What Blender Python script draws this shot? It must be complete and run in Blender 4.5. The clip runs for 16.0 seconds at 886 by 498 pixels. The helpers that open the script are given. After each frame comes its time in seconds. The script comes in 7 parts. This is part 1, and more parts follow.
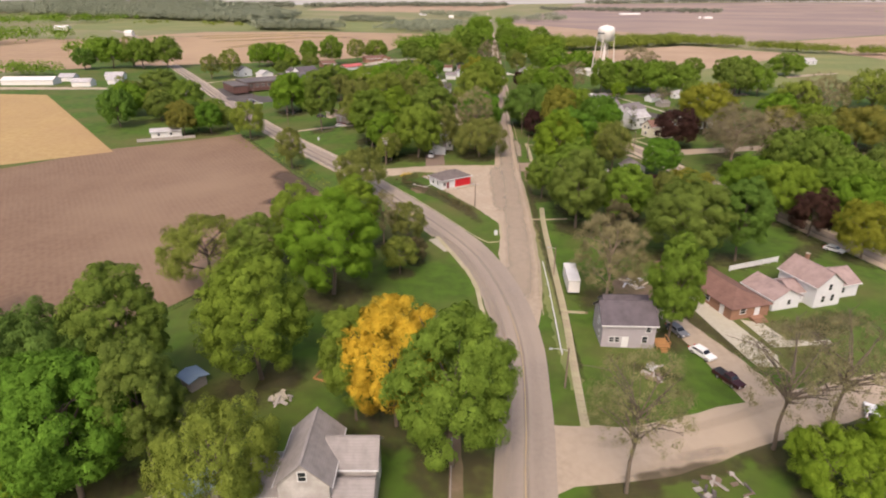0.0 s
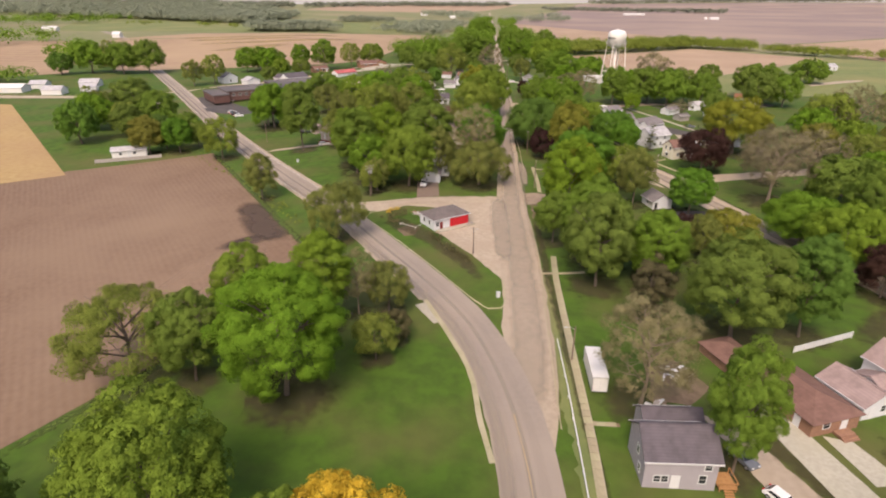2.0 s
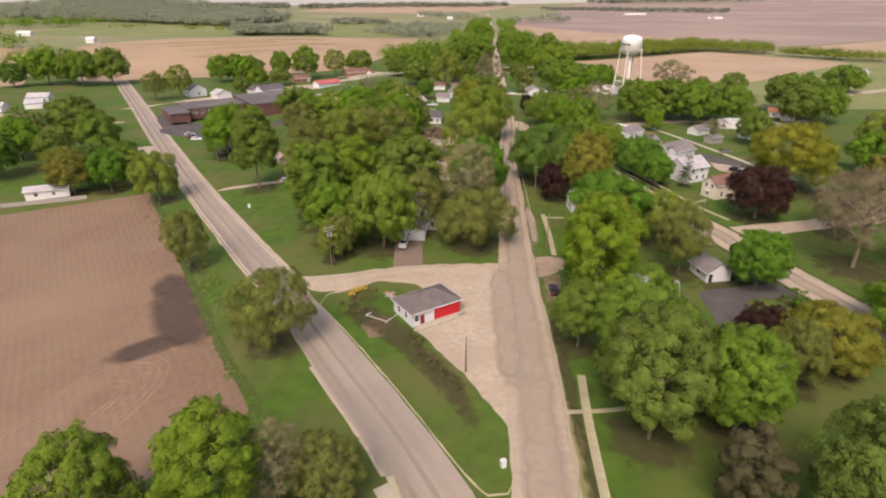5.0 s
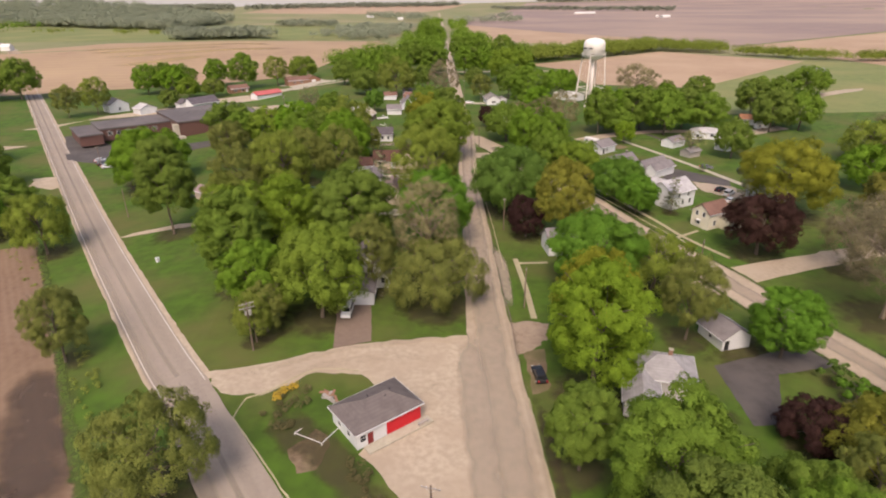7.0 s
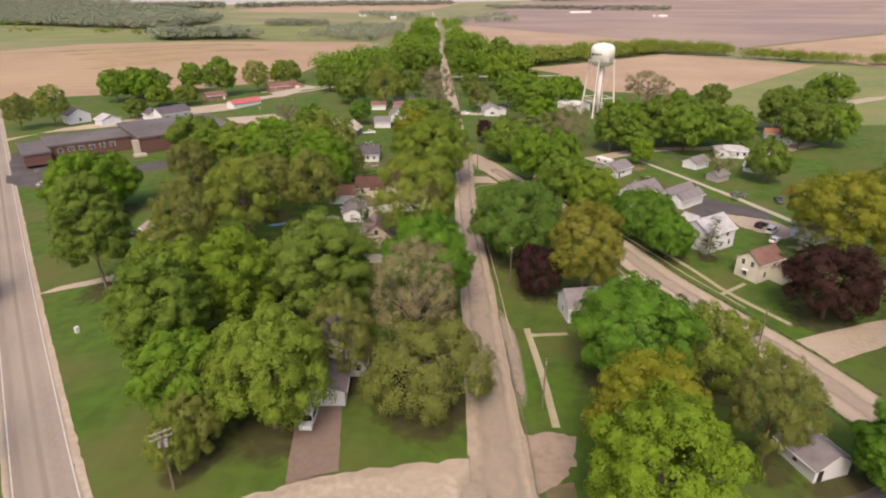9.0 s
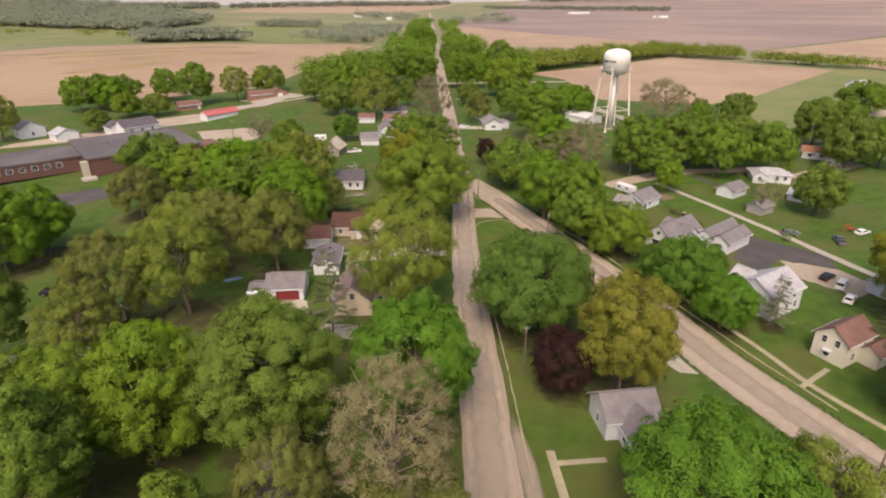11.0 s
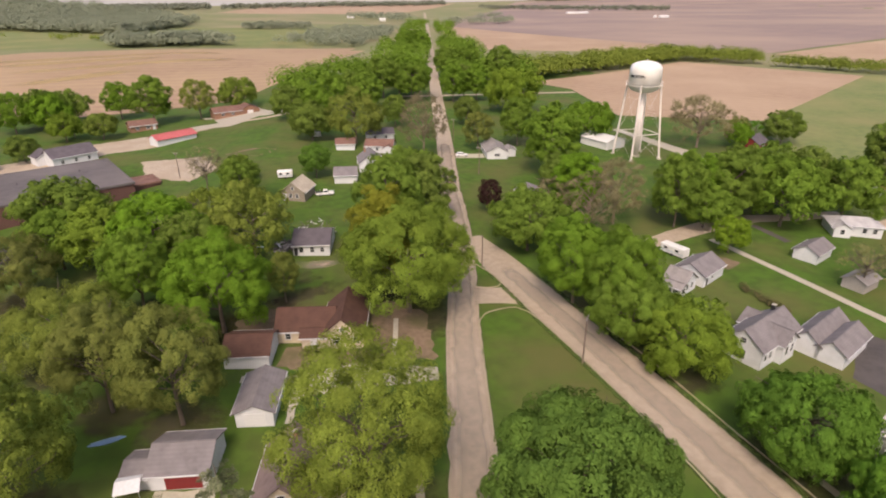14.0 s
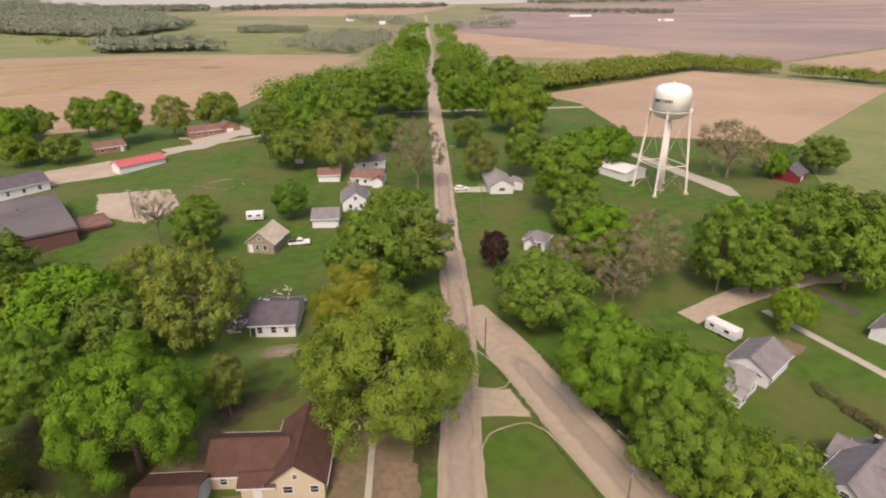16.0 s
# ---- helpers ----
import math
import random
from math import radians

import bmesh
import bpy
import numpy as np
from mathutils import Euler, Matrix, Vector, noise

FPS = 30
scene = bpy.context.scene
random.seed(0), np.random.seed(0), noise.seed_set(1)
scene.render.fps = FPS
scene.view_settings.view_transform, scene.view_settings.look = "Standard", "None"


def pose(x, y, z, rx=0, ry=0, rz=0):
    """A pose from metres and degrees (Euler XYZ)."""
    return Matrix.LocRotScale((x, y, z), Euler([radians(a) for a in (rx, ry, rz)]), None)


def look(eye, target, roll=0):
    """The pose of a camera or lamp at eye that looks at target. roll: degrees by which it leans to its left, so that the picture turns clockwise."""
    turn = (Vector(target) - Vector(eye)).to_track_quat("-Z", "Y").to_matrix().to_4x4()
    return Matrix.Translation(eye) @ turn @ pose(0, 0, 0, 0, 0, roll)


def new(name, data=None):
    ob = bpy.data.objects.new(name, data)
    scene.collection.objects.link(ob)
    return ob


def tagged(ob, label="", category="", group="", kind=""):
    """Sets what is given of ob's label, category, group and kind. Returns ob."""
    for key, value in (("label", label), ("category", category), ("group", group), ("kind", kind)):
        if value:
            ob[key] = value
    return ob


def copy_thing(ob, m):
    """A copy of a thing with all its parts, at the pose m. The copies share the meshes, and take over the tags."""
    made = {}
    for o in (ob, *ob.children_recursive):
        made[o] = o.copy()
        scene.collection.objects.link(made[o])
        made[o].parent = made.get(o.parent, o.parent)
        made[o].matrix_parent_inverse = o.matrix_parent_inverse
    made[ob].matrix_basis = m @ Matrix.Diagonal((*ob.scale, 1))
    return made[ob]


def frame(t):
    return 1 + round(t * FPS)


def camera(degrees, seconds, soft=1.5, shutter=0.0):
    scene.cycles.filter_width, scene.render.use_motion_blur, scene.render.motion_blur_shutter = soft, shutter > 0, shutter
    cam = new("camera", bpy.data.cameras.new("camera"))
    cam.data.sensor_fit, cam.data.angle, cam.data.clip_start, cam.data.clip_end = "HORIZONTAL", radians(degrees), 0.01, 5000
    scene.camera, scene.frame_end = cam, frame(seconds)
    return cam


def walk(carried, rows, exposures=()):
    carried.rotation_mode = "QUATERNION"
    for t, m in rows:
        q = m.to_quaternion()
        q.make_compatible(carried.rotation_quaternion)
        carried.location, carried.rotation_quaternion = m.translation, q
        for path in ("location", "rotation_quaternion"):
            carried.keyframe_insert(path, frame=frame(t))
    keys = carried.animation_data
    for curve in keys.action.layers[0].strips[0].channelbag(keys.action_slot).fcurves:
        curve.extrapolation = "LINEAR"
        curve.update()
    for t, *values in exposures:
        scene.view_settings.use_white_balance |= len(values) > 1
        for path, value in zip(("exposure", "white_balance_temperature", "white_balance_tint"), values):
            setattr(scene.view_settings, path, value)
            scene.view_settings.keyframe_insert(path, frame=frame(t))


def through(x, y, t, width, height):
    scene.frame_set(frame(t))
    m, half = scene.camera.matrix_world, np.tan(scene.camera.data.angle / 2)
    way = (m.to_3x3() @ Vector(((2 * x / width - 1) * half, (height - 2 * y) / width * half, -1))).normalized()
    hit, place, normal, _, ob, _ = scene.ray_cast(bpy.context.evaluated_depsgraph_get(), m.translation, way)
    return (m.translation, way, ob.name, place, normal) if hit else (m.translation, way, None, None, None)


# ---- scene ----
cam = camera(75.0, 16.0, 2.0)
PATH = [
    (0, (2.105, -1.832, 55.532), (2.101, 0.003, 54.737), 0.1),
    (0.5, (2.657, 5.716, 55.942), (2.645, 7.551, 55.149), 0.1),
    (1, (3.097, 13.451, 56.417), (3.087, 15.286, 55.623), 0.3),
    (1.5, (3.698, 21.293, 56.861), (3.688, 23.128, 56.066), 0.1),
    (2, (4.346, 29.203, 57.092), (4.337, 31.038, 56.295), 0.2),
    (2.5, (5.11, 37.019, 57.227), (5.099, 38.854, 56.431), 0.0),
    (3, (5.778, 44.811, 57.325), (5.766, 46.646, 56.53), 0.0),
    (3.5, (6.262, 52.757, 57.446), (6.249, 54.592, 56.651), -0.0),
    (4, (6.777, 60.672, 57.616), (6.763, 62.506, 56.82), -0.0),
    (4.5, (7.278, 68.33, 57.827), (7.262, 70.164, 57.031), -0.1),
    (4.7, (7.382, 71.428, 57.925), (7.366, 73.262, 57.129), -0.1),
    (6.8, (8.91, 103.465, 59.02), (9.044, 105.294, 58.223), -0.5),
    (7, (9.018, 106.534, 59.141), (9.15, 108.363, 58.343), -0.5),
    (7.5, (9.542, 114.244, 59.346), (9.688, 116.072, 58.547), -0.4),
    (8, (10.175, 121.987, 59.557), (10.322, 123.815, 58.758), -0.4),
    (8.5, (10.892, 129.628, 59.764), (11.04, 131.454, 58.964), -0.4),
    (9, (11.549, 137.301, 60.009), (11.701, 139.126, 59.207), -0.3),
    (11.5, (15.881, 177.675, 59.859), (16.044, 179.501, 59.059), -0.3),
    (12, (16.695, 185.481, 59.914), (16.859, 187.307, 59.115), -0.4),
    (12.5, (17.647, 193.299, 60.054), (17.813, 195.125, 59.254), -0.5),
    (13, (18.441, 201.321, 60.247), (18.609, 203.146, 59.446), -0.5),
    (13.5, (19.336, 209.15, 60.429), (19.506, 210.974, 59.627), -0.4),
    (14, (20.502, 217.143, 60.687), (20.673, 218.967, 59.885), -0.5),
    (14.5, (21.648, 224.814, 60.84), (21.816, 226.638, 60.037), -0.5),
    (15, (22.72, 232.426, 61.401), (22.888, 234.248, 60.593), -0.6),
    (15.5, (23.682, 239.988, 62.426), (23.85, 241.809, 61.617), -0.5),
    (16, (24.726, 247.186, 63.675), (24.895, 249.012, 62.877), -0.3),
]
walk(cam, [(t, look(eye, target, roll)) for t, eye, target, roll in PATH], [(0.0, 0.72, 7150, 18), (16.0, 0.66, 7150, 18)])


# ---- light ----
world = bpy.data.worlds.new("sky")
scene.world = world
world.use_nodes = True
wn = world.node_tree
sky = wn.nodes.new("ShaderNodeTexSky")
sky.sky_type = "NISHITA"
sky.sun_disc = False
sky.sun_elevation = radians(50)
sky.sun_rotation = radians(193)
sky.air_density = 1.0
sky.dust_density = 4.0
wn.links.new(sky.outputs["Color"], wn.nodes["Background"].inputs["Color"])
wn.nodes["Background"].inputs["Strength"].default_value = 0.14
sun = new("sun", bpy.data.lights.new("sun", "SUN"))
sun.data.energy = 1.4
sun.data.angle = radians(20)
sun.data.color = (1.0, 0.94, 0.86)
sun.matrix_world = look((-22, -95, 115), (0, 0, 0))

# ---- ground shape: a plain that rises to the north, falls to the east and dips west of the main road, levelling out beyond the town ----
def soft_limit(v, k, m):
    a = np.abs(v)
    return np.where(a <= k, v, np.sign(v) * (k + (m - k) * np.tanh(np.maximum(a - k, 0) / (m - k))))


def gz(x, y):
    x, y = np.asarray(x, float), np.asarray(y, float)
    rise = np.clip((np.hypot(x, y - 100) - 2500) / 2200, 0, 1)
    near = np.clip((800 - y) / 280, 0, 1) * np.clip((x + 700) / 350, 0, 1)
    dip = -9.5 * np.tanh(np.maximum(0, -28 - x) / 75) * near**2 * (3 - 2 * near)
    return dip - 0.0246 * soft_limit(x - 20, 150, 220) + 0.0245 * soft_limit(y - 150, 200, 290) + 40 * np.clip((x + 600) / 2600, 0, 1) * rise**2 * (3 - 2 * rise) + 36 * np.exp(-(((x + 850) / 430) ** 2) - ((y - 1800) / 330) ** 2)


def gh(x, y):
    return float(gz(x, y))


# ---- materials ----
def mat(name, base, second=None, scale=1.0, rough=0.9, bump=0.0, bump_scale=None, third=None, big=0.05, metal=0.0, spec=0.3, random_hue=0.0, stretch=(1, 1, 1)):
    """A surface with a coarse and a fine variation of colour and a fine relief."""
    m = bpy.data.materials.new(name)
    m.use_nodes = True
    nt = m.node_tree
    n, link = nt.nodes, nt.links.new
    bsdf = n["Principled BSDF"]
    bsdf.inputs["Roughness"].default_value = rough
    bsdf.inputs["Metallic"].default_value = metal
    bsdf.inputs["Specular IOR Level"].default_value = spec
    co = n.new("ShaderNodeTexCoord")
    mp = n.new("ShaderNodeMapping")
    mp.inputs["Scale"].default_value = stretch
    link(co.outputs["Object"], mp.inputs["Vector"])
    fine = n.new("ShaderNodeTexNoise")
    fine.inputs["Scale"].default_value = scale
    fine.inputs["Detail"].default_value = 6
    link(mp.outputs["Vector"], fine.inputs["Vector"])
    coarse = n.new("ShaderNodeTexNoise")
    coarse.inputs["Scale"].default_value = big
    coarse.inputs["Detail"].default_value = 4
    link(co.outputs["Object"], coarse.inputs["Vector"])
    second = second or tuple(c * 0.75 for c in base)
    third = third or tuple((a + b) / 2 for a, b in zip(base, second))

    def mix(fac, a, b, lo, hi):
        ramp = n.new("ShaderNodeMapRange")
        ramp.inputs["From Min"].default_value, ramp.inputs["From Max"].default_value = lo, hi
        link(fac, ramp.inputs["Value"])
        mx = n.new("ShaderNodeMix")
        mx.data_type = "RGBA"
        link(ramp.outputs["Result"], mx.inputs["Factor"])
        for sock, v in ((mx.inputs[6], a), (mx.inputs[7], b)):
            if isinstance(v, tuple):
                sock.default_value = (*v, 1)
            else:
                link(v, sock)
        return mx.outputs[2]

    c = mix(fine.outputs["Fac"], base, second, 0.38, 0.64)
    c = mix(coarse.outputs["Fac"], c, third, 0.42, 0.68)
    if random_hue:
        info = n.new("ShaderNodeObjectInfo")
        hsv = n.new("ShaderNodeHueSaturation")
        for sock, lo, hi in (("Hue", 0.5 - random_hue, 0.5 + random_hue), ("Value", 1 - 5 * random_hue, 1 + 5 * random_hue)):
            r = n.new("ShaderNodeMapRange")
            r.inputs["To Min"].default_value, r.inputs["To Max"].default_value = lo, hi
            link(info.outputs["Random"], r.inputs["Value"])
            link(r.outputs["Result"], hsv.inputs[sock])
        link(c, hsv.inputs["Color"])
        c = hsv.outputs["Color"]
    link(c, bsdf.inputs["Base Color"])
    if bump:
        b = n.new("ShaderNodeBump")
        b.inputs["Strength"].default_value = bump
        b.inputs["Distance"].default_value = 0.05
        src = fine.outputs["Fac"]
        if bump_scale:
            tex = n.new("ShaderNodeTexNoise")
            tex.inputs["Scale"].default_value = bump_scale
            tex.inputs["Detail"].default_value = 4
            link(mp.outputs["Vector"], tex.inputs["Vector"])
            src = tex.outputs["Fac"]
        link(src, b.inputs["Height"])
        link(b.outputs["Normal"], bsdf.inputs["Normal"])
    return m


def striped(m, angle, period, colour, amount, bump=0.4, wobble=1.5):
    """Adds parallel rows (furrows, siding, shingle courses) to a material: angle in degrees about z, or 'z' for level courses."""
    nt = m.node_tree
    n, link = nt.nodes, nt.links.new
    bsdf = n["Principled BSDF"]
    co = n.new("ShaderNodeTexCoord")
    mp = n.new("ShaderNodeMapping")
    if angle != "z":
        mp.inputs["Rotation"].default_value = (0, 0, radians(angle))
    link(co.outputs["Object"], mp.inputs["Vector"])
    wave = n.new("ShaderNodeTexWave")
    wave.bands_direction = "Z" if angle == "z" else "X"
    wave.inputs["Scale"].default_value = 0.314 / period
    wave.inputs["Distortion"].default_value = wobble
    wave.inputs["Detail"].default_value = 3
    wave.inputs["Detail Scale"].default_value = 0.6
    link(mp.outputs["Vector"], wave.inputs["Vector"])
    patch = n.new("ShaderNodeTexNoise")
    patch.inputs["Scale"].default_value = 0.03
    link(co.outputs["Object"], patch.inputs["Vector"])
    mul = n.new("ShaderNodeMath")
    mul.operation = "MULTIPLY"
    link(wave.outputs["Fac"], mul.inputs[0])
    mul.inputs[1].default_value = amount
    mul2 = n.new("ShaderNodeMath")
    mul2.operation = "MULTIPLY"
    link(mul.outputs[0], mul2.inputs[0])
    r = n.new("ShaderNodeMapRange")
    r.inputs["From Min"].default_value, r.inputs["From Max"].default_value, r.inputs["To Min"].default_value = 0.35, 0.6, 0.3
    link(patch.outputs["Fac"], r.inputs["Value"])
    if angle == "z":
        mul2.inputs[1].default_value = 1.0
    else:
        link(r.outputs["Result"], mul2.inputs[1])
    mx = n.new("ShaderNodeMix")
    mx.data_type = "RGBA"
    old = bsdf.inputs["Base Color"].links[0].from_socket
    link(mul2.outputs[0], mx.inputs["Factor"])
    link(old, mx.inputs[6])
    mx.inputs[7].default_value = (*colour, 1)
    link(mx.outputs[2], bsdf.inputs["Base Color"])
    b = n.new("ShaderNodeBump")
    b.inputs["Strength"].default_value = bump
    b.inputs["Distance"].default_value = 0.06
    link(wave.outputs["Fac"], b.inputs["Height"])
    if bsdf.inputs["Normal"].links:
        link(bsdf.inputs["Normal"].links[0].from_socket, b.inputs["Normal"])
    link(b.outputs["Normal"], bsdf.inputs["Normal"])
    return m


def leaf_mat(name, base, hue=0.012, spread=0.12, through=0.3):
    """Leaves: each clump has its own tint, each tree its own cast; some light comes through."""
    m = bpy.data.materials.new(name)
    m.use_nodes = True
    nt = m.node_tree
    n, link = nt.nodes, nt.links.new
    n.remove(n["Principled BSDF"])
    geo = n.new("ShaderNodeNewGeometry")
    info = n.new("ShaderNodeObjectInfo")
    ramp = n.new("ShaderNodeValToRGB")
    e = ramp.color_ramp.elements
    e[0].color, e[1].color = (*(c * (1 - spread) for c in base), 1), (*(c * (1 + spread) for c in base), 1)
    mid = e.new(0.5)
    mid.color = (*base, 1)
    link(geo.outputs["Random Per Island"], ramp.inputs["Fac"])
    hsv = n.new("ShaderNodeHueSaturation")
    for sock, lo, hi in (("Hue", 0.5 - hue, 0.5 + hue), ("Value", 0.88, 1.14), ("Saturation", 0.92, 1.06)):
        r = n.new("ShaderNodeMapRange")
        r.inputs["To Min"].default_value, r.inputs["To Max"].default_value = lo, hi
        link(info.outputs["Random"], r.inputs["Value"])
        link(r.outputs["Result"], hsv.inputs[sock])
    co = n.new("ShaderNodeTexCoord")
    tex = n.new("ShaderNodeTexNoise")
    tex.inputs["Scale"].default_value = 0.55
    tex.inputs["Detail"].default_value = 5
    link(co.outputs["Object"], tex.inputs["Vector"])
    fine = n.new("ShaderNodeMapRange")
    fine.inputs["From Min"].default_value, fine.inputs["From Max"].default_value = 0.32, 0.68
    fine.inputs["To Min"].default_value, fine.inputs["To Max"].default_value = 0.8, 1.2
    link(tex.outputs["Fac"], fine.inputs["Value"])
    grain = n.new("ShaderNodeVectorMath")
    grain.operation = "SCALE"
    link(ramp.outputs["Color"], grain.inputs[0])
    link(fine.outputs["Result"], grain.inputs["Scale"])
    link(grain.outputs["Vector"], hsv.inputs["Color"])
    d = n.new("ShaderNodeBsdfDiffuse")
    tr = n.new("ShaderNodeBsdfTranslucent")
    mixs = n.new("ShaderNodeMixShader")
    mixs.inputs["Fac"].default_value = through
    link(hsv.outputs["Color"], d.inputs["Color"])
    link(hsv.outputs["Color"], tr.inputs["Color"])
    link(d.outputs[0], mixs.inputs[1])
    link(tr.outputs[0], mixs.inputs[2])
    link(mixs.outputs[0], n["Material Output"].inputs["Surface"])
    return m


def plain(name, colour, rough=0.6, metal=0.0):
    return mat(name, colour, tuple(c * 0.86 for c in colour), 3.0, rough, 0.05, metal=metal, big=0.7)


GRASS = mat("grass", (0.060, 0.118, 0.011), (0.044, 0.083, 0.009), 0.35, 0.95, 0.5, 7.0, (0.098, 0.102, 0.028), 0.05)
PASTURE = mat("pasture", (0.185, 0.195, 0.085), (0.155, 0.17, 0.075), 0.1, 0.95, 0.2, 1.0, (0.25, 0.21, 0.12), 0.006)
SOIL = striped(mat("ploughed_soil", (0.19, 0.122, 0.079), (0.157, 0.098, 0.064), 0.8, 0.95, 0.6, 4.0, (0.228, 0.155, 0.102), 0.02), -33, 1.5, (0.25, 0.178, 0.124), 0.24, 0.2, 2.6)
STUBBLE = striped(mat("stubble", (0.4, 0.288, 0.128), (0.336, 0.224, 0.096), 0.5, 0.95, 0.5, 3.0, (0.336, 0.216, 0.112), 0.012), 62, 1.6, (0.272, 0.176, 0.088), 0.5, 0.3)
FAR_SOIL = striped(mat("pale_soil", (0.30, 0.203, 0.132), (0.26, 0.172, 0.112), 0.15, 0.95, 0.2, 1.0, (0.35, 0.245, 0.155), 0.006), 84, 14.0, (0.40, 0.30, 0.165), 0.45, 0.1, 4.0)
FIELD_EAST = striped(mat("brown_field", (0.34, 0.232, 0.155), (0.29, 0.195, 0.13), 0.25, 0.95, 0.2, 1.0, (0.385, 0.275, 0.185), 0.01), -52, 9.0, (0.42, 0.31, 0.20), 0.35, 0.1, 5.0)
DARK_SOIL = mat("dark_field", (0.255, 0.185, 0.16), (0.21, 0.16, 0.145), 0.02, 0.95, 0.1, 0.5, (0.32, 0.235, 0.185), 0.003, stretch=(1, 3, 1))
MEADOW = mat("meadow", (0.165, 0.19, 0.065), (0.13, 0.16, 0.055), 0.3, 0.95, 0.2, 2.0, (0.21, 0.20, 0.08), 0.02)
ASPHALT = mat("asphalt", (0.282, 0.235, 0.194), (0.255, 0.212, 0.176), 1.4, 0.9, 0.25, 25.0, (0.315, 0.26, 0.21), 0.06)
STREET = mat("worn_concrete", (0.378, 0.305, 0.228), (0.315, 0.253, 0.189), 0.9, 0.92, 0.3, 14.0, (0.378, 0.307, 0.231), 0.07)
GRAVEL = mat("gravel", (0.425, 0.349, 0.262), (0.345, 0.28, 0.21), 1.1, 0.95, 0.5, 18.0, (0.345, 0.272, 0.202), 0.12)
DIRT = mat("bare_dirt", (0.216, 0.152, 0.1), (0.16, 0.112, 0.072), 1.0, 0.95, 0.5, 12.0, (0.12, 0.104, 0.048), 0.2)
CONCRETE = mat("concrete", (0.41, 0.372, 0.30), (0.35, 0.318, 0.252), 1.6, 0.9, 0.2, 20.0, (0.375, 0.34, 0.262), 0.2, random_hue=0.01)
DIRT_PALE = mat("pale_dirt", (0.30, 0.228, 0.17), (0.24, 0.178, 0.13), 0.9, 0.95, 0.4, 14.0, (0.33, 0.255, 0.19), 0.25)
WALK = mat("old_walk", (0.34, 0.302, 0.191), (0.281, 0.246, 0.153), 2.0, 0.92, 0.3, 20.0, (0.383, 0.332, 0.23), 0.2, random_hue=0.012)
BLACKTOP = mat("blacktop", (0.078, 0.069, 0.066), (0.064, 0.056, 0.054), 1.0, 0.9, 0.2, 20.0, (0.098, 0.086, 0.08), 0.15)
CRACK = plain("tar", (0.14, 0.115, 0.09), 0.8)
WHITE_LINE = mat("road_paint", (0.62, 0.58, 0.52), (0.40, 0.36, 0.32), 1.5, 0.8)
YELLOW_LINE = mat("yellow_paint", (0.42, 0.31, 0.14), (0.33, 0.26, 0.17), 1.2, 0.8)
SIDING = striped(mat("white_siding", (0.64, 0.645, 0.655), (0.57, 0.575, 0.58), 0.7, 0.6), "z", 0.2, (0.45, 0.45, 0.45), 0.35, 0.3, 0.0)
SIDING_OLD = striped(mat("peeling_siding", (0.50, 0.475, 0.45), (0.38, 0.355, 0.33), 1.2, 0.7, third=(0.33, 0.30, 0.28), big=0.5), "z", 0.2, (0.30, 0.28, 0.26), 0.45, 0.3, 0.0)
SIDING_GREY = striped(mat("grey_siding", (0.36, 0.33, 0.345), (0.32, 0.295, 0.31), 0.7, 0.6), "z", 0.2, (0.26, 0.24, 0.25), 0.35, 0.3, 0.0)
SIDING_TAN = striped(mat("tan_siding", (0.55, 0.46, 0.34), (0.49, 0.41, 0.30), 0.7, 0.65), "z", 0.2, (0.38, 0.31, 0.22), 0.35, 0.3, 0.0)
SIDING_CREAM = striped(mat("cream_siding", (0.64, 0.60, 0.49), (0.58, 0.54, 0.43), 0.7, 0.6), "z", 0.2, (0.55, 0.49, 0.36), 0.35, 0.3, 0.0)
SIDING_PINK = striped(mat("weathered_siding", (0.52, 0.42, 0.36), (0.44, 0.34, 0.29), 0.7, 0.7), "z", 0.2, (0.36, 0.28, 0.24), 0.35, 0.3, 0.0)
BRICK = striped(mat("brick", (0.12, 0.06, 0.05), (0.092, 0.047, 0.04), 3.0, 0.85, 0.3, 12.0), "z", 0.16, (0.2, 0.11, 0.09), 0.3, 0.3, 0.0)
BRICK_BROWN = mat("brown_brick", (0.30, 0.165, 0.105), (0.22, 0.12, 0.08), 3.0, 0.85, 0.3, 12.0)
RED = mat("red_paint", (0.55, 0.022, 0.03), (0.45, 0.018, 0.025), 2.0, 0.6)
MAROON = mat("maroon_paint", (0.20, 0.025, 0.025), (0.15, 0.02, 0.02), 2.0, 0.6)


def shingle(name, c, row=0.24):
    return striped(mat(name, c, tuple(v * 0.8 for v in c), 1.1, 0.92, 0.4, 8.0, tuple(v * 1.15 for v in c), 0.5), "z", row, tuple(v * 0.8 for v in c), 0.3, 0.15, 0.8)


ROOF_GREY = shingle("grey_shingle", (0.19, 0.17, 0.17))
ROOF_DARK = shingle("dark_shingle", (0.105, 0.09, 0.10))
ROOF_LIGHT = shingle("pale_shingle", (0.40, 0.385, 0.39))
ROOF_WORN = shingle("worn_shingle", (0.255, 0.232, 0.222))
ROOF_BROWN = shingle("brown_shingle", (0.18, 0.10, 0.078))
ROOF_MAROON = shingle("maroon_shingle", (0.09, 0.046, 0.034))
ROOF_PINK = shingle("rose_shingle", (0.30, 0.22, 0.203))
ROOF_TAN = shingle("tan_shingle", (0.45, 0.385, 0.30))
ROOF_ORANGE = shingle("orange_shingle", (0.294, 0.14, 0.077))
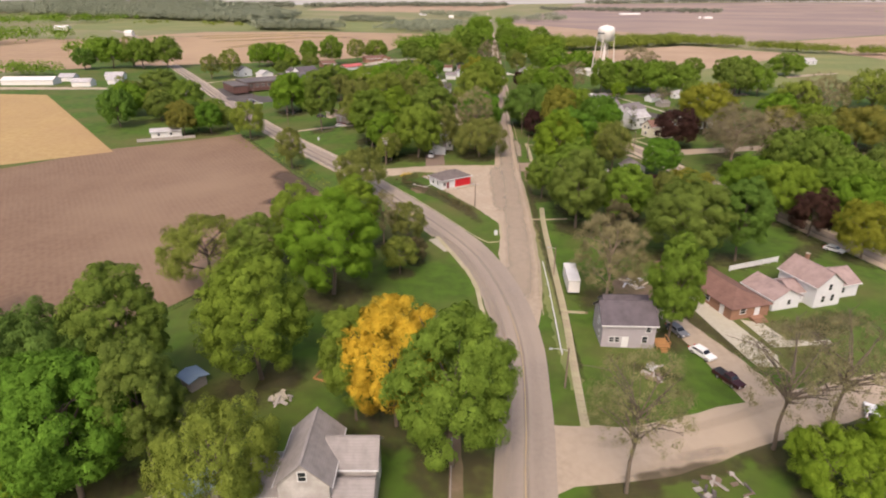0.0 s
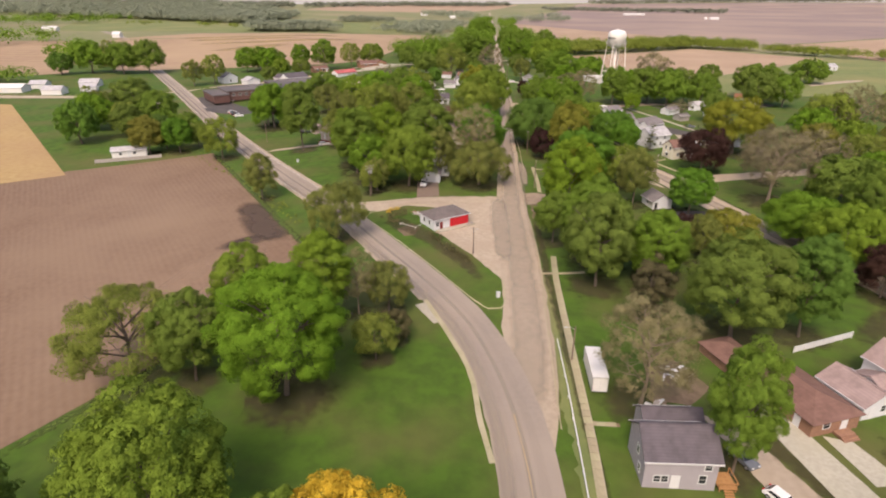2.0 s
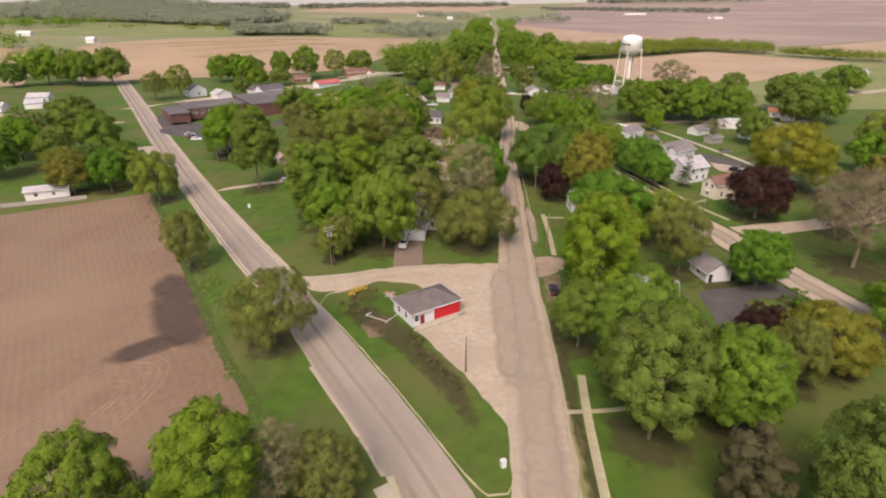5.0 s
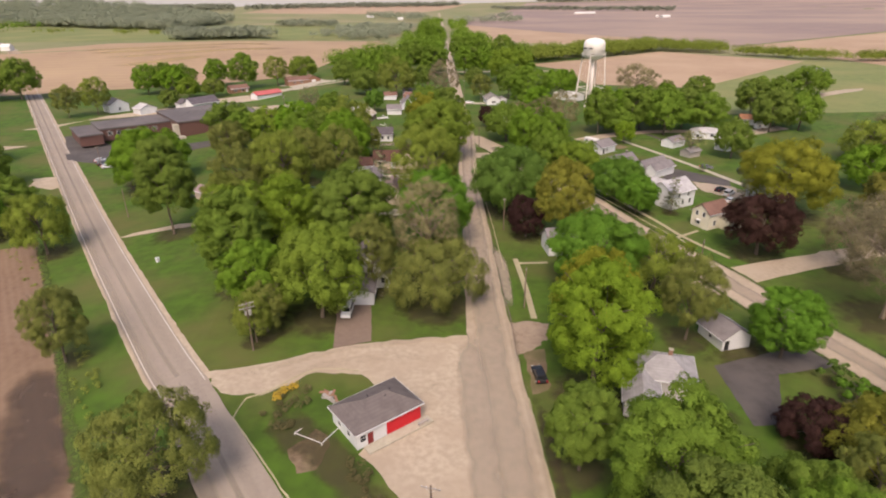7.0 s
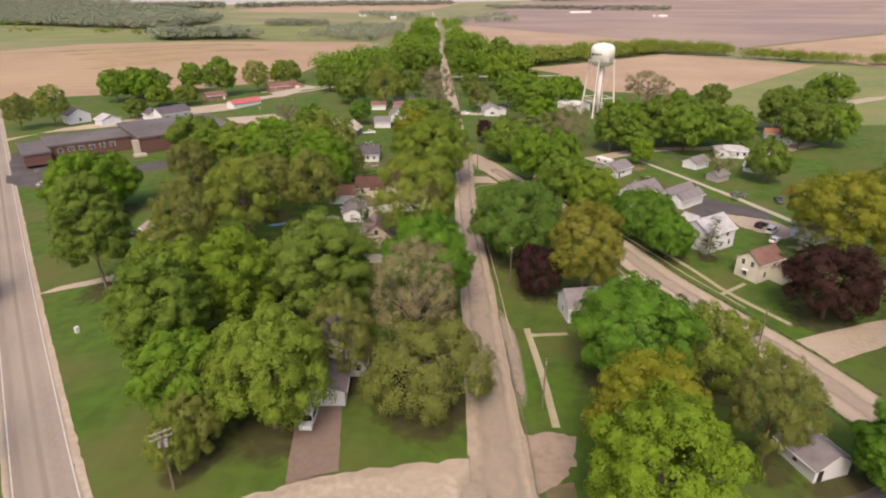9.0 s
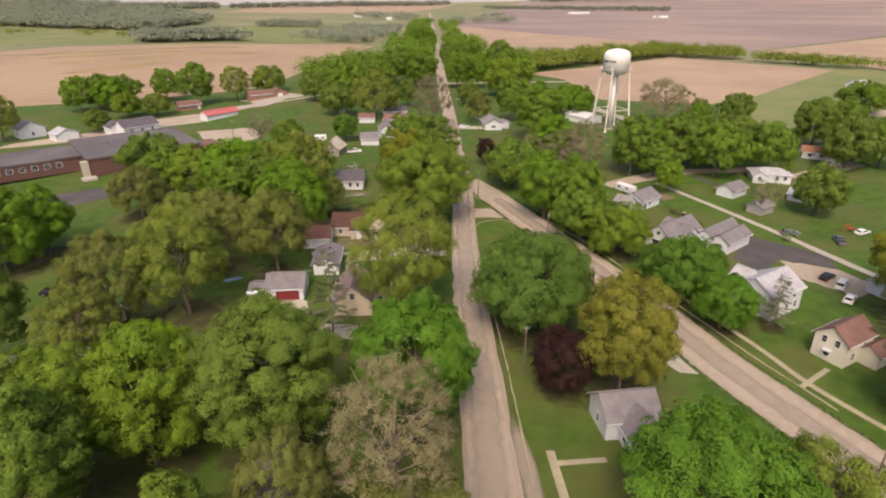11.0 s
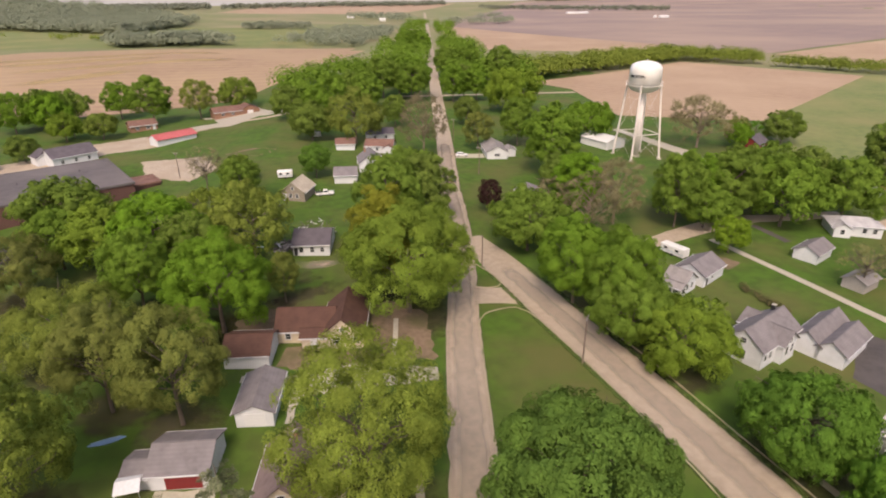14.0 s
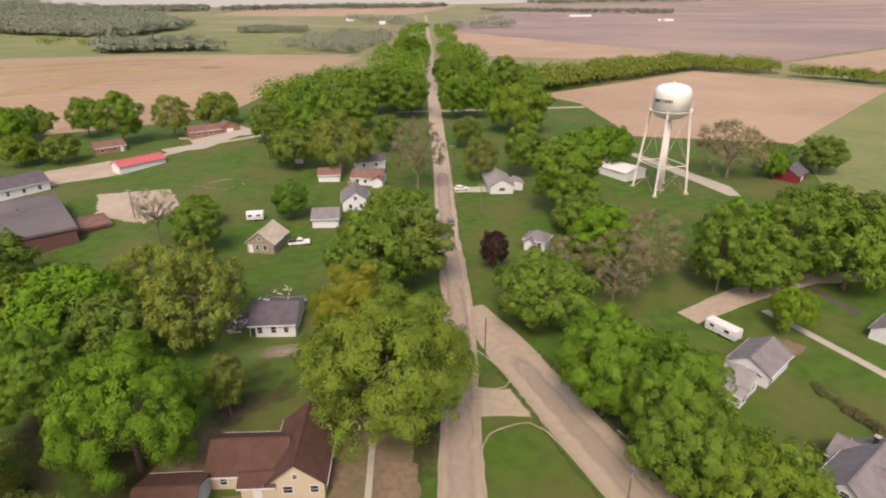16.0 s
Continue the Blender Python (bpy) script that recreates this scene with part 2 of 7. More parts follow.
ROOF_FLAT = mat("membrane_roof", (0.115, 0.10, 0.098), (0.095, 0.083, 0.082), 0.6, 0.85, 0.1, 4.0, (0.145, 0.125, 0.12), 0.08)
METAL_WHITE = striped(mat("white_sheet_metal", (0.68, 0.663, 0.637), (0.612, 0.595, 0.57), 0.5, 0.4), 0, 0.6, (0.561, 0.544, 0.518), 0.3, 0.3, 0.0)
METAL_RED = striped(mat("red_sheet_metal", (0.44, 0.095, 0.095), (0.37, 0.08, 0.08), 0.6, 0.45), 0, 0.6, (0.7, 0.3, 0.28), 0.35, 0.3, 0.0)
METAL_BLUE = striped(mat("blue_sheet_metal", (0.24, 0.33, 0.42), (0.20, 0.28, 0.36), 0.6, 0.4), 0, 0.6, (0.32, 0.4, 0.48), 0.35, 0.3, 0.0)
TRIM = mat("white_trim", (0.64, 0.64, 0.64), (0.56, 0.56, 0.555), 3.0, 0.5)
GLASS = mat("window_glass", (0.03, 0.032, 0.036), (0.02, 0.022, 0.026), 2.0, 0.08, spec=0.6)
CAR_GLASS = mat("car_glass", (0.02, 0.022, 0.025), (0.015, 0.016, 0.018), 2.0, 0.05, spec=0.6)
RUBBER = plain("rubber", (0.03, 0.03, 0.03), 0.8)
STEEL = plain("steel", (0.55, 0.54, 0.53), 0.35, 0.7)
TANK_WHITE = mat("tank_paint", (0.76, 0.736, 0.703), (0.703, 0.674, 0.636), 0.3, 0.45, 0.05, third=(0.684, 0.627, 0.551), big=0.12)
LEG_PAINT = mat("leg_paint", (0.702, 0.63, 0.576), (0.612, 0.54, 0.486), 0.6, 0.5)
BLACK = plain("black_paint", (0.03, 0.03, 0.03), 0.6)
WOOD_POLE = mat("weathered_pole", (0.20, 0.15, 0.115), (0.14, 0.10, 0.08), 2.0, 0.9, 0.4, 8.0, stretch=(4, 4, 0.5))
GREY_WOOD = mat("grey_wood", (0.36, 0.33, 0.30), (0.28, 0.25, 0.23), 2.0, 0.9, 0.3, stretch=(4, 4, 1))
DECK_WOOD = mat("cedar_wood", (0.42, 0.22, 0.085), (0.33, 0.165, 0.065), 2.0, 0.8, 0.3)
BARK = mat("bark", (0.16, 0.125, 0.095), (0.10, 0.08, 0.06), 2.5, 0.95, 0.6, 6.0, stretch=(3, 3, 0.6))
TWIG = mat("twigs", (0.25, 0.195, 0.14), (0.18, 0.14, 0.10), 3.0, 0.95)
CHARRED = mat("charred_wood", (0.05, 0.045, 0.045), (0.14, 0.12, 0.11), 2.0, 0.95, 0.5)
LEAF = {
    "g": leaf_mat("leaves_green", (0.138, 0.217, 0.031), 0.014),
    "l": leaf_mat("leaves_fresh", (0.160, 0.236, 0.029), 0.010),
    "d": leaf_mat("leaves_deep", (0.106, 0.194, 0.032), 0.008),
    "w": leaf_mat("leaves_olive", (0.180, 0.214, 0.045), 0.012),
    "o": leaf_mat("leaves_gold_green", (0.204, 0.208, 0.033), 0.010),
    "b": leaf_mat("buds_brown", (0.232, 0.205, 0.108), 0.010),
    "p": leaf_mat("leaves_purple", (0.058, 0.030, 0.025), 0.012),
    "y": leaf_mat("blossom_golden", (0.58, 0.39, 0.02), 0.003),
    "c": leaf_mat("needles", (0.15, 0.158, 0.09), 0.010, 0.3),
    "k": leaf_mat("leaves_brown", (0.122, 0.112, 0.05), 0.012),
    "s": leaf_mat("buds_pale", (0.22, 0.205, 0.10), 0.012),
    # far woods: distance haze is painted into this greyed leaf colour
    "f": leaf_mat("leaves_haze_grey", (0.24, 0.258, 0.185), 0.010, 0.04),
}
LEAF["h"] = LEAF["d"]


def wear(name, colour, strength, scale=0.8, breakup=1.6):
    """Dust, dirt, litter or painted tree shade that thins out towards the edge of its strip."""
    m = mat(name, colour, tuple(c * 0.8 for c in colour), scale * 2, 0.95)
    n, link = m.node_tree.nodes, m.node_tree.links.new
    fade = n.new("ShaderNodeAttribute")
    fade.attribute_name = "fade"
    co = n.new("ShaderNodeTexCoord")
    tex = n.new("ShaderNodeTexNoise")
    tex.inputs["Scale"].default_value = scale
    tex.inputs["Detail"].default_value = 5
    link(co.outputs["Object"], tex.inputs["Vector"])
    k = n.new("ShaderNodeMath")
    k.operation = "MULTIPLY_ADD"
    k.inputs[1].default_value, k.inputs[2].default_value = breakup, -0.5 * breakup - 0.45
    link(tex.outputs["Fac"], k.inputs[0])
    add = n.new("ShaderNodeMath")
    add.operation = "MULTIPLY_ADD"
    add.inputs[1].default_value = 1.5
    link(fade.outputs["Fac"], add.inputs[0])
    link(k.outputs[0], add.inputs[2])
    clip = n.new("ShaderNodeMapRange")
    clip.inputs["From Max"].default_value = 0.8
    clip.inputs["To Max"].default_value = strength
    link(add.outputs[0], clip.inputs["Value"])
    clear = n.new("ShaderNodeBsdfTransparent")
    mx = n.new("ShaderNodeMixShader")
    link(clip.outputs["Result"], mx.inputs["Fac"])
    link(clear.outputs[0], mx.inputs[1])
    link(n["Principled BSDF"].outputs[0], mx.inputs[2])
    link(mx.outputs[0], n["Material Output"].inputs["Surface"])
    return m


DUST = wear("pale_dust", (0.40, 0.326, 0.25), 0.7, 0.35, 0.9)
SCUFF = wear("worn_aggregate", (0.37, 0.305, 0.235), 0.35, 0.06, 1.2)
GRIT = wear("brown_grit", (0.25, 0.19, 0.138), 0.11, 0.2, 1.4)
TYRE = wear("tyre_grime", (0.20, 0.16, 0.135), 0.06, 0.12, 1.6)
# brown litter and mulch; its dark tone also paints shade under trees
LITTER_SHADE = wear("leaf_litter", (0.085, 0.068, 0.032), 0.6, 0.5, 2.2)
STRAW = wear("straw_rows", (0.50, 0.37, 0.17), 0.55, 0.02, 1.4)
TURF = wear("creeping_turf", (0.08, 0.12, 0.022), 0.8, 0.8, 2.6)
DAMP = wear("damp_soil", (0.095, 0.066, 0.05), 0.8, 0.12, 2.0)
TRACK = wear("tractor_tracks", (0.44, 0.31, 0.21), 0.55, 0.3, 1.2)


# ---- building blocks ----
def mesh_of(name, verts, faces, material, smooth=False):
    me = bpy.data.meshes.new(name)
    me.from_pydata([tuple(map(float, v)) for v in verts], [], [tuple(map(int, f)) for f in faces])
    me.materials.append(material)
    if smooth:
        me.polygons.foreach_set("use_smooth", [True] * len(me.polygons))
    me.update()
    return me


def part(name, vf, material, parent=None, label="", smooth=False):
    ob = new(name, mesh_of(name, vf[0], vf[1], material, smooth))
    if parent:
        ob.parent = parent
    return tagged(ob, label)


def thing(name, label, category, x, y, yaw=0.0, z=None, group="", kind=""):
    ob = new(name)
    ob.matrix_basis = pose(x, y, gh(x, y) if z is None else z, 0, 0, yaw)
    return tagged(ob, label, category, group, kind)


def join(*some):
    v, f = [], []
    for a, b in some:
        o = len(v)
        v += [tuple(p) for p in a]
        f += [tuple(i + o for i in q) for q in b]
    return v, f


def moved(vf, m):
    return [tuple(m @ Vector(p)) for p in vf[0]], vf[1]


def box(x0, y0, z0, x1, y1, z1):
    v = [(x, y, z) for z in (z0, z1) for y in (y0, y1) for x in (x0, x1)]
    return v, [(0, 2, 3, 1), (4, 5, 7, 6), (0, 1, 5, 4), (2, 6, 7, 3), (0, 4, 6, 2), (1, 3, 7, 5)]


def prism(profile, x0, x1, axis="x"):
    """A closed solid: a profile of (across, z) pushed along x or y."""
    n = len(profile)
    put = (lambda a, s, z: (a, s, z)) if axis == "x" else (lambda a, s, z: (-s, a, z))
    v = [put(x0, s, z) for s, z in profile] + [put(x1, s, z) for s, z in profile]
    return v, [tuple(range(n)), tuple(range(2 * n - 1, n - 1, -1))] + [(i, i + n, (i + 1) % n + n, (i + 1) % n) for i in range(n)]


def tube(points, radii, sides=7, caps=True):
    v, f = [], []
    pts = [Vector(p) for p in points]
    for i, p in enumerate(pts):
        d = (pts[min(i + 1, len(pts) - 1)] - pts[max(i - 1, 0)]).normalized()
        a = d.orthogonal().normalized() if abs(d.z) < 0.95 else Vector((1, 0, 0))
        a = (a - d * a.dot(d)).normalized()
        b = d.cross(a)
        for k in range(sides):
            t = 2 * math.pi * k / sides
            v.append(tuple(p + (a * math.cos(t) + b * math.sin(t)) * radii[i]))
    for i in range(len(pts) - 1):
        for k in range(sides):
            k2 = (k + 1) % sides
            f.append((i * sides + k, i * sides + k2, (i + 1) * sides + k2, (i + 1) * sides + k))
    if caps:
        f += [tuple(range(sides - 1, -1, -1)), tuple(range((len(pts) - 1) * sides, len(pts) * sides))]
    return v, f


def lathe(profile, sides=32):
    """A solid of revolution about z: profile of (radius, z)."""
    v, f = [], []
    for r, z in profile:
        v += [(r * math.cos(2 * math.pi * k / sides), r * math.sin(2 * math.pi * k / sides), z) for k in range(sides)]
    for i in range(len(profile) - 1):
        for k in range(sides):
            k2 = (k + 1) % sides
            f.append((i * sides + k, i * sides + k2, (i + 1) * sides + k2, (i + 1) * sides + k))
    f += [tuple(range(sides - 1, -1, -1)), tuple(range((len(profile) - 1) * sides, len(profile) * sides))]
    return v, f


def glide(points, step=3.0):
    """A smooth line through points (x, y, ...), at even steps."""
    p = np.array(points, float)
    p = np.vstack([2 * p[0] - p[1], p, 2 * p[-1] - p[-2]])
    out = []
    for i in range(1, len(p) - 2):
        n = max(1, int(np.linalg.norm(p[i + 1][:2] - p[i][:2]) / step))
        for t in np.arange(n) / n:
            out.append(0.5 * (2 * p[i] + (p[i + 1] - p[i - 1]) * t + (2 * p[i - 1] - 5 * p[i] + 4 * p[i + 1] - p[i + 2]) * t**2 + (3 * p[i] - p[i - 1] - 3 * p[i + 1] + p[i + 2]) * t**3))
    out.append(p[-2])
    return np.array(out)


def ribbon(points, off, step=3.0, lanes=4, jitter=0.0, shift=0.0, height=0.0, seed=1):
    """A strip on the ground along (x, y, width); height gives it a kerb-like thickness."""
    q = glide(points, step)
    d = np.gradient(q[:, :2], axis=0)
    d /= np.linalg.norm(d, axis=1)[:, None]
    nrm = np.c_[-d[:, 1], d[:, 0]]
    rng = np.random.default_rng(seed)
    v, f = [], []
    cols = lanes + 1
    for i, (x, y, w) in enumerate(q):
        for k in range(cols):
            s = (k / lanes - 0.5) * w + shift
            if jitter and k in (0, lanes):
                s += rng.normal(0, jitter)
            px, py = x - nrm[i, 0] * s, y - nrm[i, 1] * s
            v.append((px, py, gh(px, py) + off + height))
    for i in range(len(q) - 1):
        for k in range(lanes):
            a = i * cols + k
            f.append((a, a + 1, a + cols + 1, a + cols))
    n = len(v)
    edge = [i * cols for i in range(len(q))] + [i * cols + lanes for i in range(len(q) - 1, -1, -1)]
    v += [(v[e][0], v[e][1], v[e][2] - height - off - 0.1) for e in edge]
    m = len(edge)
    f += [(edge[i], n + i, n + (i + 1) % m, edge[(i + 1) % m]) for i in range(m)]
    return v, f


def smear(points, off, material, label, category="road wear", step=2.0):
    """A soft-edged strip along (x, y, width, sideways shift), fading out at its edges and ends."""
    q = glide(points, step)
    d = np.gradient(q[:, :2], axis=0)
    d /= np.linalg.norm(d, axis=1)[:, None]
    nrm = np.c_[d[:, 1], -d[:, 0]]
    v, f, fade = [], [], []
    for i, (x, y, w, s) in enumerate(q):
        end = min(1.0, 0.25 * min(i, len(q) - 1 - i))
        for k, a in enumerate((0.0, 0.75, 1.0, 0.75, 0.0)):
            px, py = np.array((x, y)) + nrm[i] * (s + (k / 4 - 0.5) * w)
            v.append((px, py, gh(px, py) + off))
            fade.append(a * end)
    for i in range(len(q) - 1):
        f += [(i * 5 + k, (i + 1) * 5 + k, (i + 1) * 5 + k + 1, i * 5 + k + 1)[::-1] for k in range(4)]
    ob = tagged(part("wear", (v, f), material), label, category, kind="structure")
    ob.data.attributes.new("fade", "FLOAT", "POINT").data.foreach_set("value", fade)
    return ob


def patch(points, off, jitter=0.0, step=1.5, seed=2):
    """A flat piece of ground cover within an outline, following the ground."""
    from mathutils.geometry import tessellate_polygon
    rng = np.random.default_rng(seed)
    ring = []
    p = np.array(points, float)
    for a, b in zip(p, np.roll(p, -1, 0)):
        n = max(1, int(np.linalg.norm(b - a) / step)) if jitter else max(1, int(np.linalg.norm(b - a) / 25))
        for t in np.arange(n) / n:
            q = a + (b - a) * t
            if jitter and t > 0:
                q = q + rng.normal(0, jitter, 2)
            ring.append(q)
    v = [(x, y, gh(x, y) + off) for x, y in ring]
    n = len(v)
    tris = tessellate_polygon([[Vector((x, y, 0)) for x, y, _ in v]])
    f = []
    for t in tris:
        a, b, c = (Vector(v[i]) for i in t)
        f.append(tuple(t) if (b - a).cross(c - a).z > 0 else tuple(reversed(t)))
    return v, f


def field(corners, off, n=30):
    """A large four-cornered field that follows the ground."""
    a, b, c, d = (np.array(p, float) for p in corners)
    v, f = [], []
    for i in range(n + 1):
        for k in range(n + 1):
            u, w = i / n, k / n
            x, y = (a * (1 - u) + b * u) * (1 - w) + (d * (1 - u) + c * u) * w
            v.append((x, y, gh(x, y) + off))
    for i in range(n):
        for k in range(n):
            q = i * (n + 1) + k
            f.append((q, q + n + 1, q + n + 2, q + 1))
    return v, f


def laid(name, vf, material, label, category, kind="structure"):
    return tagged(part(name, vf, material), label, category, kind=kind)


# ---- ground, fields and roads ----
def stretch_axis(lo, hi, near0, near1, step, grow=1.14):
    mid = list(np.arange(near0, near1 + step, step))
    a, s, up = mid[-1], step, []
    while a < hi:
        s *= grow
        a += s
        up.append(min(a, hi))
    a, s, down = mid[0], step, []
    while a > lo:
        s *= grow
        a -= s
        down.append(max(a, lo))
    return np.array(down[::-1] + mid + up)


gx, gy = stretch_axis(-4800, 4800, -220, 300, 8), stretch_axis(-900, 4950, -40, 640, 8)
GX, GY = np.meshgrid(gx, gy)
GV = np.c_[GX.ravel(), GY.ravel(), gz(GX, GY).ravel()]
nx = len(gx)
GF = [(i * nx + k, i * nx + k + 1, (i + 1) * nx + k + 1, (i + 1) * nx + k) for i in range(len(gy) - 1) for k in range(nx - 1)]
ground = laid("ground", (GV, GF), GRASS, "spring grass ground reaching out to the horizon", "ground")
ground.data.materials.append(PASTURE)
GC = np.array([GV[list(q)].mean(0) for q in GF])
ground.data.polygons.foreach_set("material_index", ((GC[:, 1] > 690 + 40 * np.sin(GC[:, 0] / 60)) | (np.abs(GC[:, 0] - 20) > 330)).astype(int))

laid("field", field([(-136.8, 237), (-90.4, 259.6), (-22, 146), (-62.4, 91)], 0.06), SOIL, "ploughed brown field beside the road bank", "field")
laid("field", field([(-300, 60), (-136.8, 237), (-62.4, 91), (-300, -90)], 0.06), SOIL, "ploughed brown field", "field")
laid("field", field([(-306.4, 365.9), (-242.1, 360.4), (-134.4, 232.3), (-375.8, 86)], 0.065), STUBBLE, "golden stubble field in rows", "field")
laid("field", field([(-389.3, 732.6), (-258.4, 506.3), (-65.7, 575.1), (0, 880)], 0.10), FAR_SOIL, "pale tilled field with faint rows", "field")
laid("field", field([(-330, 855), (-386.7, 744.2), (-20, 860), (-10, 905)], 0.16), FAR_SOIL, "pale tilled field with straw rows", "field")
laid("field", field([(-700, 700), (-420, 720), (-288, 490.9), (-420, 420)], 0.10), FAR_SOIL, "pale tilled field", "field")
laid("field", field([(122, 630), (301, 766), (388, 645), (205, 488)], 0.10), FIELD_EAST, "bare brown field beside the water tower", "field")
laid("field", field([(138, 505), (143, 640), (210, 640), (205, 490)], 0.12), FIELD_EAST, "bare brown field beside the water tower", "field")
laid("field", field([(105, 920), (130, 1500), (420, 1250), (360, 860)], 0.2), FIELD_EAST, "pale brown field beyond the tree line", "field")
laid("field", field([(130, 1520), (900, 4300), (4200, 3200), (430, 830)], 0.4, 60), DARK_SOIL, "wide dark ploughed plain", "field")
laid("field", field([(430, 820), (4200, 3100), (4200, 200), (430, 560)], 0.4, 40), FIELD_EAST, "wide brown plain", "field")
laid("field", field([(-560, 2200), (-640, 4000), (500, 4300), (20, 2250)], 0.4, 40), FIELD_EAST, "far pale brown field", "field")
laid("field", field([(-800, 1420), (-560, 900), (-60, 900), (-60, 1290)], 0.2), MEADOW, "green hill pasture", "field")
laid("meadow", field([(160, 398), (206, 489), (392, 648), (640, 420)], 0.08), MEADOW, "dry yellowish meadow", "meadow")

HIGHWAY = [(9, -90, 8.6), (9.5, 0, 8.6), (11, 30, 8.6), (12.5, 52.6, 8.4), (14, 64, 8.2), (15.4, 78, 8.2), (15.7, 88, 8.6), (14.9, 100, 9.0), (12.6, 113, 9.0), (8.6, 126, 9.0), (3.4, 136.4, 9.0), (-1.3, 144.5, 8.9), (-11.2, 160.0, 8.9), (-27.2, 185.5, 7.6), (-36.8, 199.7, 7.6), (-71.2, 254, 7.7), (-108.6, 314.5, 7.7), (-144, 372, 7.8), (-252, 548, 8), (-400, 787, 8.5), (-655, 1146, 9), (-1242, 2086, 9), (-2454, 4062, 9)]
STREET_LINE = [(14, 84, 5.5), (17.2, 98, 8.0), (19.2, 115, 9.4), (20.8, 134, 9.2), (22.0, 152, 9.4), (22.7, 166, 9.2), (23.2, 181, 9.0), (24.2, 197, 8.6), (26.0, 222, 7.6), (28.3, 250, 7.2), (29.2, 266.5, 7.0), (30.6, 283, 6.6), (32.2, 303, 6.4), (34.6, 324, 6.2), (37.3, 350, 6.4), (38.4, 372, 6.4), (39.6, 396, 6.2), (43.4, 451, 6.4), (50, 563, 7.0), (71.9, 898, 7.4), (90, 1181, 7.4), (124, 1700, 7.4), (180, 2600, 7.4)]
DIAGONAL = [(40.5, 352, 5), (44.5, 338, 8.6), (49.5, 322, 9.2), (55.5, 303, 9.4), (61.8, 283, 9.4), (66.6, 266, 9.6), (70.4, 249, 10), (75.5, 234, 10.2), (81, 218, 10.4), (85.5, 200, 10.2), (91, 182, 9.8), (98, 160, 9.6), (108, 130, 9.6), (120, 90, 9.6)]
laid("road", ribbon(STREET_LINE, 0.07, 3, 4, 0.12), STREET, "pale worn concrete street running straight through town", "road")
laid("road", ribbon(DIAGONAL, 0.055, 3, 4, 0.12), STREET, "pale worn concrete street branching off at an angle", "road")
laid("road", ribbon(HIGHWAY, 0.09, 3, 4, 0.06), ASPHALT, "grey asphalt road with worn wheel tracks curving past town", "road")
laid("road", ribbon([(15, 59.5, 13), (22, 60.5, 11), (32, 61.5, 9.5), (46, 66.5, 8.5), (62, 72, 8.5), (85, 78, 8.5), (120, 84, 8.5)], 0.045, 3, 4, 0.3), STREET, "gravelly side street with ragged edges", "road")
laid("road", ribbon([(75, 213, 10), (84, 219.5, 8), (98, 224, 7), (112, 228, 6.5), (140, 236, 6.5)], 0.05, 3, 4, 0.2), STREET, "pale cross street", "road")
laid("road", ribbon([(84, 345, 5), (100, 353, 6), (114, 358.5, 6), (122, 360, 5), (150, 362, 5)], 0.05, 3, 4, 0.2), STREET, "pale gravel lane", "road")
laid("road", ribbon([(30, 566, 5), (70, 572, 5), (140, 584, 5)], 0.06, 4, 2, 0.1), STREET, "pale cross street", "road")
laid("road", ribbon([(102, 347, 2.0), (104.5, 340.5, 2.0), (110.5, 324.2, 2.0), (118, 302, 2.2), (122, 288, 2.4), (128, 268, 2.4)], 0.06, 3, 2, 0.05), CONCRETE, "narrow concrete lane between lawns", "lane")
laid("road", ribbon([(-106.2, 469.9, 4.5), (-81.3, 480.9, 4.5), (-56.4, 502.9, 4.5), (-37.1, 508.8, 4.5), (-20, 517, 4)], 0.06, 3, 3, 0.2), GRAVEL, "pale gravel lane beside the red-roofed shed", "lane")
laid("road", ribbon([(32, 322.5, 9), (37, 322.2, 7.4), (41, 321.7, 6.4), (45, 321.4, 7.0), (51, 321, 9.5)], 0.048, 2, 2, 0.1), STREET, "short concrete link between two streets", "road")

# ---- wear on roads and fields ----
near_street = [p for p in STREET_LINE if 90 < p[1] < 460]
smear([(x, y, w * 0.92, 0) for x, y, w in near_street], 0.076, DUST, "pale dusty wheel lane along the street")
for side in (1, -1):
    smear([(x, y, 1.9, side * (w / 2 - 0.2)) for x, y, w in near_street if side > 0 or y > 200], 0.080, GRIT, "brown grit along the street edge")
    smear([(x, y, 2.2, side * (w / 2 - 0.2)) for x, y, w in DIAGONAL[1:]], 0.064, GRIT, "brown grit along the street edge")
    smear([(x, y, 1.5, side * (w / 2 + 0.35)) for x, y, w in DIAGONAL[1:]], 0.068, TURF, "grass creeping over the street edge")
    for lane in (1.8,):
        smear([(x, y, 2.2, side * lane) for x, y, w in HIGHWAY[1:20]], 0.094, TYRE, "darker wheel track on the asphalt", step=4.0)
for lane, broad in ((-3.1, 3.0), (0.1, 1.2)):
    smear([(x, y, broad, lane) for x, y, w in HIGHWAY[1:20]], 0.097, SCUFF, "pale worn streak along the asphalt", step=4.0)
smear([(x, y, w * 0.6, 0) for x, y, w in DIAGONAL[1:]], 0.060, DUST, "pale dusty wheel lane along the street")
smear([(19, 62, 3.0, 0), (30, 63, 2.4, 0), (46, 68.5, 2.6, 0), (62, 75, 2.4, 0), (80, 80, 2, 0)], 0.052, GRIT, "dirt along the side street")
smear([(22, 57, 3.4, 0), (30, 57.4, 3.2, 0), (40, 60.4, 3.0, 0), (56, 66, 3.2, 0), (74, 71, 2.6, 0)], 0.054, GRIT, "dirt along the side street")
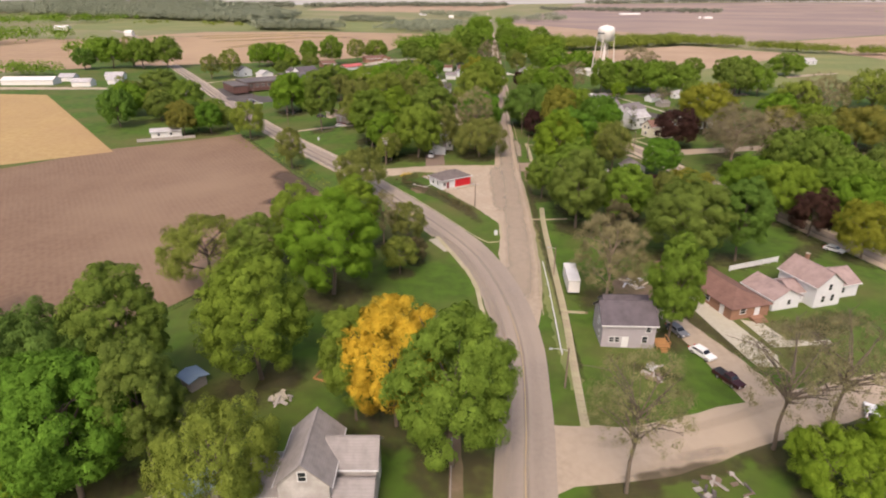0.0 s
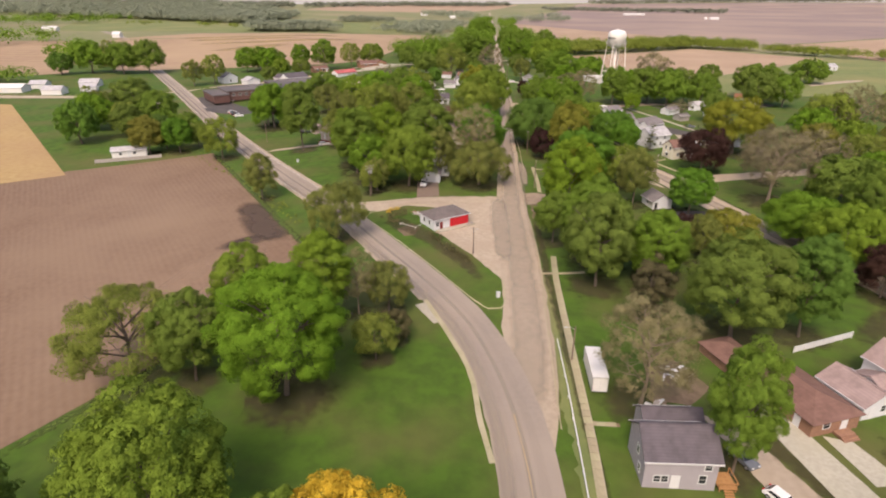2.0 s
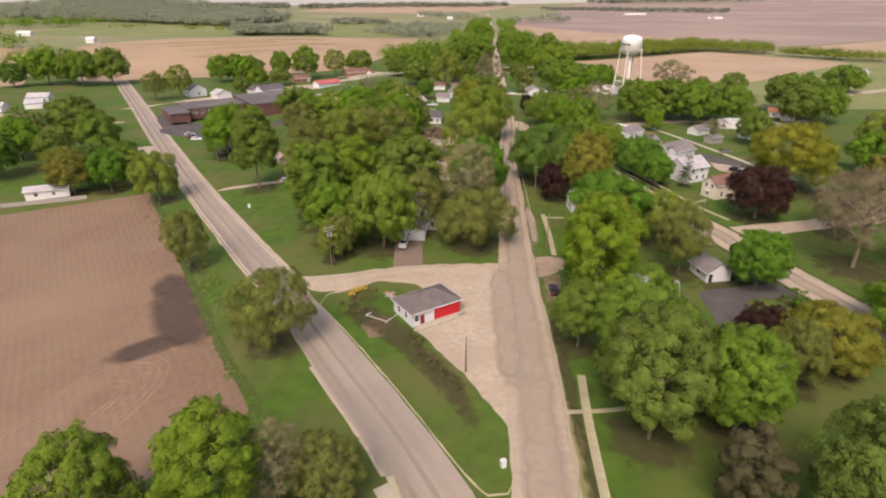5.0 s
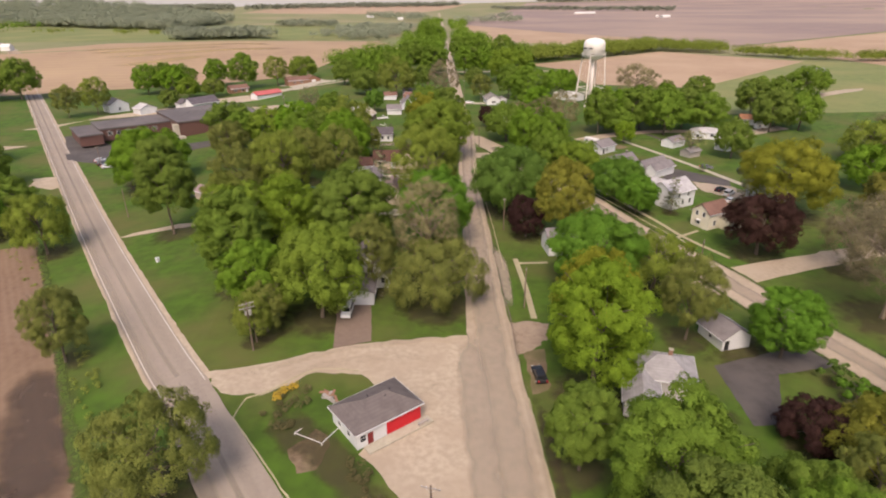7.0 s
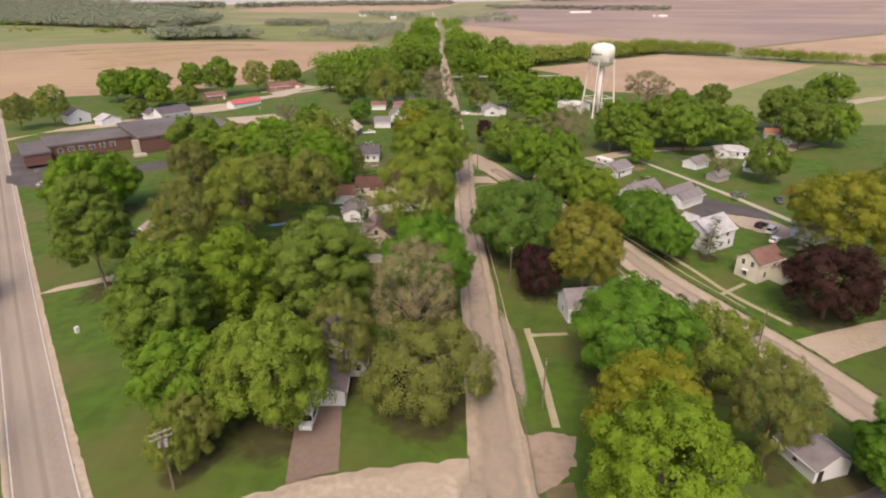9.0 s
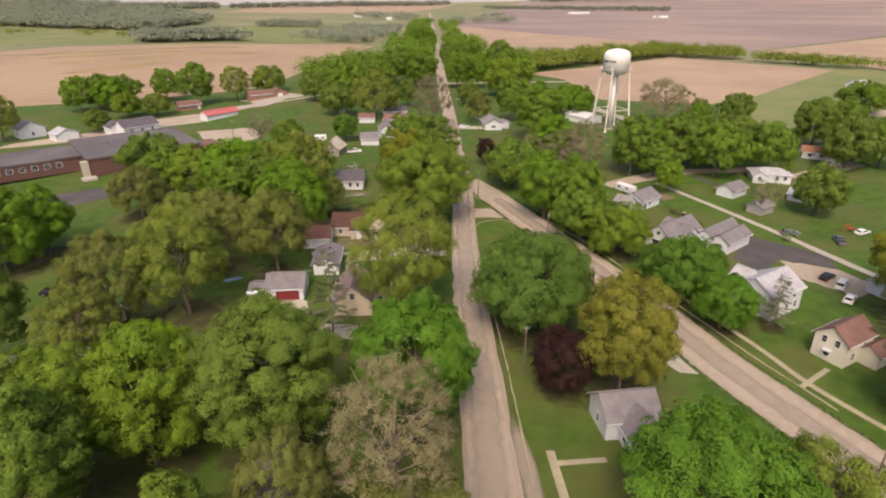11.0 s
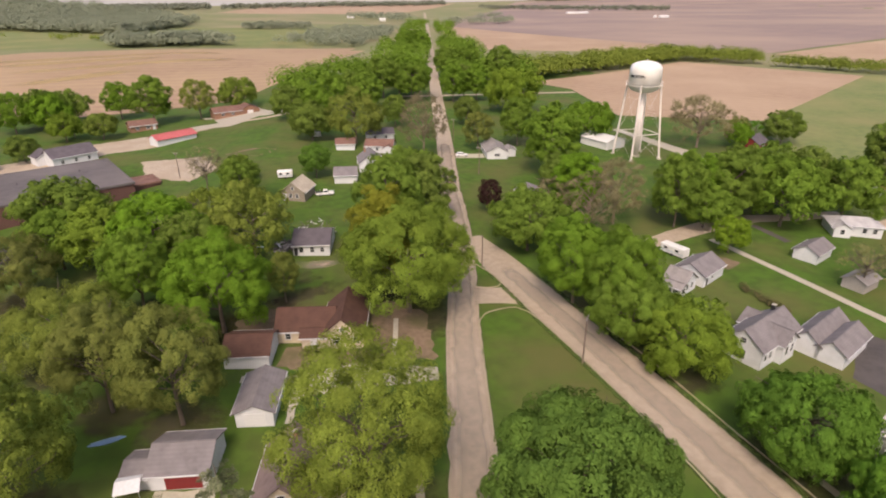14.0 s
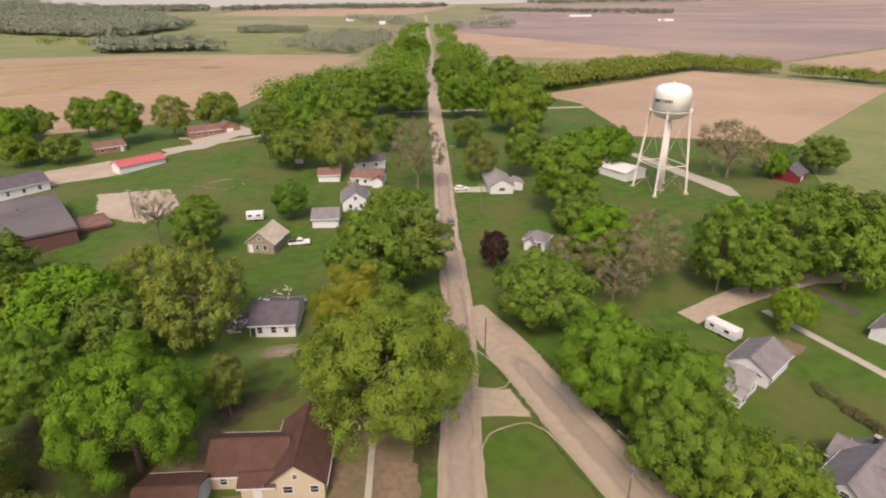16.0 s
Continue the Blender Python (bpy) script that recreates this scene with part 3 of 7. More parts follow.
smear([(31, 59, 2.2, 0), (38, 60.8, 3.0, 0), (47, 63.4, 1.8, 0)], 0.060, DUST, "pale gravel streak on the side street")
smear([(-22, 188, 2.4, 0), (-14, 190.5, 2.8, 0), (-3, 195, 2.6, 0), (8, 197, 2.6, 0), (18, 199, 3.6, 0)], 0.060, GRIT, "dirt along the lot edge")
smear([(18.0, 150, 3, 0), (18.6, 160, 6, 0), (19.2, 176, 7, 0), (19.8, 188, 7, 0), (20.6, 201, 4, 0)], 0.112, DUST, "loose gravel spread where the lot meets the street")
smear([(-16, 186.5, 3, 0), (-4, 191, 3, 0), (8, 192.5, 3.4, 0), (18, 190, 3, 0)], 0.062, TYRE, "tyre tracks across the lot")
smear([(8, 180, 2.4, 0), (13, 184, 3, 0), (17.5, 190, 2.6, 0)], 0.064, GRIT, "churned dirt in the lot")
smear([(27.6, 189, 2, 0), (29, 197, 2.4, 0), (30, 204, 1.8, 0)], 0.112, GRIT, "dirt where the apron meets the street")
smear([(30, 203.5, 2, 0), (34.5, 204, 2, 0), (38.5, 202.5, 2, 0)], 0.060, GRIT, "dirt along the apron edge")
smear([(38.6, 203, 2.4, 0), (37, 196, 2.6, 0), (32, 191.6, 2.4, 0)], 0.062, GRIT, "dirt along the apron edge")
smear([(32.5, 211, 1.8, 0), (34.6, 222, 2.2, 0), (35.4, 230, 2.2, 0), (34.4, 238, 1.4, 0)], 0.060, GRIT, "dirt in the verge")
for row in ([(-325.5, 751), (-289, 769.7), (-236, 800), (-175, 834), (-124, 822)], [(-279.6, 694.3), (-251.9, 707), (-204.1, 731), (-160.5, 762.8), (-101.3, 777.5)], [(-248.2, 638.2), (-222.3, 657), (-188, 695.5), (-159.5, 722.7)], [(-308.7, 734.7), (-267.4, 745.7), (-216.3, 771.3), (-165, 800)]):
    smear([(x, y, 30, 0) for x, y in row], 0.22, STRAW, "golden straw rows across the tilled field", "straw", 8.0)
for row in ([(-14, 334, 6, 0), (-6, 338, 8, 0), (4, 338, 7, 0), (12, 342, 5, 0)], [(-10, 318, 7, 0), (0, 322, 9, 0), (10, 324, 7, 0)], [(-4, 262, 6, 0), (-12, 270, 7, 0), (-14, 284, 7, 0), (-10, 296, 6, 0)], [(-12, 352, 5, 0), (-8, 362, 6, 0), (4, 360, 6, 0)]):
    smear(row, 0.05, GRIT, "bare trodden soil in the back yards", "bare soil")

smear([(-58.8, 199, 6, 0), (-50.5, 187.3, 13, 1), (-42.4, 174.8, 14, 2), (-35.1, 161.7, 8, 0)], 0.075, DAMP, "dark damp soil in the ploughed field", "damp soil")
smear([(-56.4, 161.4, 5, 0), (-48.2, 164.8, 9, 0), (-40.1, 169.1, 9, 0), (-35.7, 172, 5, 0)], 0.075, DAMP, "dark damp soil in the ploughed field", "damp soil")
for r in (3.0, 4.6, 6.2, 7.8, 9.4, 11.0):
    loop = [(r, -20), (r, -9)] + [(r * math.cos(a), r * math.sin(a)) for a in np.linspace(0, math.pi, 8)] + [(-r, -9), (-r, -20)]
    smear([(-48.2 + x * 0.8 + y * 0.25, 151.3 + y, 0.6, 0) for x, y in loop], 0.070, TRACK, "tractor tracks looping across the field", "tyre track", 1.5)
smear([(x, y, 2.6, 0) for x, y in ((-91.7, 261.5), (-75, 234.4), (-58.8, 207.5), (-43.6, 181.9), (-30.2, 159.5), (-21, 145), (-30.2, 131.4), (-45.9, 111.4), (-61.2, 89.8))], 0.080, TURF, "ragged grass edge of the field", "grass edge")

# ---- pale hazy distance behind the plain: an added glowing band, haze painted in ----
HAZE = bpy.data.materials.new("painted_haze")
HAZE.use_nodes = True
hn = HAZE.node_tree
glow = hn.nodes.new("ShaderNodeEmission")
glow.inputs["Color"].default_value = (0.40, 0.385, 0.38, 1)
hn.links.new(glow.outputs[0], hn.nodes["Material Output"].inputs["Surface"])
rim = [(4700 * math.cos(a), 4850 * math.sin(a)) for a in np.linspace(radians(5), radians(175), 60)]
laid("backdrop", ([(x, y, z) for z in (-64.9, 273.9) for x, y in rim], [(i, i + 1, i + 61, i + 60) for i in range(59)]), HAZE, "glowing band painted as pale hazy sky over the horizon", "backdrop")
smear([(-13, 184, 6, 0), (-9, 176, 9, 0), (-3, 170, 9, 0), (4, 160, 7, 0), (10, 149, 5, 0), (13, 140, 3, 0)], 0.045, LITTER_SHADE, "brown mulch and dry growth in the store garden", "garden soil")
smear([(-2, 325, 7, 0), (2, 331, 9, 0), (-6, 336, 7, 0)], 0.047, LITTER_SHADE, "dry brown ground in the back yard", "bare soil")
smear([(24.6, 74, 2.4, 0), (25.8, 100, 2.4, 0), (26.8, 130, 2.6, 0), (28.2, 160, 2.6, 0), (29.4, 182, 2.2, 0)], 0.048, LITTER_SHADE, "worn brown verge beside the sidewalk", "verge")
smear([(-5, 338.5, 4, 0), (0, 338, 6, 0), (5, 338.5, 6, 0), (11, 341, 3, 0)], 0.056, DUST, "pale rubble spread before the damaged house", "rubble")
smear([(29.6, 205, 2, 0), (30.6, 215, 3.2, 0), (31.4, 227, 3.8, 0), (31.2, 241, 2, 0)], 0.052, DUST, "pale dirt spread along the street edge", "verge")
smear([(-27, 70, 5, 0), (-22, 72, 8, 0), (-17, 75, 5, 0)], 0.050, GRIT, "bare trodden soil in the yard", "bare soil")
smear([(22, 55, 3, 0), (30, 56, 4, 0), (40, 58.5, 4, 0), (48, 60, 3, 0)], 0.048, LITTER_SHADE, "dry brown ground beside the side street", "bare soil")
smear([(-4, 343, 5, 0), (-7, 349, 7, 0), (-4, 356, 6, 0), (5, 357, 5, 0)], 0.058, GRIT, "burnt trodden soil round the damaged house", "bare soil")
smear([(45, 106, 5, 0), (50, 99, 6, 0), (54.5, 88, 5, 0), (57, 78, 4, 0)], 0.062, LITTER_SHADE, "brown dirt strip between the drives", "bare soil")
smear([(64, 90, 5, 0), (72, 94, 9, 0), (82, 98, 9, 0), (90, 100, 6, 0)], 0.046, LITTER_SHADE, "patchy brown lawn before the houses", "bare soil")
smear([(30, 82, 4, 0), (38, 79, 7, 0), (46, 76, 5, 0)], 0.046, LITTER_SHADE, "patchy brown lawn beside the grey house", "bare soil")
# dark strip paints tree shade over the ground here
smear([(80, 120, 5, 0), (90, 128, 8, 0), (98, 134, 8, 0), (106, 138, 5, 0)], 0.046, LITTER_SHADE, "brown soil and painted shade under the trees", "bare soil")
laid("lot", patch([(-21, 184), (-25, 189.5), (-15.3, 191.6), (-3.3, 196), (8, 197.6), (20, 198.5), (20, 165), (17.5, 152), (17.2, 143), (14.5, 149), (9.5, 158), (3.5, 167.5), (1.5, 169.5), (9, 177.5), (1.0, 187.6), (-6.7, 188.6), (-14.5, 183.0)], 0.052, 0.22), GRAVEL, "pale gravel lot round the small store", "gravel lot")
laid("lot", patch([(27, 192), (28, 202.5), (32, 203), (36.4, 201.8), (35, 197), (31, 193)], 0.05, 0.25, 0.8), DIRT_PALE, "gravel apron at the street", "gravel apron")
laid("bare_patch", patch([(28.6, 181), (29.5, 193), (33.5, 193.5), (31.5, 182)], 0.04, 0.25), DIRT, "bare dirt beside the street", "dirt patch")
laid("bare_patch", patch([(-8.5, 171), (-5, 175), (-2.5, 171.5), (-4, 167), (-6.5, 166.5)], 0.04, 0.3), DIRT, "reddish bare patch in the garden", "dirt patch")
laid("bare_patch", patch([(39, 112), (44, 117), (48, 108), (43, 103), (37, 104)], 0.04, 0.4), DIRT, "bare dirt under the tree", "dirt patch")
laid("bare_patch", patch([(94, 333), (98, 337), (102, 333.5), (97, 330)], 0.04, 0.3), DIRT, "bare dirt square in the lawn", "dirt patch")
laid("bare_patch", patch([(-41.6, 439.2), (-32.5, 443.7), (-22, 440), (-28, 430)], 0.04, 0.6), DIRT, "bare dirt patch in the big lawn", "dirt patch")
laid("bare_patch", patch([(26.2, 98), (24.4, 74), (22.4, 74), (22.6, 110), (25.2, 150), (27.2, 150)], 0.035, 0.3), MEADOW, "worn verge beside the street", "grass patch")
laid("bare_patch", patch([(-10, 307.5), (-9.5, 315), (-4, 319), (0.5, 318), (1, 314), (0, 307)], 0.042, 0.5), DIRT, "bare reddish soil behind the garage", "dirt patch")
laid("bare_patch", patch([(14.5, 301), (14.5, 318), (19, 321), (26, 316), (27.5, 301), (21, 299.5)], 0.042, 0.5), DIRT, "bare soil shaded by the big tree", "dirt patch")
laid("bare_patch", patch([(0, 300), (1, 305.5), (8, 304.5), (14.5, 304), (15, 300), (8, 299)], 0.044, 0.4), DIRT, "trodden soil before the tan house", "dirt patch")
laid("path", ribbon([(19.6, 299, 0.9), (20.0, 305, 0.9), (20.4, 314, 0.9)], 0.06, 2, 1, 0.03), CONCRETE, "narrow concrete path under the big tree", "path")
smear([(-8, 318, 6, 0), (-2, 323, 8, 0), (6, 327, 7, 0), (11, 333, 5, 0)], 0.049, LITTER_SHADE, "dry brown ground in the back yard", "bare soil")
smear([(60, 193, 5, 0), (65, 189, 8, 0), (72, 193, 7, 0), (78, 196, 4, 0)], 0.046, LITTER_SHADE, "bare shaded soil beside the garage", "bare soil")
# three dark strips: brown ground with the trees' shade painted in
smear([(40, 168, 5, 0), (44, 176, 8, 0), (56, 174, 8, 0), (62, 178, 4, 0)], 0.046, LITTER_SHADE, "brown soil and painted shade round the grey house", "bare soil")
smear([(-20, 300, 6, 0), (-24, 310, 9, 0), (-20, 322, 8, 0), (-14, 330, 5, 0)], 0.046, LITTER_SHADE, "dark soil and painted shade under the trees", "bare soil")
smear([(62, 160, 6, 0), (72, 166, 9, 0), (84, 170, 9, 0), (92, 172, 5, 0)], 0.046, LITTER_SHADE, "brown lawn and painted shade under the trees", "bare soil")
laid("driveway", patch([(51.6, 105), (56.2, 106), (61.4, 85), (60, 81.4), (56.0, 81.6)], 0.09, 0.03), CONCRETE, "wide pale concrete driveway", "driveway")
laid("driveway", patch([(60.3, 97), (64.2, 95.8), (66, 90), (74, 90.5), (74, 89), (62, 87.5)], 0.08, 0.03), CONCRETE, "pale concrete patio and path", "patio")
laid("driveway", patch([(44, 101), (48.2, 99.5), (54.8, 82), (57.5, 72), (50, 71), (48, 80)], 0.05, 0.25), STREET, "dusty gravel drive with parked cars", "driveway")
laid("driveway", patch([(-4.4, 195.4), (2.3, 197.4), (1.8, 210.6), (-5.0, 210.6)], 0.06, 0.08), mat("brown_gravel", (0.205, 0.15, 0.118), (0.17, 0.125, 0.098), 1.2, 0.95, 0.4, 15.0), "brown gravel driveway", "driveway")
laid("driveway", patch([(-69, 257), (-65.4, 259.8), (-54.1, 263.3), (-39.1, 262.5), (-37.9, 260), (-52.9, 259.9)], 0.05, 0.15), GRAVEL, "narrow gravel drive off the main road", "driveway")
laid("driveway", patch([(60.5, 172), (62, 187), (75, 190.5), (85, 191), (86, 186), (72, 184), (65, 172)], 0.05, 0.1), BLACKTOP, "curved blacktop driveway", "driveway")
laid("driveway", patch([(96, 290), (104, 299), (108, 303), (121, 290), (118, 283), (107, 289), (99, 282)], 0.05, 0.1), BLACKTOP, "blacktop driveway behind the houses", "driveway")
laid("driveway", patch([(107, 288.5), (118, 283), (121, 274), (113, 270), (106, 279)], 0.045, 0.2), GRAVEL, "pale gravel yard with parked cars", "gravel yard")
laid("driveway", patch([(117.5, 356), (119.8, 355.5), (122.5, 344.5), (120.3, 344)], 0.05, 0.05), BLACKTOP, "dark strip drive", "driveway")
laid("driveway", patch([(-10.8, 274.8), (-3.4, 274.6), (-1.5, 266), (26, 262.5), (26, 258.5), (-4, 261), (-11, 266.5)], 0.05, 0.1), CONCRETE, "pale concrete drive to the garage", "driveway")
laid("driveway", patch([(-5, 297.8), (4, 297.4), (12, 300), (27, 298), (27, 294.5), (5, 292), (4.5, 286), (3.5, 286), (3.5, 295.6), (-5, 296)], 0.05, 0.1), CONCRETE, "pale concrete drive between garages", "driveway")
laid("driveway", patch([(62, 247), (60, 251), (66, 252.5), (67, 246)], 0.05, 0.12), CONCRETE, "pale driveway mouth", "driveway")
laid("driveway", patch([(-174.7, 363.3), (-166.3, 370.6), (-154.2, 370.4), (-162.6, 362.6)], 0.05, 0.2), GRAVEL, "gravel drive", "driveway")
laid("driveway", patch([(-148.3, 385.1), (-140, 393.5), (-108.1, 356.1), (-65.1, 368.4), (-50.8, 379.2), (-55.5, 364.5), (-70, 355.3), (-104.4, 335.8), (-127.6, 345.5)], 0.05, 0.1), BLACKTOP, "worn blacktop school parking area", "parking lot")
laid("driveway", patch([(-164.3, 402.2), (-175.1, 402.9), (-152.6, 424.3), (-103, 443.6), (-95.9, 456.5), (-106.2, 472), (-114.7, 462.2), (-149.2, 434.4)], 0.045, 0.3), GRAVEL, "pale gravel yard behind the school", "gravel yard")
laid("driveway", patch([(-107.7, 479.8), (-86.5, 490.2), (-74.2, 466.4), (-83.5, 462.9), (-93.5, 460), (-104.3, 446), (-115.8, 457.1)], 0.055, 0.3), GRAVEL, "pale gravel yard beside the red-roofed shed", "gravel yard")
laid("driveway", patch([(-68.9, 525.5), (-49, 542.2), (-36.6, 522.7), (-43, 516.2), (-52.7, 496.4), (-68.8, 495.8), (-73.9, 503.8), (-61.3, 508.1)], 0.057, 0.3), CONCRETE, "pale forecourt of the ranch house", "driveway")
laid("lot", patch([(-64.2, 419.3), (-73.1, 442), (-48.7, 439.1), (-39.2, 419.5), (-45, 406.4)], 0.045, 0.4), GRAVEL, "pale gravel yard", "gravel yard")
laid("driveway", patch([(-71.4, 521.4), (-56.4, 520.1), (-39.5, 514.6), (-26, 520), (-30.2, 524.8), (-44.2, 522.2), (-74, 527.1)], 0.05, 0.2), CONCRETE, "pale concrete forecourt", "driveway")
laid("driveway", patch([(122, 472), (126, 474), (141, 428), (139, 418), (135, 419)], 0.05, 0.1), CONCRETE, "long pale concrete strip beside the tower", "driveway")
laid("driveway", patch([(259, 446), (311, 472), (318, 480), (300, 476), (262, 456)], 0.10, 0.3), GRAVEL, "pale gravel drive", "driveway")
laid("driveway", patch([(147, 352), (190, 372), (192, 366), (160, 350)], 0.05, 0.2), GRAVEL, "pale gravel drive", "driveway")
laid("driveway", patch([(46, 430), (56, 431), (56, 425), (45, 425)], 0.05, 0.1), CONCRETE, "pale driveway", "driveway")
laid("driveway", patch([(-306.7, 388.7), (-211.1, 388.8), (-213.4, 380.9), (-308.9, 378.4)], 0.05, 0.3), GRAVEL, "pale gravel yard", "gravel yard")
laid("dirt_strip", ribbon([(3.9, 63.4, 1.3), (3.7, 52, 1.9), (3.0, 30, 2.0)], 0.045, 2, 2, 0.15), DIRT, "narrow dirt path with a rail", "path")
laid("shoulder", ribbon([(x, y, 1.1) for x, y, w in HIGHWAY[13:20]], 0.06, 1.5, 2, 0.08, shift=4.2), GRAVEL, "pale gravel road shoulder", "shoulder")
laid("shoulder", ribbon([(x, y, 0.6) for x, y, w in HIGHWAY[10:13]], 0.06, 3, 2, 0.1, shift=-4.7), GRAVEL, "pale gravel road shoulder", "shoulder")
laid("shoulder", ribbon([(x, y, 0.9) for x, y, w in HIGHWAY[13:20]], 0.06, 3, 2, 0.1, shift=-4.0), GRAVEL, "narrow pale gravel road edge", "shoulder")
laid("driveway", patch([(-105.5, 315), (-111.7, 323.7), (-125.1, 321.4), (-121.4, 311.3), (-111.6, 307.1)], 0.05, 0.3), GRAVEL, "pale gravel pull-off beside the road", "gravel yard")
laid("edge_line", ribbon([(x, y, 0.16) for x, y, w in HIGHWAY[13:19]], 0.105, 3, 1, 0, shift=3.42), WHITE_LINE, "worn white edge line", "road marking")
laid("edge_line", ribbon([(x, y, 0.16) for x, y, w in HIGHWAY[13:19]], 0.105, 3, 1, 0, shift=-3.42), WHITE_LINE, "worn white edge line", "road marking")
laid("centre_line", ribbon([(x, y, 0.13) for x, y, w in HIGHWAY[2:8]], 0.105, 3, 1, 0, shift=0.0), YELLOW_LINE, "faded yellow centre line", "road marking")
laid("tar_seam", ribbon([(17.6, 170, 0.18), (18.6, 176, 0.22), (18.0, 183, 0.2), (19.4, 190, 0.2), (20.2, 199, 0.16)], 0.108, 1, 1, 0.06), CRACK, "dark crack along the street edge", "road crack")
laid("tar_seam", ribbon([(30.5, 226, 0.2), (29.6, 214, 0.24), (29.2, 203, 0.2), (28.0, 190, 0.16)], 0.108, 1, 1, 0.06), CRACK, "dark crack along the street edge", "road crack")
laid("tar_seam", ribbon([(36.4, 325, 0.12), (37.2, 335, 0.16), (38.5, 346, 0.14), (39, 360, 0.12)], 0.108, 1, 1, 0.08), CRACK, "thin dark street crack", "road crack")


def kerb(points, label="low worn concrete kerb", w=0.2, h=0.08):
    return laid("kerb", ribbon([(*p, w) for p in points], 0.06, 1.5, 1, 0.05, height=h), WALK, label, "kerb")


kerb([(-17.6, 178), (-16.6, 182.5), (-14, 183.6), (-7, 189.2), (0.5, 188.6)])
kerb([(-17.6, 178), (-8, 164), (2.5, 147.5), (9, 136.5), (13, 131.2), (15.6, 131.6), (16.7, 135), (17.0, 143)])
kerb([(35.8, 330), (37.9, 337.6), (43.4, 327), (38, 325), (35.8, 330)])
kerb([(33.4, 279), (35.2, 300), (36.6, 312.5), (41, 316), (46.2, 315), (52, 299.5), (57.6, 280), (60.4, 268), (63.2, 247)])
kerb([(0.3, 134), (5.0, 121.5), (8.6, 110), (9.6, 99), (10.9, 90)], w=0.9, h=0.05)
kerb([(21.6, 97), (24.6, 132), (26.6, 153), (27.8, 180)])
kerb([(31.6, 225), (33.0, 250), (33.8, 270)])
kerb([(57.5, 314), (63.4, 299), (68.4, 281.5), (73.6, 264), (77.6, 250), (82.5, 236)])
laid("driveway", patch([(-1.8, 131.8), (0.4, 133.2), (3.6, 126), (2.2, 125)], 0.06, 0.06), CONCRETE, "short concrete drive stub", "driveway")


def slabs(label, pts, width):
    """A path of separate concrete slabs."""
    walk_ob = laid("sidewalk", ribbon([(*p, width * 0.96) for p in pts], 0.02, 2, 1), DIRT, label, "sidewalk")
    q = glide(pts, 0.5)
    length = np.r_[0, np.cumsum(np.linalg.norm(np.diff(q, axis=0), axis=1))]
    step = max(1.5, length[-1] / 140)
    me = mesh_of("slab", *box(-step / 2 + 0.02, -width / 2, -0.1, step / 2 - 0.02, width / 2, 0.09), WALK)
    rng = random.Random(len(pts))
    for s in np.arange(step / 2, length[-1], step):
        x, y = np.interp(s, length, q[:, 0]), np.interp(s, length, q[:, 1])
        x2, y2 = np.interp(s + 0.5, length, q[:, 0]), np.interp(s + 0.5, length, q[:, 1])
        x1, y1 = np.interp(s - 0.5, length, q[:, 0]), np.interp(s - 0.5, length, q[:, 1])
        ob = new("slab", me)
        ob.parent = walk_ob
        ob.matrix_basis = pose(x, y, gh(x, y) + rng.uniform(-0.015, 0.02), rng.gauss(0, 0.6), rng.gauss(0, 0.6) - 1.2 * math.sin(math.atan2(y2 - y1, x2 - x1)), math.degrees(math.atan2(y2 - y1, x2 - x1)))


WALKS = [
    ("old concrete sidewalk along the street lawn", [(22.9, 65.5), (24.2, 80), (25.8, 96.6), (27.2, 118), (28.9, 143), (30.3, 156)], 1.35),
    ("short cross walk to the street", [(25.8, 147.4), (31, 147.8), (36, 148.6)], 0.9),
    ("short front walk to the grey house", [(25.6, 98.5), (30.6, 98.2)], 0.9),
    ("old concrete sidewalk", [(33.9, 203.8), (34.8, 216), (35.3, 230.5)], 1.2),
    ("short front walk", [(35.2, 228.4), (42.4, 228.6)], 0.9),
    ("old concrete sidewalk beside the angled street", [(72, 281), (79.5, 255), (82.6, 242), (88.2, 229)], 1.1),
    ("short front walk to the street", [(80.5, 242), (88.6, 246.5)], 0.9),
    ("long back-yard walk between trees", [(5, 227), (22, 227.6)], 0.7),
    ("front walk beside the garage drive", [(22.6, 262), (22.4, 276)], 1.1),
]
for args in WALKS:
    slabs(*args)


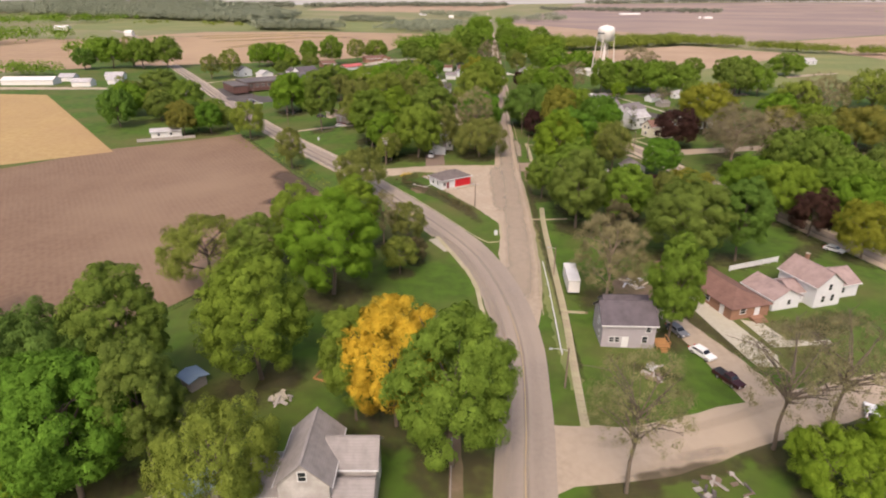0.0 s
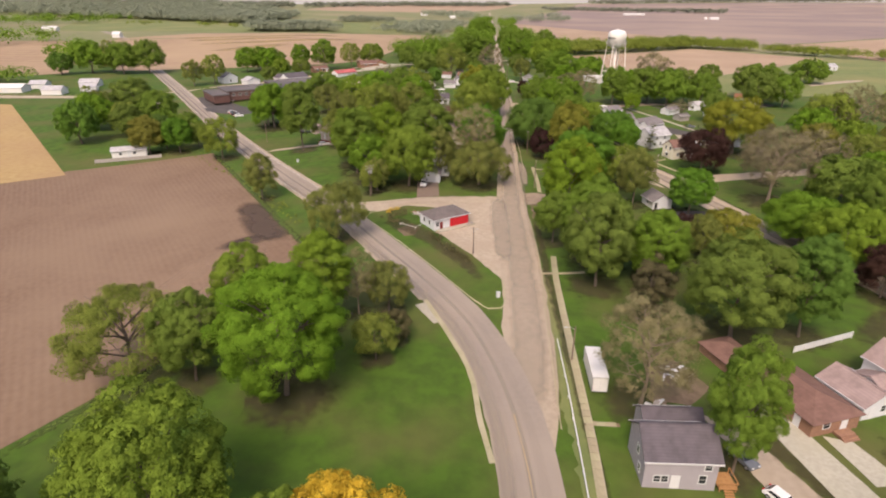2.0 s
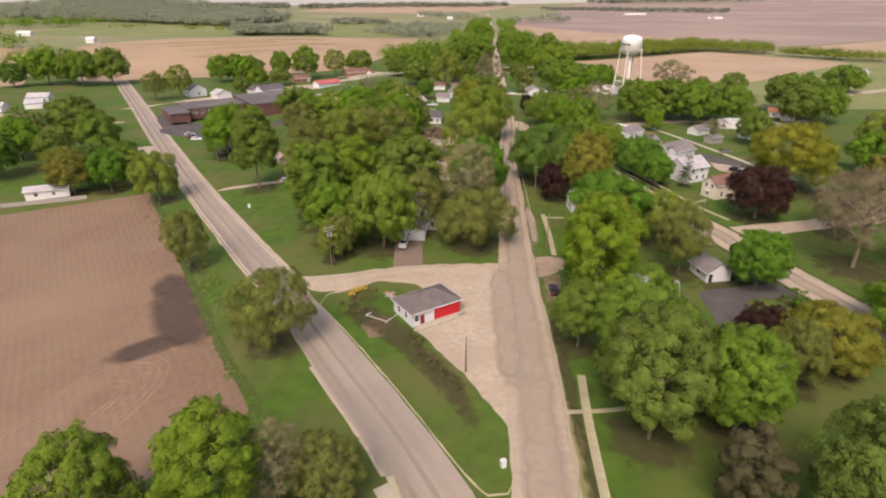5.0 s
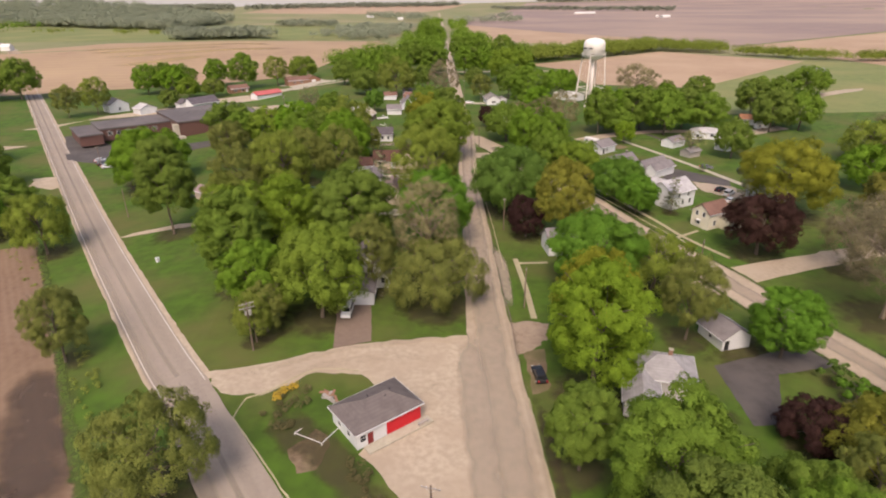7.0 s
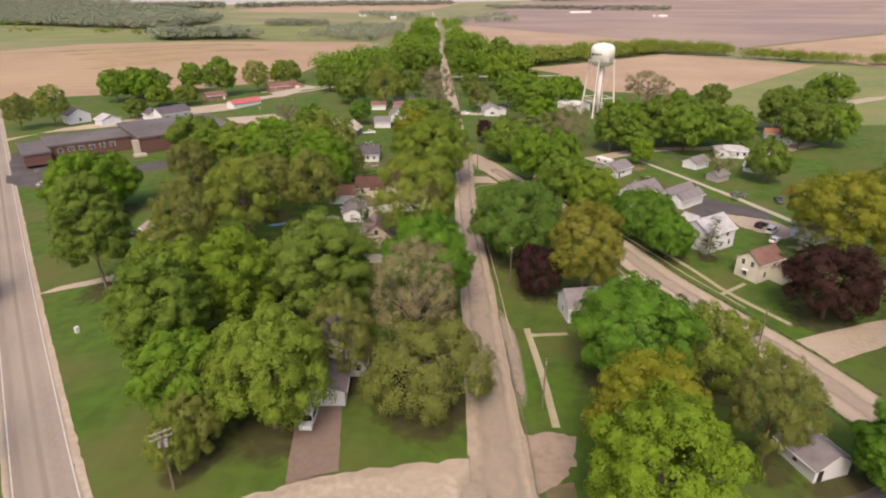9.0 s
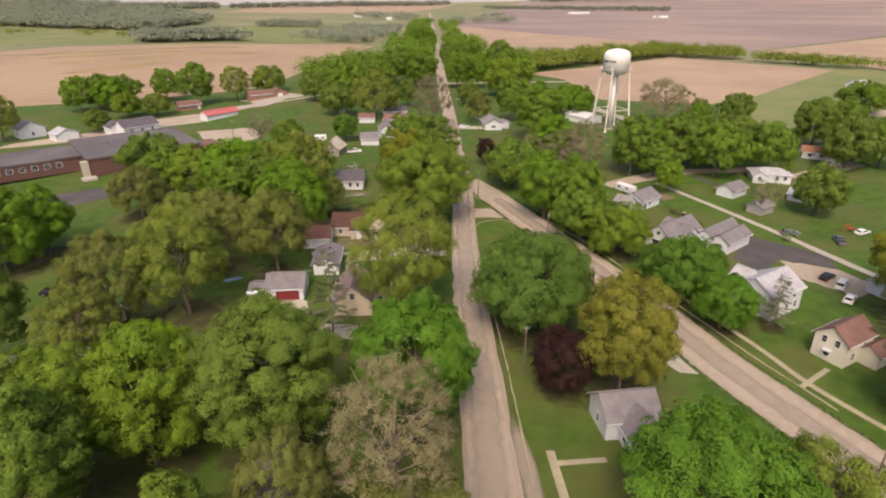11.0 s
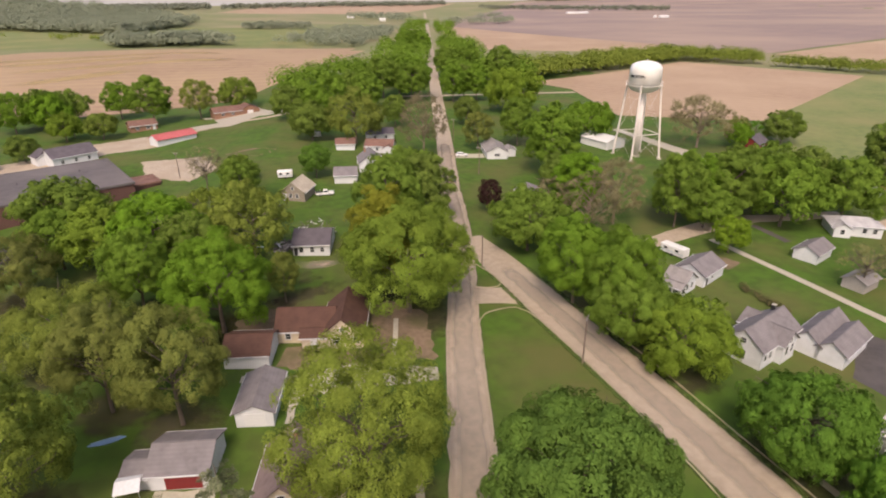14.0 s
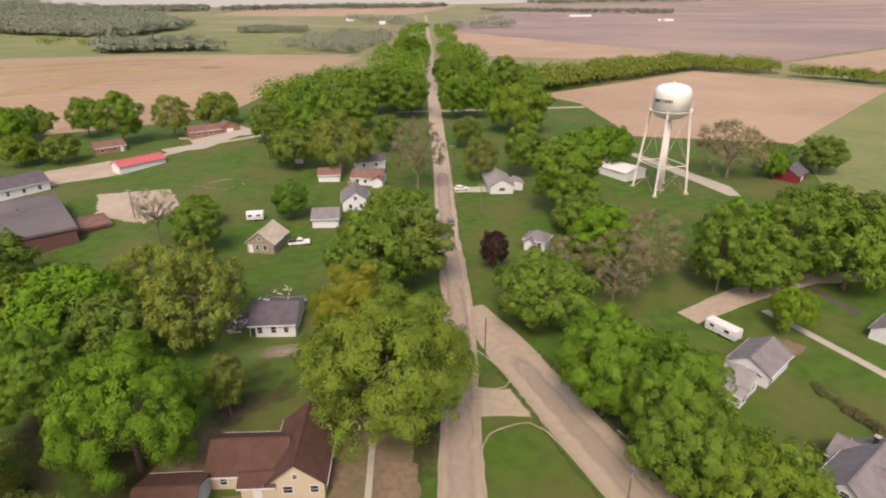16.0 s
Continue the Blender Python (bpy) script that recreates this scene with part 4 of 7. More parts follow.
# ---- houses ----
def body(h, ox, oy, L, D, eave, rise, wall_mat, roof_mat, style="gable", axis="x", over=0.45, trim=True, foot=0.7):
    """One block of a building: wall and roof, with its own ridge along x or y."""
    m = Matrix.Translation((ox, oy, 0))
    if axis == "y":
        L, D = D, L
        m = m @ pose(0, 0, 0, 0, 0, 90)
    if style == "gable":
        wall = prism([(-D / 2, -foot), (D / 2, -foot), (D / 2, eave), (0, eave + rise), (-D / 2, eave)], -L / 2, L / 2)
        part("wall", moved(wall, m), wall_mat, h)
        t, s = 0.16, rise / (D / 2)
        for sg in (-1, 1):
            e = D / 2 + over
            top = [(0, eave + rise + 0.04), (sg * e, eave + rise + 0.04 - s * e), (sg * e, eave + rise + 0.04 - s * e + t), (0, eave + rise + 0.04 + t)]
            if sg < 0:
                top = top[::-1]
            part("roof", moved(prism(top, -L / 2 - over * 0.8, L / 2 + over * 0.8), m), roof_mat, h)
            if trim:
                z = eave + rise + 0.04 - s * e
                part("fascia", moved(box(-L / 2 - over * 0.8, min(sg * e, sg * (e + 0.07)), z - 0.06, L / 2 + over * 0.8, max(sg * e, sg * (e + 0.07)), z + t + 0.01), m), TRIM, h)
        part("ridge_cap", moved(box(-L / 2 - over * 0.8, -0.14, eave + rise + 0.16, L / 2 + over * 0.8, 0.14, eave + rise + 0.24), m), roof_mat, h)
    elif style == "hip":
        part("wall", moved(box(-L / 2, -D / 2, -foot, L / 2, D / 2, eave), m), wall_mat, h)
        a, b, r = L / 2 + over, D / 2 + over, max(L / 2 - D / 2, 0.15)
        v = [(-a, -b, eave), (a, -b, eave), (a, b, eave), (-a, b, eave), (-a, -b, eave + 0.14), (a, -b, eave + 0.14), (a, b, eave + 0.14), (-a, b, eave + 0.14), (-r, 0, eave + rise), (r, 0, eave + rise)]
        part("roof", moved((v, [(3, 2, 1, 0), (0, 1, 5, 4), (1, 2, 6, 5), (2, 3, 7, 6), (3, 0, 4, 7), (4, 5, 9, 8), (5, 6, 9), (6, 7, 8, 9), (7, 4, 8)]), m), roof_mat, h)
        if trim:
            part("fascia", moved(join(box(-a - 0.06, -b - 0.06, eave - 0.08, a + 0.06, -b, eave + 0.13), box(-a - 0.06, b, eave - 0.08, a + 0.06, b + 0.06, eave + 0.13), box(-a - 0.06, -b, eave - 0.08, -a, b, eave + 0.13), box(a, -b, eave - 0.08, a + 0.06, b, eave + 0.13)), m), TRIM, h)
    else:
        part("wall", moved(box(-L / 2, -D / 2, -foot, L / 2, D / 2, eave), m), wall_mat, h)
        part("roof", moved(box(-L / 2 + 0.02, -D / 2 + 0.02, eave, L / 2 - 0.02, D / 2 - 0.02, eave + 0.15), m), roof_mat, h)
        w = 0.35
        for q in (box(-L / 2 - over, -D / 2 - over, eave - 0.3, L / 2 + over, -D / 2 + w, eave + 0.3), box(-L / 2 - over, D / 2 - w, eave - 0.3, L / 2 + over, D / 2 + over, eave + 0.3), box(-L / 2 - over, -D / 2 + w, eave - 0.3, -L / 2 + w, D / 2 - w, eave + 0.3), box(L / 2 - w, -D / 2 + w, eave - 0.3, L / 2 + over, D / 2 - w, eave + 0.3)):
            part("parapet", moved(q, m), roof_mat if rise == 0 else BRICK, h)


def on_side(ox, oy, L, D, side, u):
    """A pose on one side of a block: f (-y), b (+y), l (-x), r (+x); u from -1 to 1 along it, as seen from outside."""
    if side == "f":
        return pose(ox + u * L / 2, oy - D / 2, 0, 0, 0, 0)
    if side == "b":
        return pose(ox - u * L / 2, oy + D / 2, 0, 0, 0, 180)
    if side == "r":
        return pose(ox + L / 2, oy + u * D / 2, 0, 0, 0, 90)
    return pose(ox - L / 2, oy - u * D / 2, 0, 0, 0, -90)


def window(h, block, side, u, z, w=0.9, t=1.3):
    m = on_side(*block, side, u)
    s = 0.1
    frame_vf = join(box(-w / 2 - s, -0.06, z - s, w / 2 + s, 0.05, z), box(-w / 2 - s, -0.06, z + t, w / 2 + s, 0.05, z + t + s), box(-w / 2 - s, -0.06, z, -w / 2, 0.05, z + t), box(w / 2, -0.06, z, w / 2 + s, 0.05, z + t), box(-w / 2, -0.045, z + t / 2 - 0.03, w / 2, 0.05, z + t / 2 + 0.03))
    win = part("window", moved(frame_vf, m), TRIM, h)
    part("pane", moved(box(-w / 2 + 0.005, -0.025, z + 0.005, w / 2 - 0.005, 0.04, z + t - 0.005), m), GLASS, win, "dark window glass")


def door(h, block, side, u, w=0.95, t=2.05, material=None, name="door"):
    m = on_side(*block, side, u)
    d = part(name, moved(box(-w / 2, -0.05, 0.05, w / 2, 0.06, t), m), material or TRIM, h)
    part("door_frame", moved(join(box(-w / 2 - 0.1, -0.07, 0.05, -w / 2, 0.05, t + 0.1), box(w / 2, -0.07, 0.05, w / 2 + 0.1, 0.05, t + 0.1), box(-w / 2, -0.07, t, w / 2, 0.05, t + 0.1)), m), TRIM, d)
    if w < 1.5:
        part("handle", moved(box(w / 2 - 0.14, -0.12, 0.98, w / 2 - 0.06, -0.05, 1.06), m), STEEL, d, "metal handle")
    else:
        for k in (0.55, 1.05, 1.55):
            part("panel_rib", moved(box(-w / 2, -0.065, k - 0.02, w / 2, -0.05, k + 0.02), m), material or TRIM, d)


def chimney(h, x, y, z0, z1, material=None, w=0.6):
    c = part("chimney", box(x - w / 2, y - w / 2, z0, x + w / 2, y + w / 2, z1), material or BRICK_BROWN, h)
    part("chimney_cap", box(x - w / 2 - 0.08, y - w / 2 - 0.08, z1, x + w / 2 + 0.08, y + w / 2 + 0.08, z1 + 0.12), CONCRETE, c)


def vents(h, spots):
    for x, y, z in spots:
        part("roof_vent", tube([(x, y, z - 0.4), (x, y, z + 0.35)], [0.09, 0.09], 6), BLACK, h, "dark roof vent")


def house(label, x, y, yaw, blocks, wall_mat, roof_mat, windows=(), doors=(), name="house", category="house", chimneys=(), trim=True, size=1.0):
    """blocks: (ox, oy, L, D, eave, rise, style, axis); windows: (block, side, u, z, w, t); doors: (block, side, u, w, t, material)."""
    h = thing(name, label, category, x, y, yaw)
    h.matrix_basis = h.matrix_basis @ Matrix.Scale(size, 4)
    for ox, oy, L, D, eave, rise, style, axis in blocks:
        body(h, ox, oy, L, D, eave, rise, wall_mat, roof_mat, style, axis, trim=trim)
    for k, side, u, z, w, t in windows:
        window(h, blocks[k][:4], side, u, z, w, t)
    for k, side, u, w, t, material in doors:
        door(h, blocks[k][:4], side, u, w, t, material, "garage_door" if w > 1.8 else "door")
    for c in chimneys:
        chimney(h, *c)
    return h


# the small hip-roofed store on the gravel lot
st = house("small white store with red front and dark hip roof", 3.9, 176.3, 33.4, [(0, 0, 10.8, 7.2, 2.8, 2.0, "hip", "x")], SIDING, shingle("weathered_shingle", (0.135, 0.113, 0.107)),
           [(0, "l", -0.4, 1.0, 0.8, 1.2), (0, "l", 0.35, 1.0, 0.8, 1.2), (0, "f", -0.82, 1.0, 0.9, 1.1)], [(0, "f", -0.6, 0.95, 2.05, MAROON)], "store", "store")
part("red_panel", box(-0.5, -3.68, 0.15, 5.35, -3.6, 2.7), RED, st, "bright red painted front panel")
part("red_panel", box(5.4, -3.6, 0.15, 5.47, -1.2, 2.7), RED, st, "bright red painted side panel")
part("porch_slab", box(-4.5, -5.4, -0.5, 6.6, -3.7, 0.12), CONCRETE, st, "low concrete walk")
part("bench", join(box(4.1, -5.2, 0.5, 5.9, -4.7, 0.58), box(4.2, -5.15, 0.12, 4.3, -4.75, 0.5), box(5.7, -5.15, 0.12, 5.8, -4.75, 0.5)), GREY_WOOD, st, "grey wooden bench")
part("back_rail", join(box(-4, 6.0, 0.9, 2, 6.06, 0.98), *[box(x, 6.0, -0.2, x + 0.08, 6.08, 0.95) for x in (-4, -2, 0, 1.9)]), GREY_WOOD, st, "grey wooden back rail")
vents(st, [(-1.0, 0.6, 4.5), (1.2, -0.8, 4.4), (2.6, 0.2, 4.3)])

h = house("grey two-storey house with dark shingle roof", 35.1, 90.0, -2, [(0, 0, 9.4, 7.2, 4.8, 2.6, "gable", "x"), (1.4, 6.0, 8.0, 5.6, 3.4, 2.0, "gable", "x")], SIDING_GREY, ROOF_DARK,
          [(0, "f", -0.62, 1.1, 0.9, 1.0), (0, "f", -0.42, 1.1, 0.9, 1.0), (0, "f", 0.62, 1.0, 0.9, 1.3), (0, "f", 0.72, 3.2, 0.9, 1.0), (0, "l", 0.1, 3.0, 0.9, 1.2), (0, "l", 0.45, 1.0, 0.9, 1.2), (1, "l", 0, 1.0, 0.9, 1.1)],
          [(0, "f", -0.12, 1.0, 2.1, TRIM)])
dk = thing("deck", "small cedar deck with steps beside the grey house", "deck", 41.4, 87.4, -2)
part("platform", box(-1.2, -1.5, 0.55, 1.2, 1.5, 0.65), DECK_WOOD, dk)
for x in (-1.1, 1.0):
    for y in (-1.4, 1.3):
        part("post", box(x, y, -0.4, x + 0.1, y + 0.1, 1.55), DECK_WOOD, dk)
part("rail", join(box(-1.2, -1.5, 1.45, 1.2, -1.4, 1.55), box(1.1, -1.5, 1.45, 1.2, 1.5, 1.55)), DECK_WOOD, dk)
for k in range(3):
    part("step", box(-0.6, -1.8 - 0.3 * k, 0.38 - 0.18 * k, 0.6, -1.5 - 0.3 * k, 0.45 - 0.18 * k), DECK_WOOD, dk)

house("long brown-roofed brick ranch house", 60.6, 104.4, -74, [(-1.9, 0, 17.4, 9.0, 2.3, 2.0, "hip", "x"), (-11.4, -2.9, 9.6, 6.0, 2.3, 1.6, "hip", "x")], BRICK_BROWN, ROOF_BROWN,
      [(0, "f", -0.5, 1.0, 1.2, 1.1), (0, "f", 0.2, 1.0, 1.2, 1.1), (0, "r", -0.4, 1.0, 1.2, 1.1)], [(0, "r", 0.35, 1.0, 2.05, TRIM), (0, "f", 0.7, 0.95, 2.05, TRIM)], trim=False)
stp = thing("porch_steps", "brick porch steps at the ranch house", "steps", 63.7, 97.7, -74)
for k in range(3):
    part("step", box(-0.4 + 0.4 * k, -1.4, -0.3, 1.0 + 0.4 * k, 1.4, 0.5 - 0.17 * k), BRICK_BROWN, stp)
house("white house with rose shingle roof and low wings", 79.5, 107.8, -73, [(0, 0, 9.5, 6.8, 4.8, 2.6, "gable", "x"), (-0.5, -9.4, 8.2, 6.8, 2.7, 1.8, "gable", "x"), (-1.0, 7.4, 7.5, 6.4, 2.9, 2.0, "gable", "y"), (-0.8, -4.6, 6.0, 4.0, 2.6, 1.4, "gable", "y")], SIDING, ROOF_PINK,
      [(0, "r", -0.35, 1.0, 0.9, 1.4), (0, "r", 0.35, 1.0, 0.9, 1.4), (0, "r", 0.0, 3.6, 0.9, 1.3), (1, "r", 0.2, 1.0, 0.9, 1.1), (2, "r", -0.3, 1.0, 0.9, 1.1), (3, "r", 0, 1.0, 0.9, 1.1)], [(1, "r", -0.45, 0.95, 2.05, TRIM)], chimneys=[(-2.5, 0.6, 6.5, 8.6)])
tl = thing("cargo_trailer", "white box cargo trailer parked on grass", "trailer", 29.4, 109.5, 86)
part("box", box(-4.4, -1.25, 0.6, 4.4, 1.25, 3.3), METAL_WHITE, tl)
part("roof_panel", box(-4.43, -1.28, 3.3, 4.43, 1.28, 3.36), METAL_WHITE, tl)
part("rear_frame", join(box(-4.46, -1.25, 0.6, -4.4, -1.12, 3.3), box(-4.46, 1.12, 0.6, -4.4, 1.25, 3.3), box(-4.46, -1.12, 3.15, -4.4, 1.12, 3.3), box(-4.46, -0.02, 0.6, -4.4, 0.02, 3.15)), STEEL, tl)
part("chassis", box(-4.3, -1.0, 0.42, 4.9, 1.0, 0.6), BLACK, tl)
for x in (-2.6, -1.6):
    for y in (-1.2, 1.0):
        part("wheel", tube([(x, y, 0.36), (x, y + 0.2, 0.36)], [0.4, 0.4], 12), RUBBER, tl)
part("stand", box(4.3, -0.8, -0.3, 4.42, -0.68, 0.45), STEEL, tl)
part("stand", box(4.3, 0.68, -0.3, 4.42, 0.8, 0.45), STEEL, tl)

house("old white farmhouse with worn grey cross-gable roof", -14.1, 53.0, 0, [(0, 0, 6.0, 9.4, 5.9, 2.9, "gable", "y"), (5.0, 1.2, 6.0, 4.8, 5.2, 2.3, "gable", "x"), (5.2, -2.6, 5.0, 3.0, 3.4, 1.0, "gable", "x"), (-4.6, -0.8, 4.4, 6.6, 3.6, 2.2, "gable", "x"), (0, -5.2, 3.0, 1.5, 3.2, 0.7, "hip", "x")], SIDING_OLD, ROOF_WORN,
      [(0, "f", 0.0, 6.3, 0.9, 1.3), (0, "f", -0.3, 1.0, 0.9, 1.4), (0, "f", 0.3, 1.0, 0.9, 1.4), (1, "r", -0.2, 3.2, 0.9, 1.2), (1, "r", 0.2, 1.0, 0.9, 1.2), (2, "f", 0.2, 1.0, 0.9, 1.2)], [(2, "f", -0.5, 0.95, 2.05, TRIM)], chimneys=[])
house("low shed with blue metal roof under trees", -38.1, 74.8, -38, [(0, 0, 3.2, 2.6, 1.9, 0.3, "gable", "x")], GREY_WOOD, METAL_BLUE, name="shed", category="shed", trim=False, size=1.02)
house("shed with faded blue metal roof", -28.2, 51.3, 40, [(0, 0, 4.6, 3.6, 2.6, 0.8, "gable", "x")], GREY_WOOD, METAL_BLUE, name="shed", category="shed", trim=False)
house("small tan-roofed shed in the shade", -32.6, 48.6, 40, [(0, 0, 3.4, 2.6, 2.2, 0.7, "gable", "x")], SIDING, ROOF_TAN, name="shed", category="shed", trim=False)

house("white two-storey house behind a garage with grey roof", 0.4, 222.4, -2, [(0, 0, 7.6, 8.4, 4.8, 2.6, "gable", "y"), (-0.4, -8.4, 5.6, 6.8, 2.5, 1.1, "gable", "y"), (3.6, -2.0, 3.0, 5.0, 2.6, 1.0, "gable", "y")], SIDING, ROOF_GREY,
      [(0, "f", 0.55, 1.0, 0.9, 1.3), (0, "f", -0.3, 3.4, 0.8, 1.2), (0, "f", 0.3, 3.4, 0.8, 1.2), (0, "r", 0, 1.0, 0.9, 1.3), (2, "f", 0.2, 1.0, 0.8, 1.2)], [(1, "f", 0.0, 3.6, 2.2, TRIM)])
house("small white house with grey roof and front gable", 47.6, 235.6, 3, [(0, 0, 8.0, 6.4, 3.4, 2.4, "gable", "x"), (0.6, -4.8, 5.2, 4.6, 3.0, 2.2, "gable", "y")], SIDING, ROOF_GREY,
      [(0, "l", 0, 1.0, 0.9, 1.3), (1, "l", 0, 1.0, 0.9, 1.3), (1, "f", 0.5, 1.0, 0.9, 1.2)], [(1, "f", -0.3, 0.95, 2.05, MAROON)])
house("white garage with grey shingle roof beside a blacktop drive", 67.9, 195.0, 11, [(0, 0, 6.0, 6.6, 2.4, 1.8, "gable", "y")], SIDING, ROOF_GREY, [(0, "l", 0, 1.0, 0.7, 0.9)], [(0, "f", -0.7, 0.95, 2.0, BLACK)], "garage", "garage")
house("weathered pale house with silvery grey roof behind trees", 50.3, 182.6, -20, [(0, 0, 9.6, 7.6, 3.4, 2.4, "hip", "x"), (-3.3, -6.6, 5.0, 6.6, 3.0, 1.3, "gable", "y")], SIDING_OLD, shingle("silver_shingle", (0.30, 0.285, 0.285)), [(0, "f", -0.6, 1.0, 0.9, 1.3), (0, "l", 0, 1.0, 0.9, 1.3), (1, "f", 0, 1.0, 0.9, 1.2)], [(0, "f", -0.2, 0.95, 2.05, TRIM)], chimneys=[(1, 0.5, 5.0, 6.6)])
house("cream two-storey house with brown roof", 93.6, 250.6, 24, [(0, 0, 8.4, 5.6, 4.6, 2.2, "gable", "x"), (3.0, -4.2, 5.0, 3.4, 2.6, 1.2, "gable", "x")], SIDING_CREAM, ROOF_BROWN,
      [(0, "l", -0.4, 3.4, 0.8, 1.2), (0, "l", 0.4, 3.4, 0.8, 1.2), (0, "l", -0.1, 1.0, 0.9, 1.3), (0, "f", -0.4, 1.0, 0.9, 1.3), (0, "f", 0.3, 3.2, 0.8, 1.1)], [(1, "f", -0.4, 0.95, 2.05, TRIM)])
aw = thing("awning", "small white window awning on the cream house", "awning", 89.7, 248.9, 24)
part("canopy", prism([(-0.7, 2.3), (0.7, 2.3), (0.7, 2.36), (-0.7, 2.36)], -0.9, 0.0), TRIM, aw)
part("bracket", join(box(-0.85, -0.7, 1.9, -0.8, -0.65, 2.3), box(-0.85, 0.65, 1.9, -0.8, 0.7, 2.3), box(-0.85, -0.68, 1.9, -0.05, -0.66, 1.94), box(-0.85, 0.66, 1.9, -0.05, 0.68, 1.94)), STEEL, aw)
house("large white house with pale grey roof and dormer", 90.2, 268.0, 27, [(0, 0, 10.4, 8.6, 4.9, 2.6, "gable", "x"), (0.0, 5.0, 4.0, 4.0, 4.9, 1.6, "gable", "y")], SIDING, ROOF_LIGHT,
      [(0, "r", -0.5, 0.9, 0.9, 1.3), (0, "r", 0.0, 0.9, 0.9, 1.3), (0, "r", 0.5, 0.9, 0.9, 1.3), (0, "r", -0.3, 3.4, 0.9, 1.2), (0, "r", 0.3, 3.4, 0.9, 1.2), (0, "f", -0.6, 0.9, 0.9, 1.3), (0, "f", 0.0, 0.9, 0.9, 1.3), (0, "f", 0.6, 0.9, 0.9, 1.3), (0, "f", -0.4, 3.3, 0.9, 1.1), (0, "f", 0.4, 3.3, 0.9, 1.1)], [(0, "f", 0.3, 0.95, 2.05, TRIM)])
house("white gabled house with grey shingle roof and dark windows", 85.0, 299.4, 31, [(0, 0, 13.0, 7.0, 3.7, 2.6, "gable", "x"), (0.6, -2.6, 4.6, 4.2, 3.7, 1.9, "gable", "y"), (4.6, 3.0, 5.0, 4.0, 2.8, 1.8, "gable", "y")], SIDING, ROOF_GREY,
      [(0, "l", -0.1, 0.8, 2.2, 1.7), (0, "l", 0.0, 3.9, 1.0, 0.9), (0, "f", -0.8, 1.4, 0.9, 1.6), (0, "f", -0.55, 1.4, 0.9, 1.6), (0, "f", 0.55, 1.4, 0.9, 1.6), (0, "f", 0.8, 1.4, 0.9, 1.6), (1, "f", -0.4, 1.4, 0.9, 1.6), (1, "f", 0.4, 1.4, 0.9, 1.6), (1, "f", 0.0, 3.5, 1.2, 0.8), (0, "r", 0.2, 0.9, 0.9, 1.3)], [(0, "f", 0.32, 0.95, 2.05, BLACK)], chimneys=[(5.2, 1.0, 4.6, 6.8, BLACK)])
house("white double garage with grey shingle roof", 98.6, 299.6, 33, [(0, 1.6, 13.0, 4.6, 2.7, 1.9, "gable", "x"), (-1.0, -2.4, 11.0, 4.6, 2.7, 1.6, "gable", "x")], SIDING, ROOF_GREY, [(0, "r", 0.2, 1.0, 0.8, 1.0)], [(1, "r", 0, 2.6, 2.2, TRIM), (0, "r", -0.4, 0.95, 2.05, TRIM)], "garage", "garage")
house("white house with maroon-grey shingle roof", 88.3, 327.5, 36, [(0, 0, 9.2, 6.8, 2.6, 1.9, "gable", "x")], SIDING, ROOF_GREY, [(0, "f", -0.2, 1.0, 0.8, 0.9)], [(0, "f", -0.7, 0.95, 2.05, BLACK)], "garage", "garage")
house("small white cottage with glazed porch", 80.6, 321.8, 36, [(0.8, 0, 5.0, 4.6, 2.6, 1.9, "gable", "y"), (-2.6, -0.8, 2.4, 3.6, 2.3, 0.7, "gable", "y")], SIDING, ROOF_WORN,
      [(0, "f", -0.5, 0.9, 0.8, 1.2), (0, "f", 0.3, 0.9, 0.8, 1.2), (1, "f", 0, 0.8, 1.4, 1.1), (1, "l", -0.4, 0.8, 1.0, 1.1), (1, "l", 0.4, 0.8, 1.0, 1.1)], [(0, "f", 0.75, 0.9, 2.0, TRIM)])
house("long white garage with grey roof", 121.4, 335.6, 32, [(0, 0, 8.4, 5.4, 2.4, 1.5, "gable", "x")], SIDING, ROOF_GREY, [(0, "r", -0.3, 1.0, 0.8, 0.9)], [(0, "r", 0.3, 0.95, 2.05, TRIM)], "garage", "garage")
house("white bungalow with pale roof behind trees", 143, 350, -20, [(0, 0, 12, 7, 2.7, 1.7, "hip", "x"), (-4, -4, 4, 3, 2.6, 1.2, "gable", "y")], SIDING, ROOF_LIGHT, [(0, "f", 0.3, 1.0, 1.0, 1.2), (0, "f", 0.7, 1.0, 1.0, 1.2), (1, "f", 0, 1.0, 1.0, 1.2)], [(0, "f", 0.0, 0.95, 2.05, TRIM)])
house("weathered grey wooden shed", 121.6, 320.4, 27, [(0, 0, 6.2, 4.6, 2.2, 1.1, "gable", "x")], GREY_WOOD, ROOF_WORN, name="shed", category="shed", trim=False)
house("small white outbuilding on grass", 140, 329.5, -50, [(0, 0, 5.5, 4.2, 2.3, 1.2, "gable", "x")], SIDING, ROOF_LIGHT, [(0, "f", 0, 1.0, 0.8, 1.0)], name="shed", category="shed")
house("white ranch house with orange-brown roof", 181, 377, -26, [(0, 0, 13, 7.5, 2.6, 1.7, "gable", "x")], SIDING, ROOF_ORANGE, [(0, "f", -0.6, 1.0, 1.1, 1.1), (0, "f", 0.0, 1.0, 1.1, 1.1), (0, "f", 0.6, 1.0, 1.1, 1.1)], [(0, "f", 0.3, 0.95, 2.05, TRIM)])
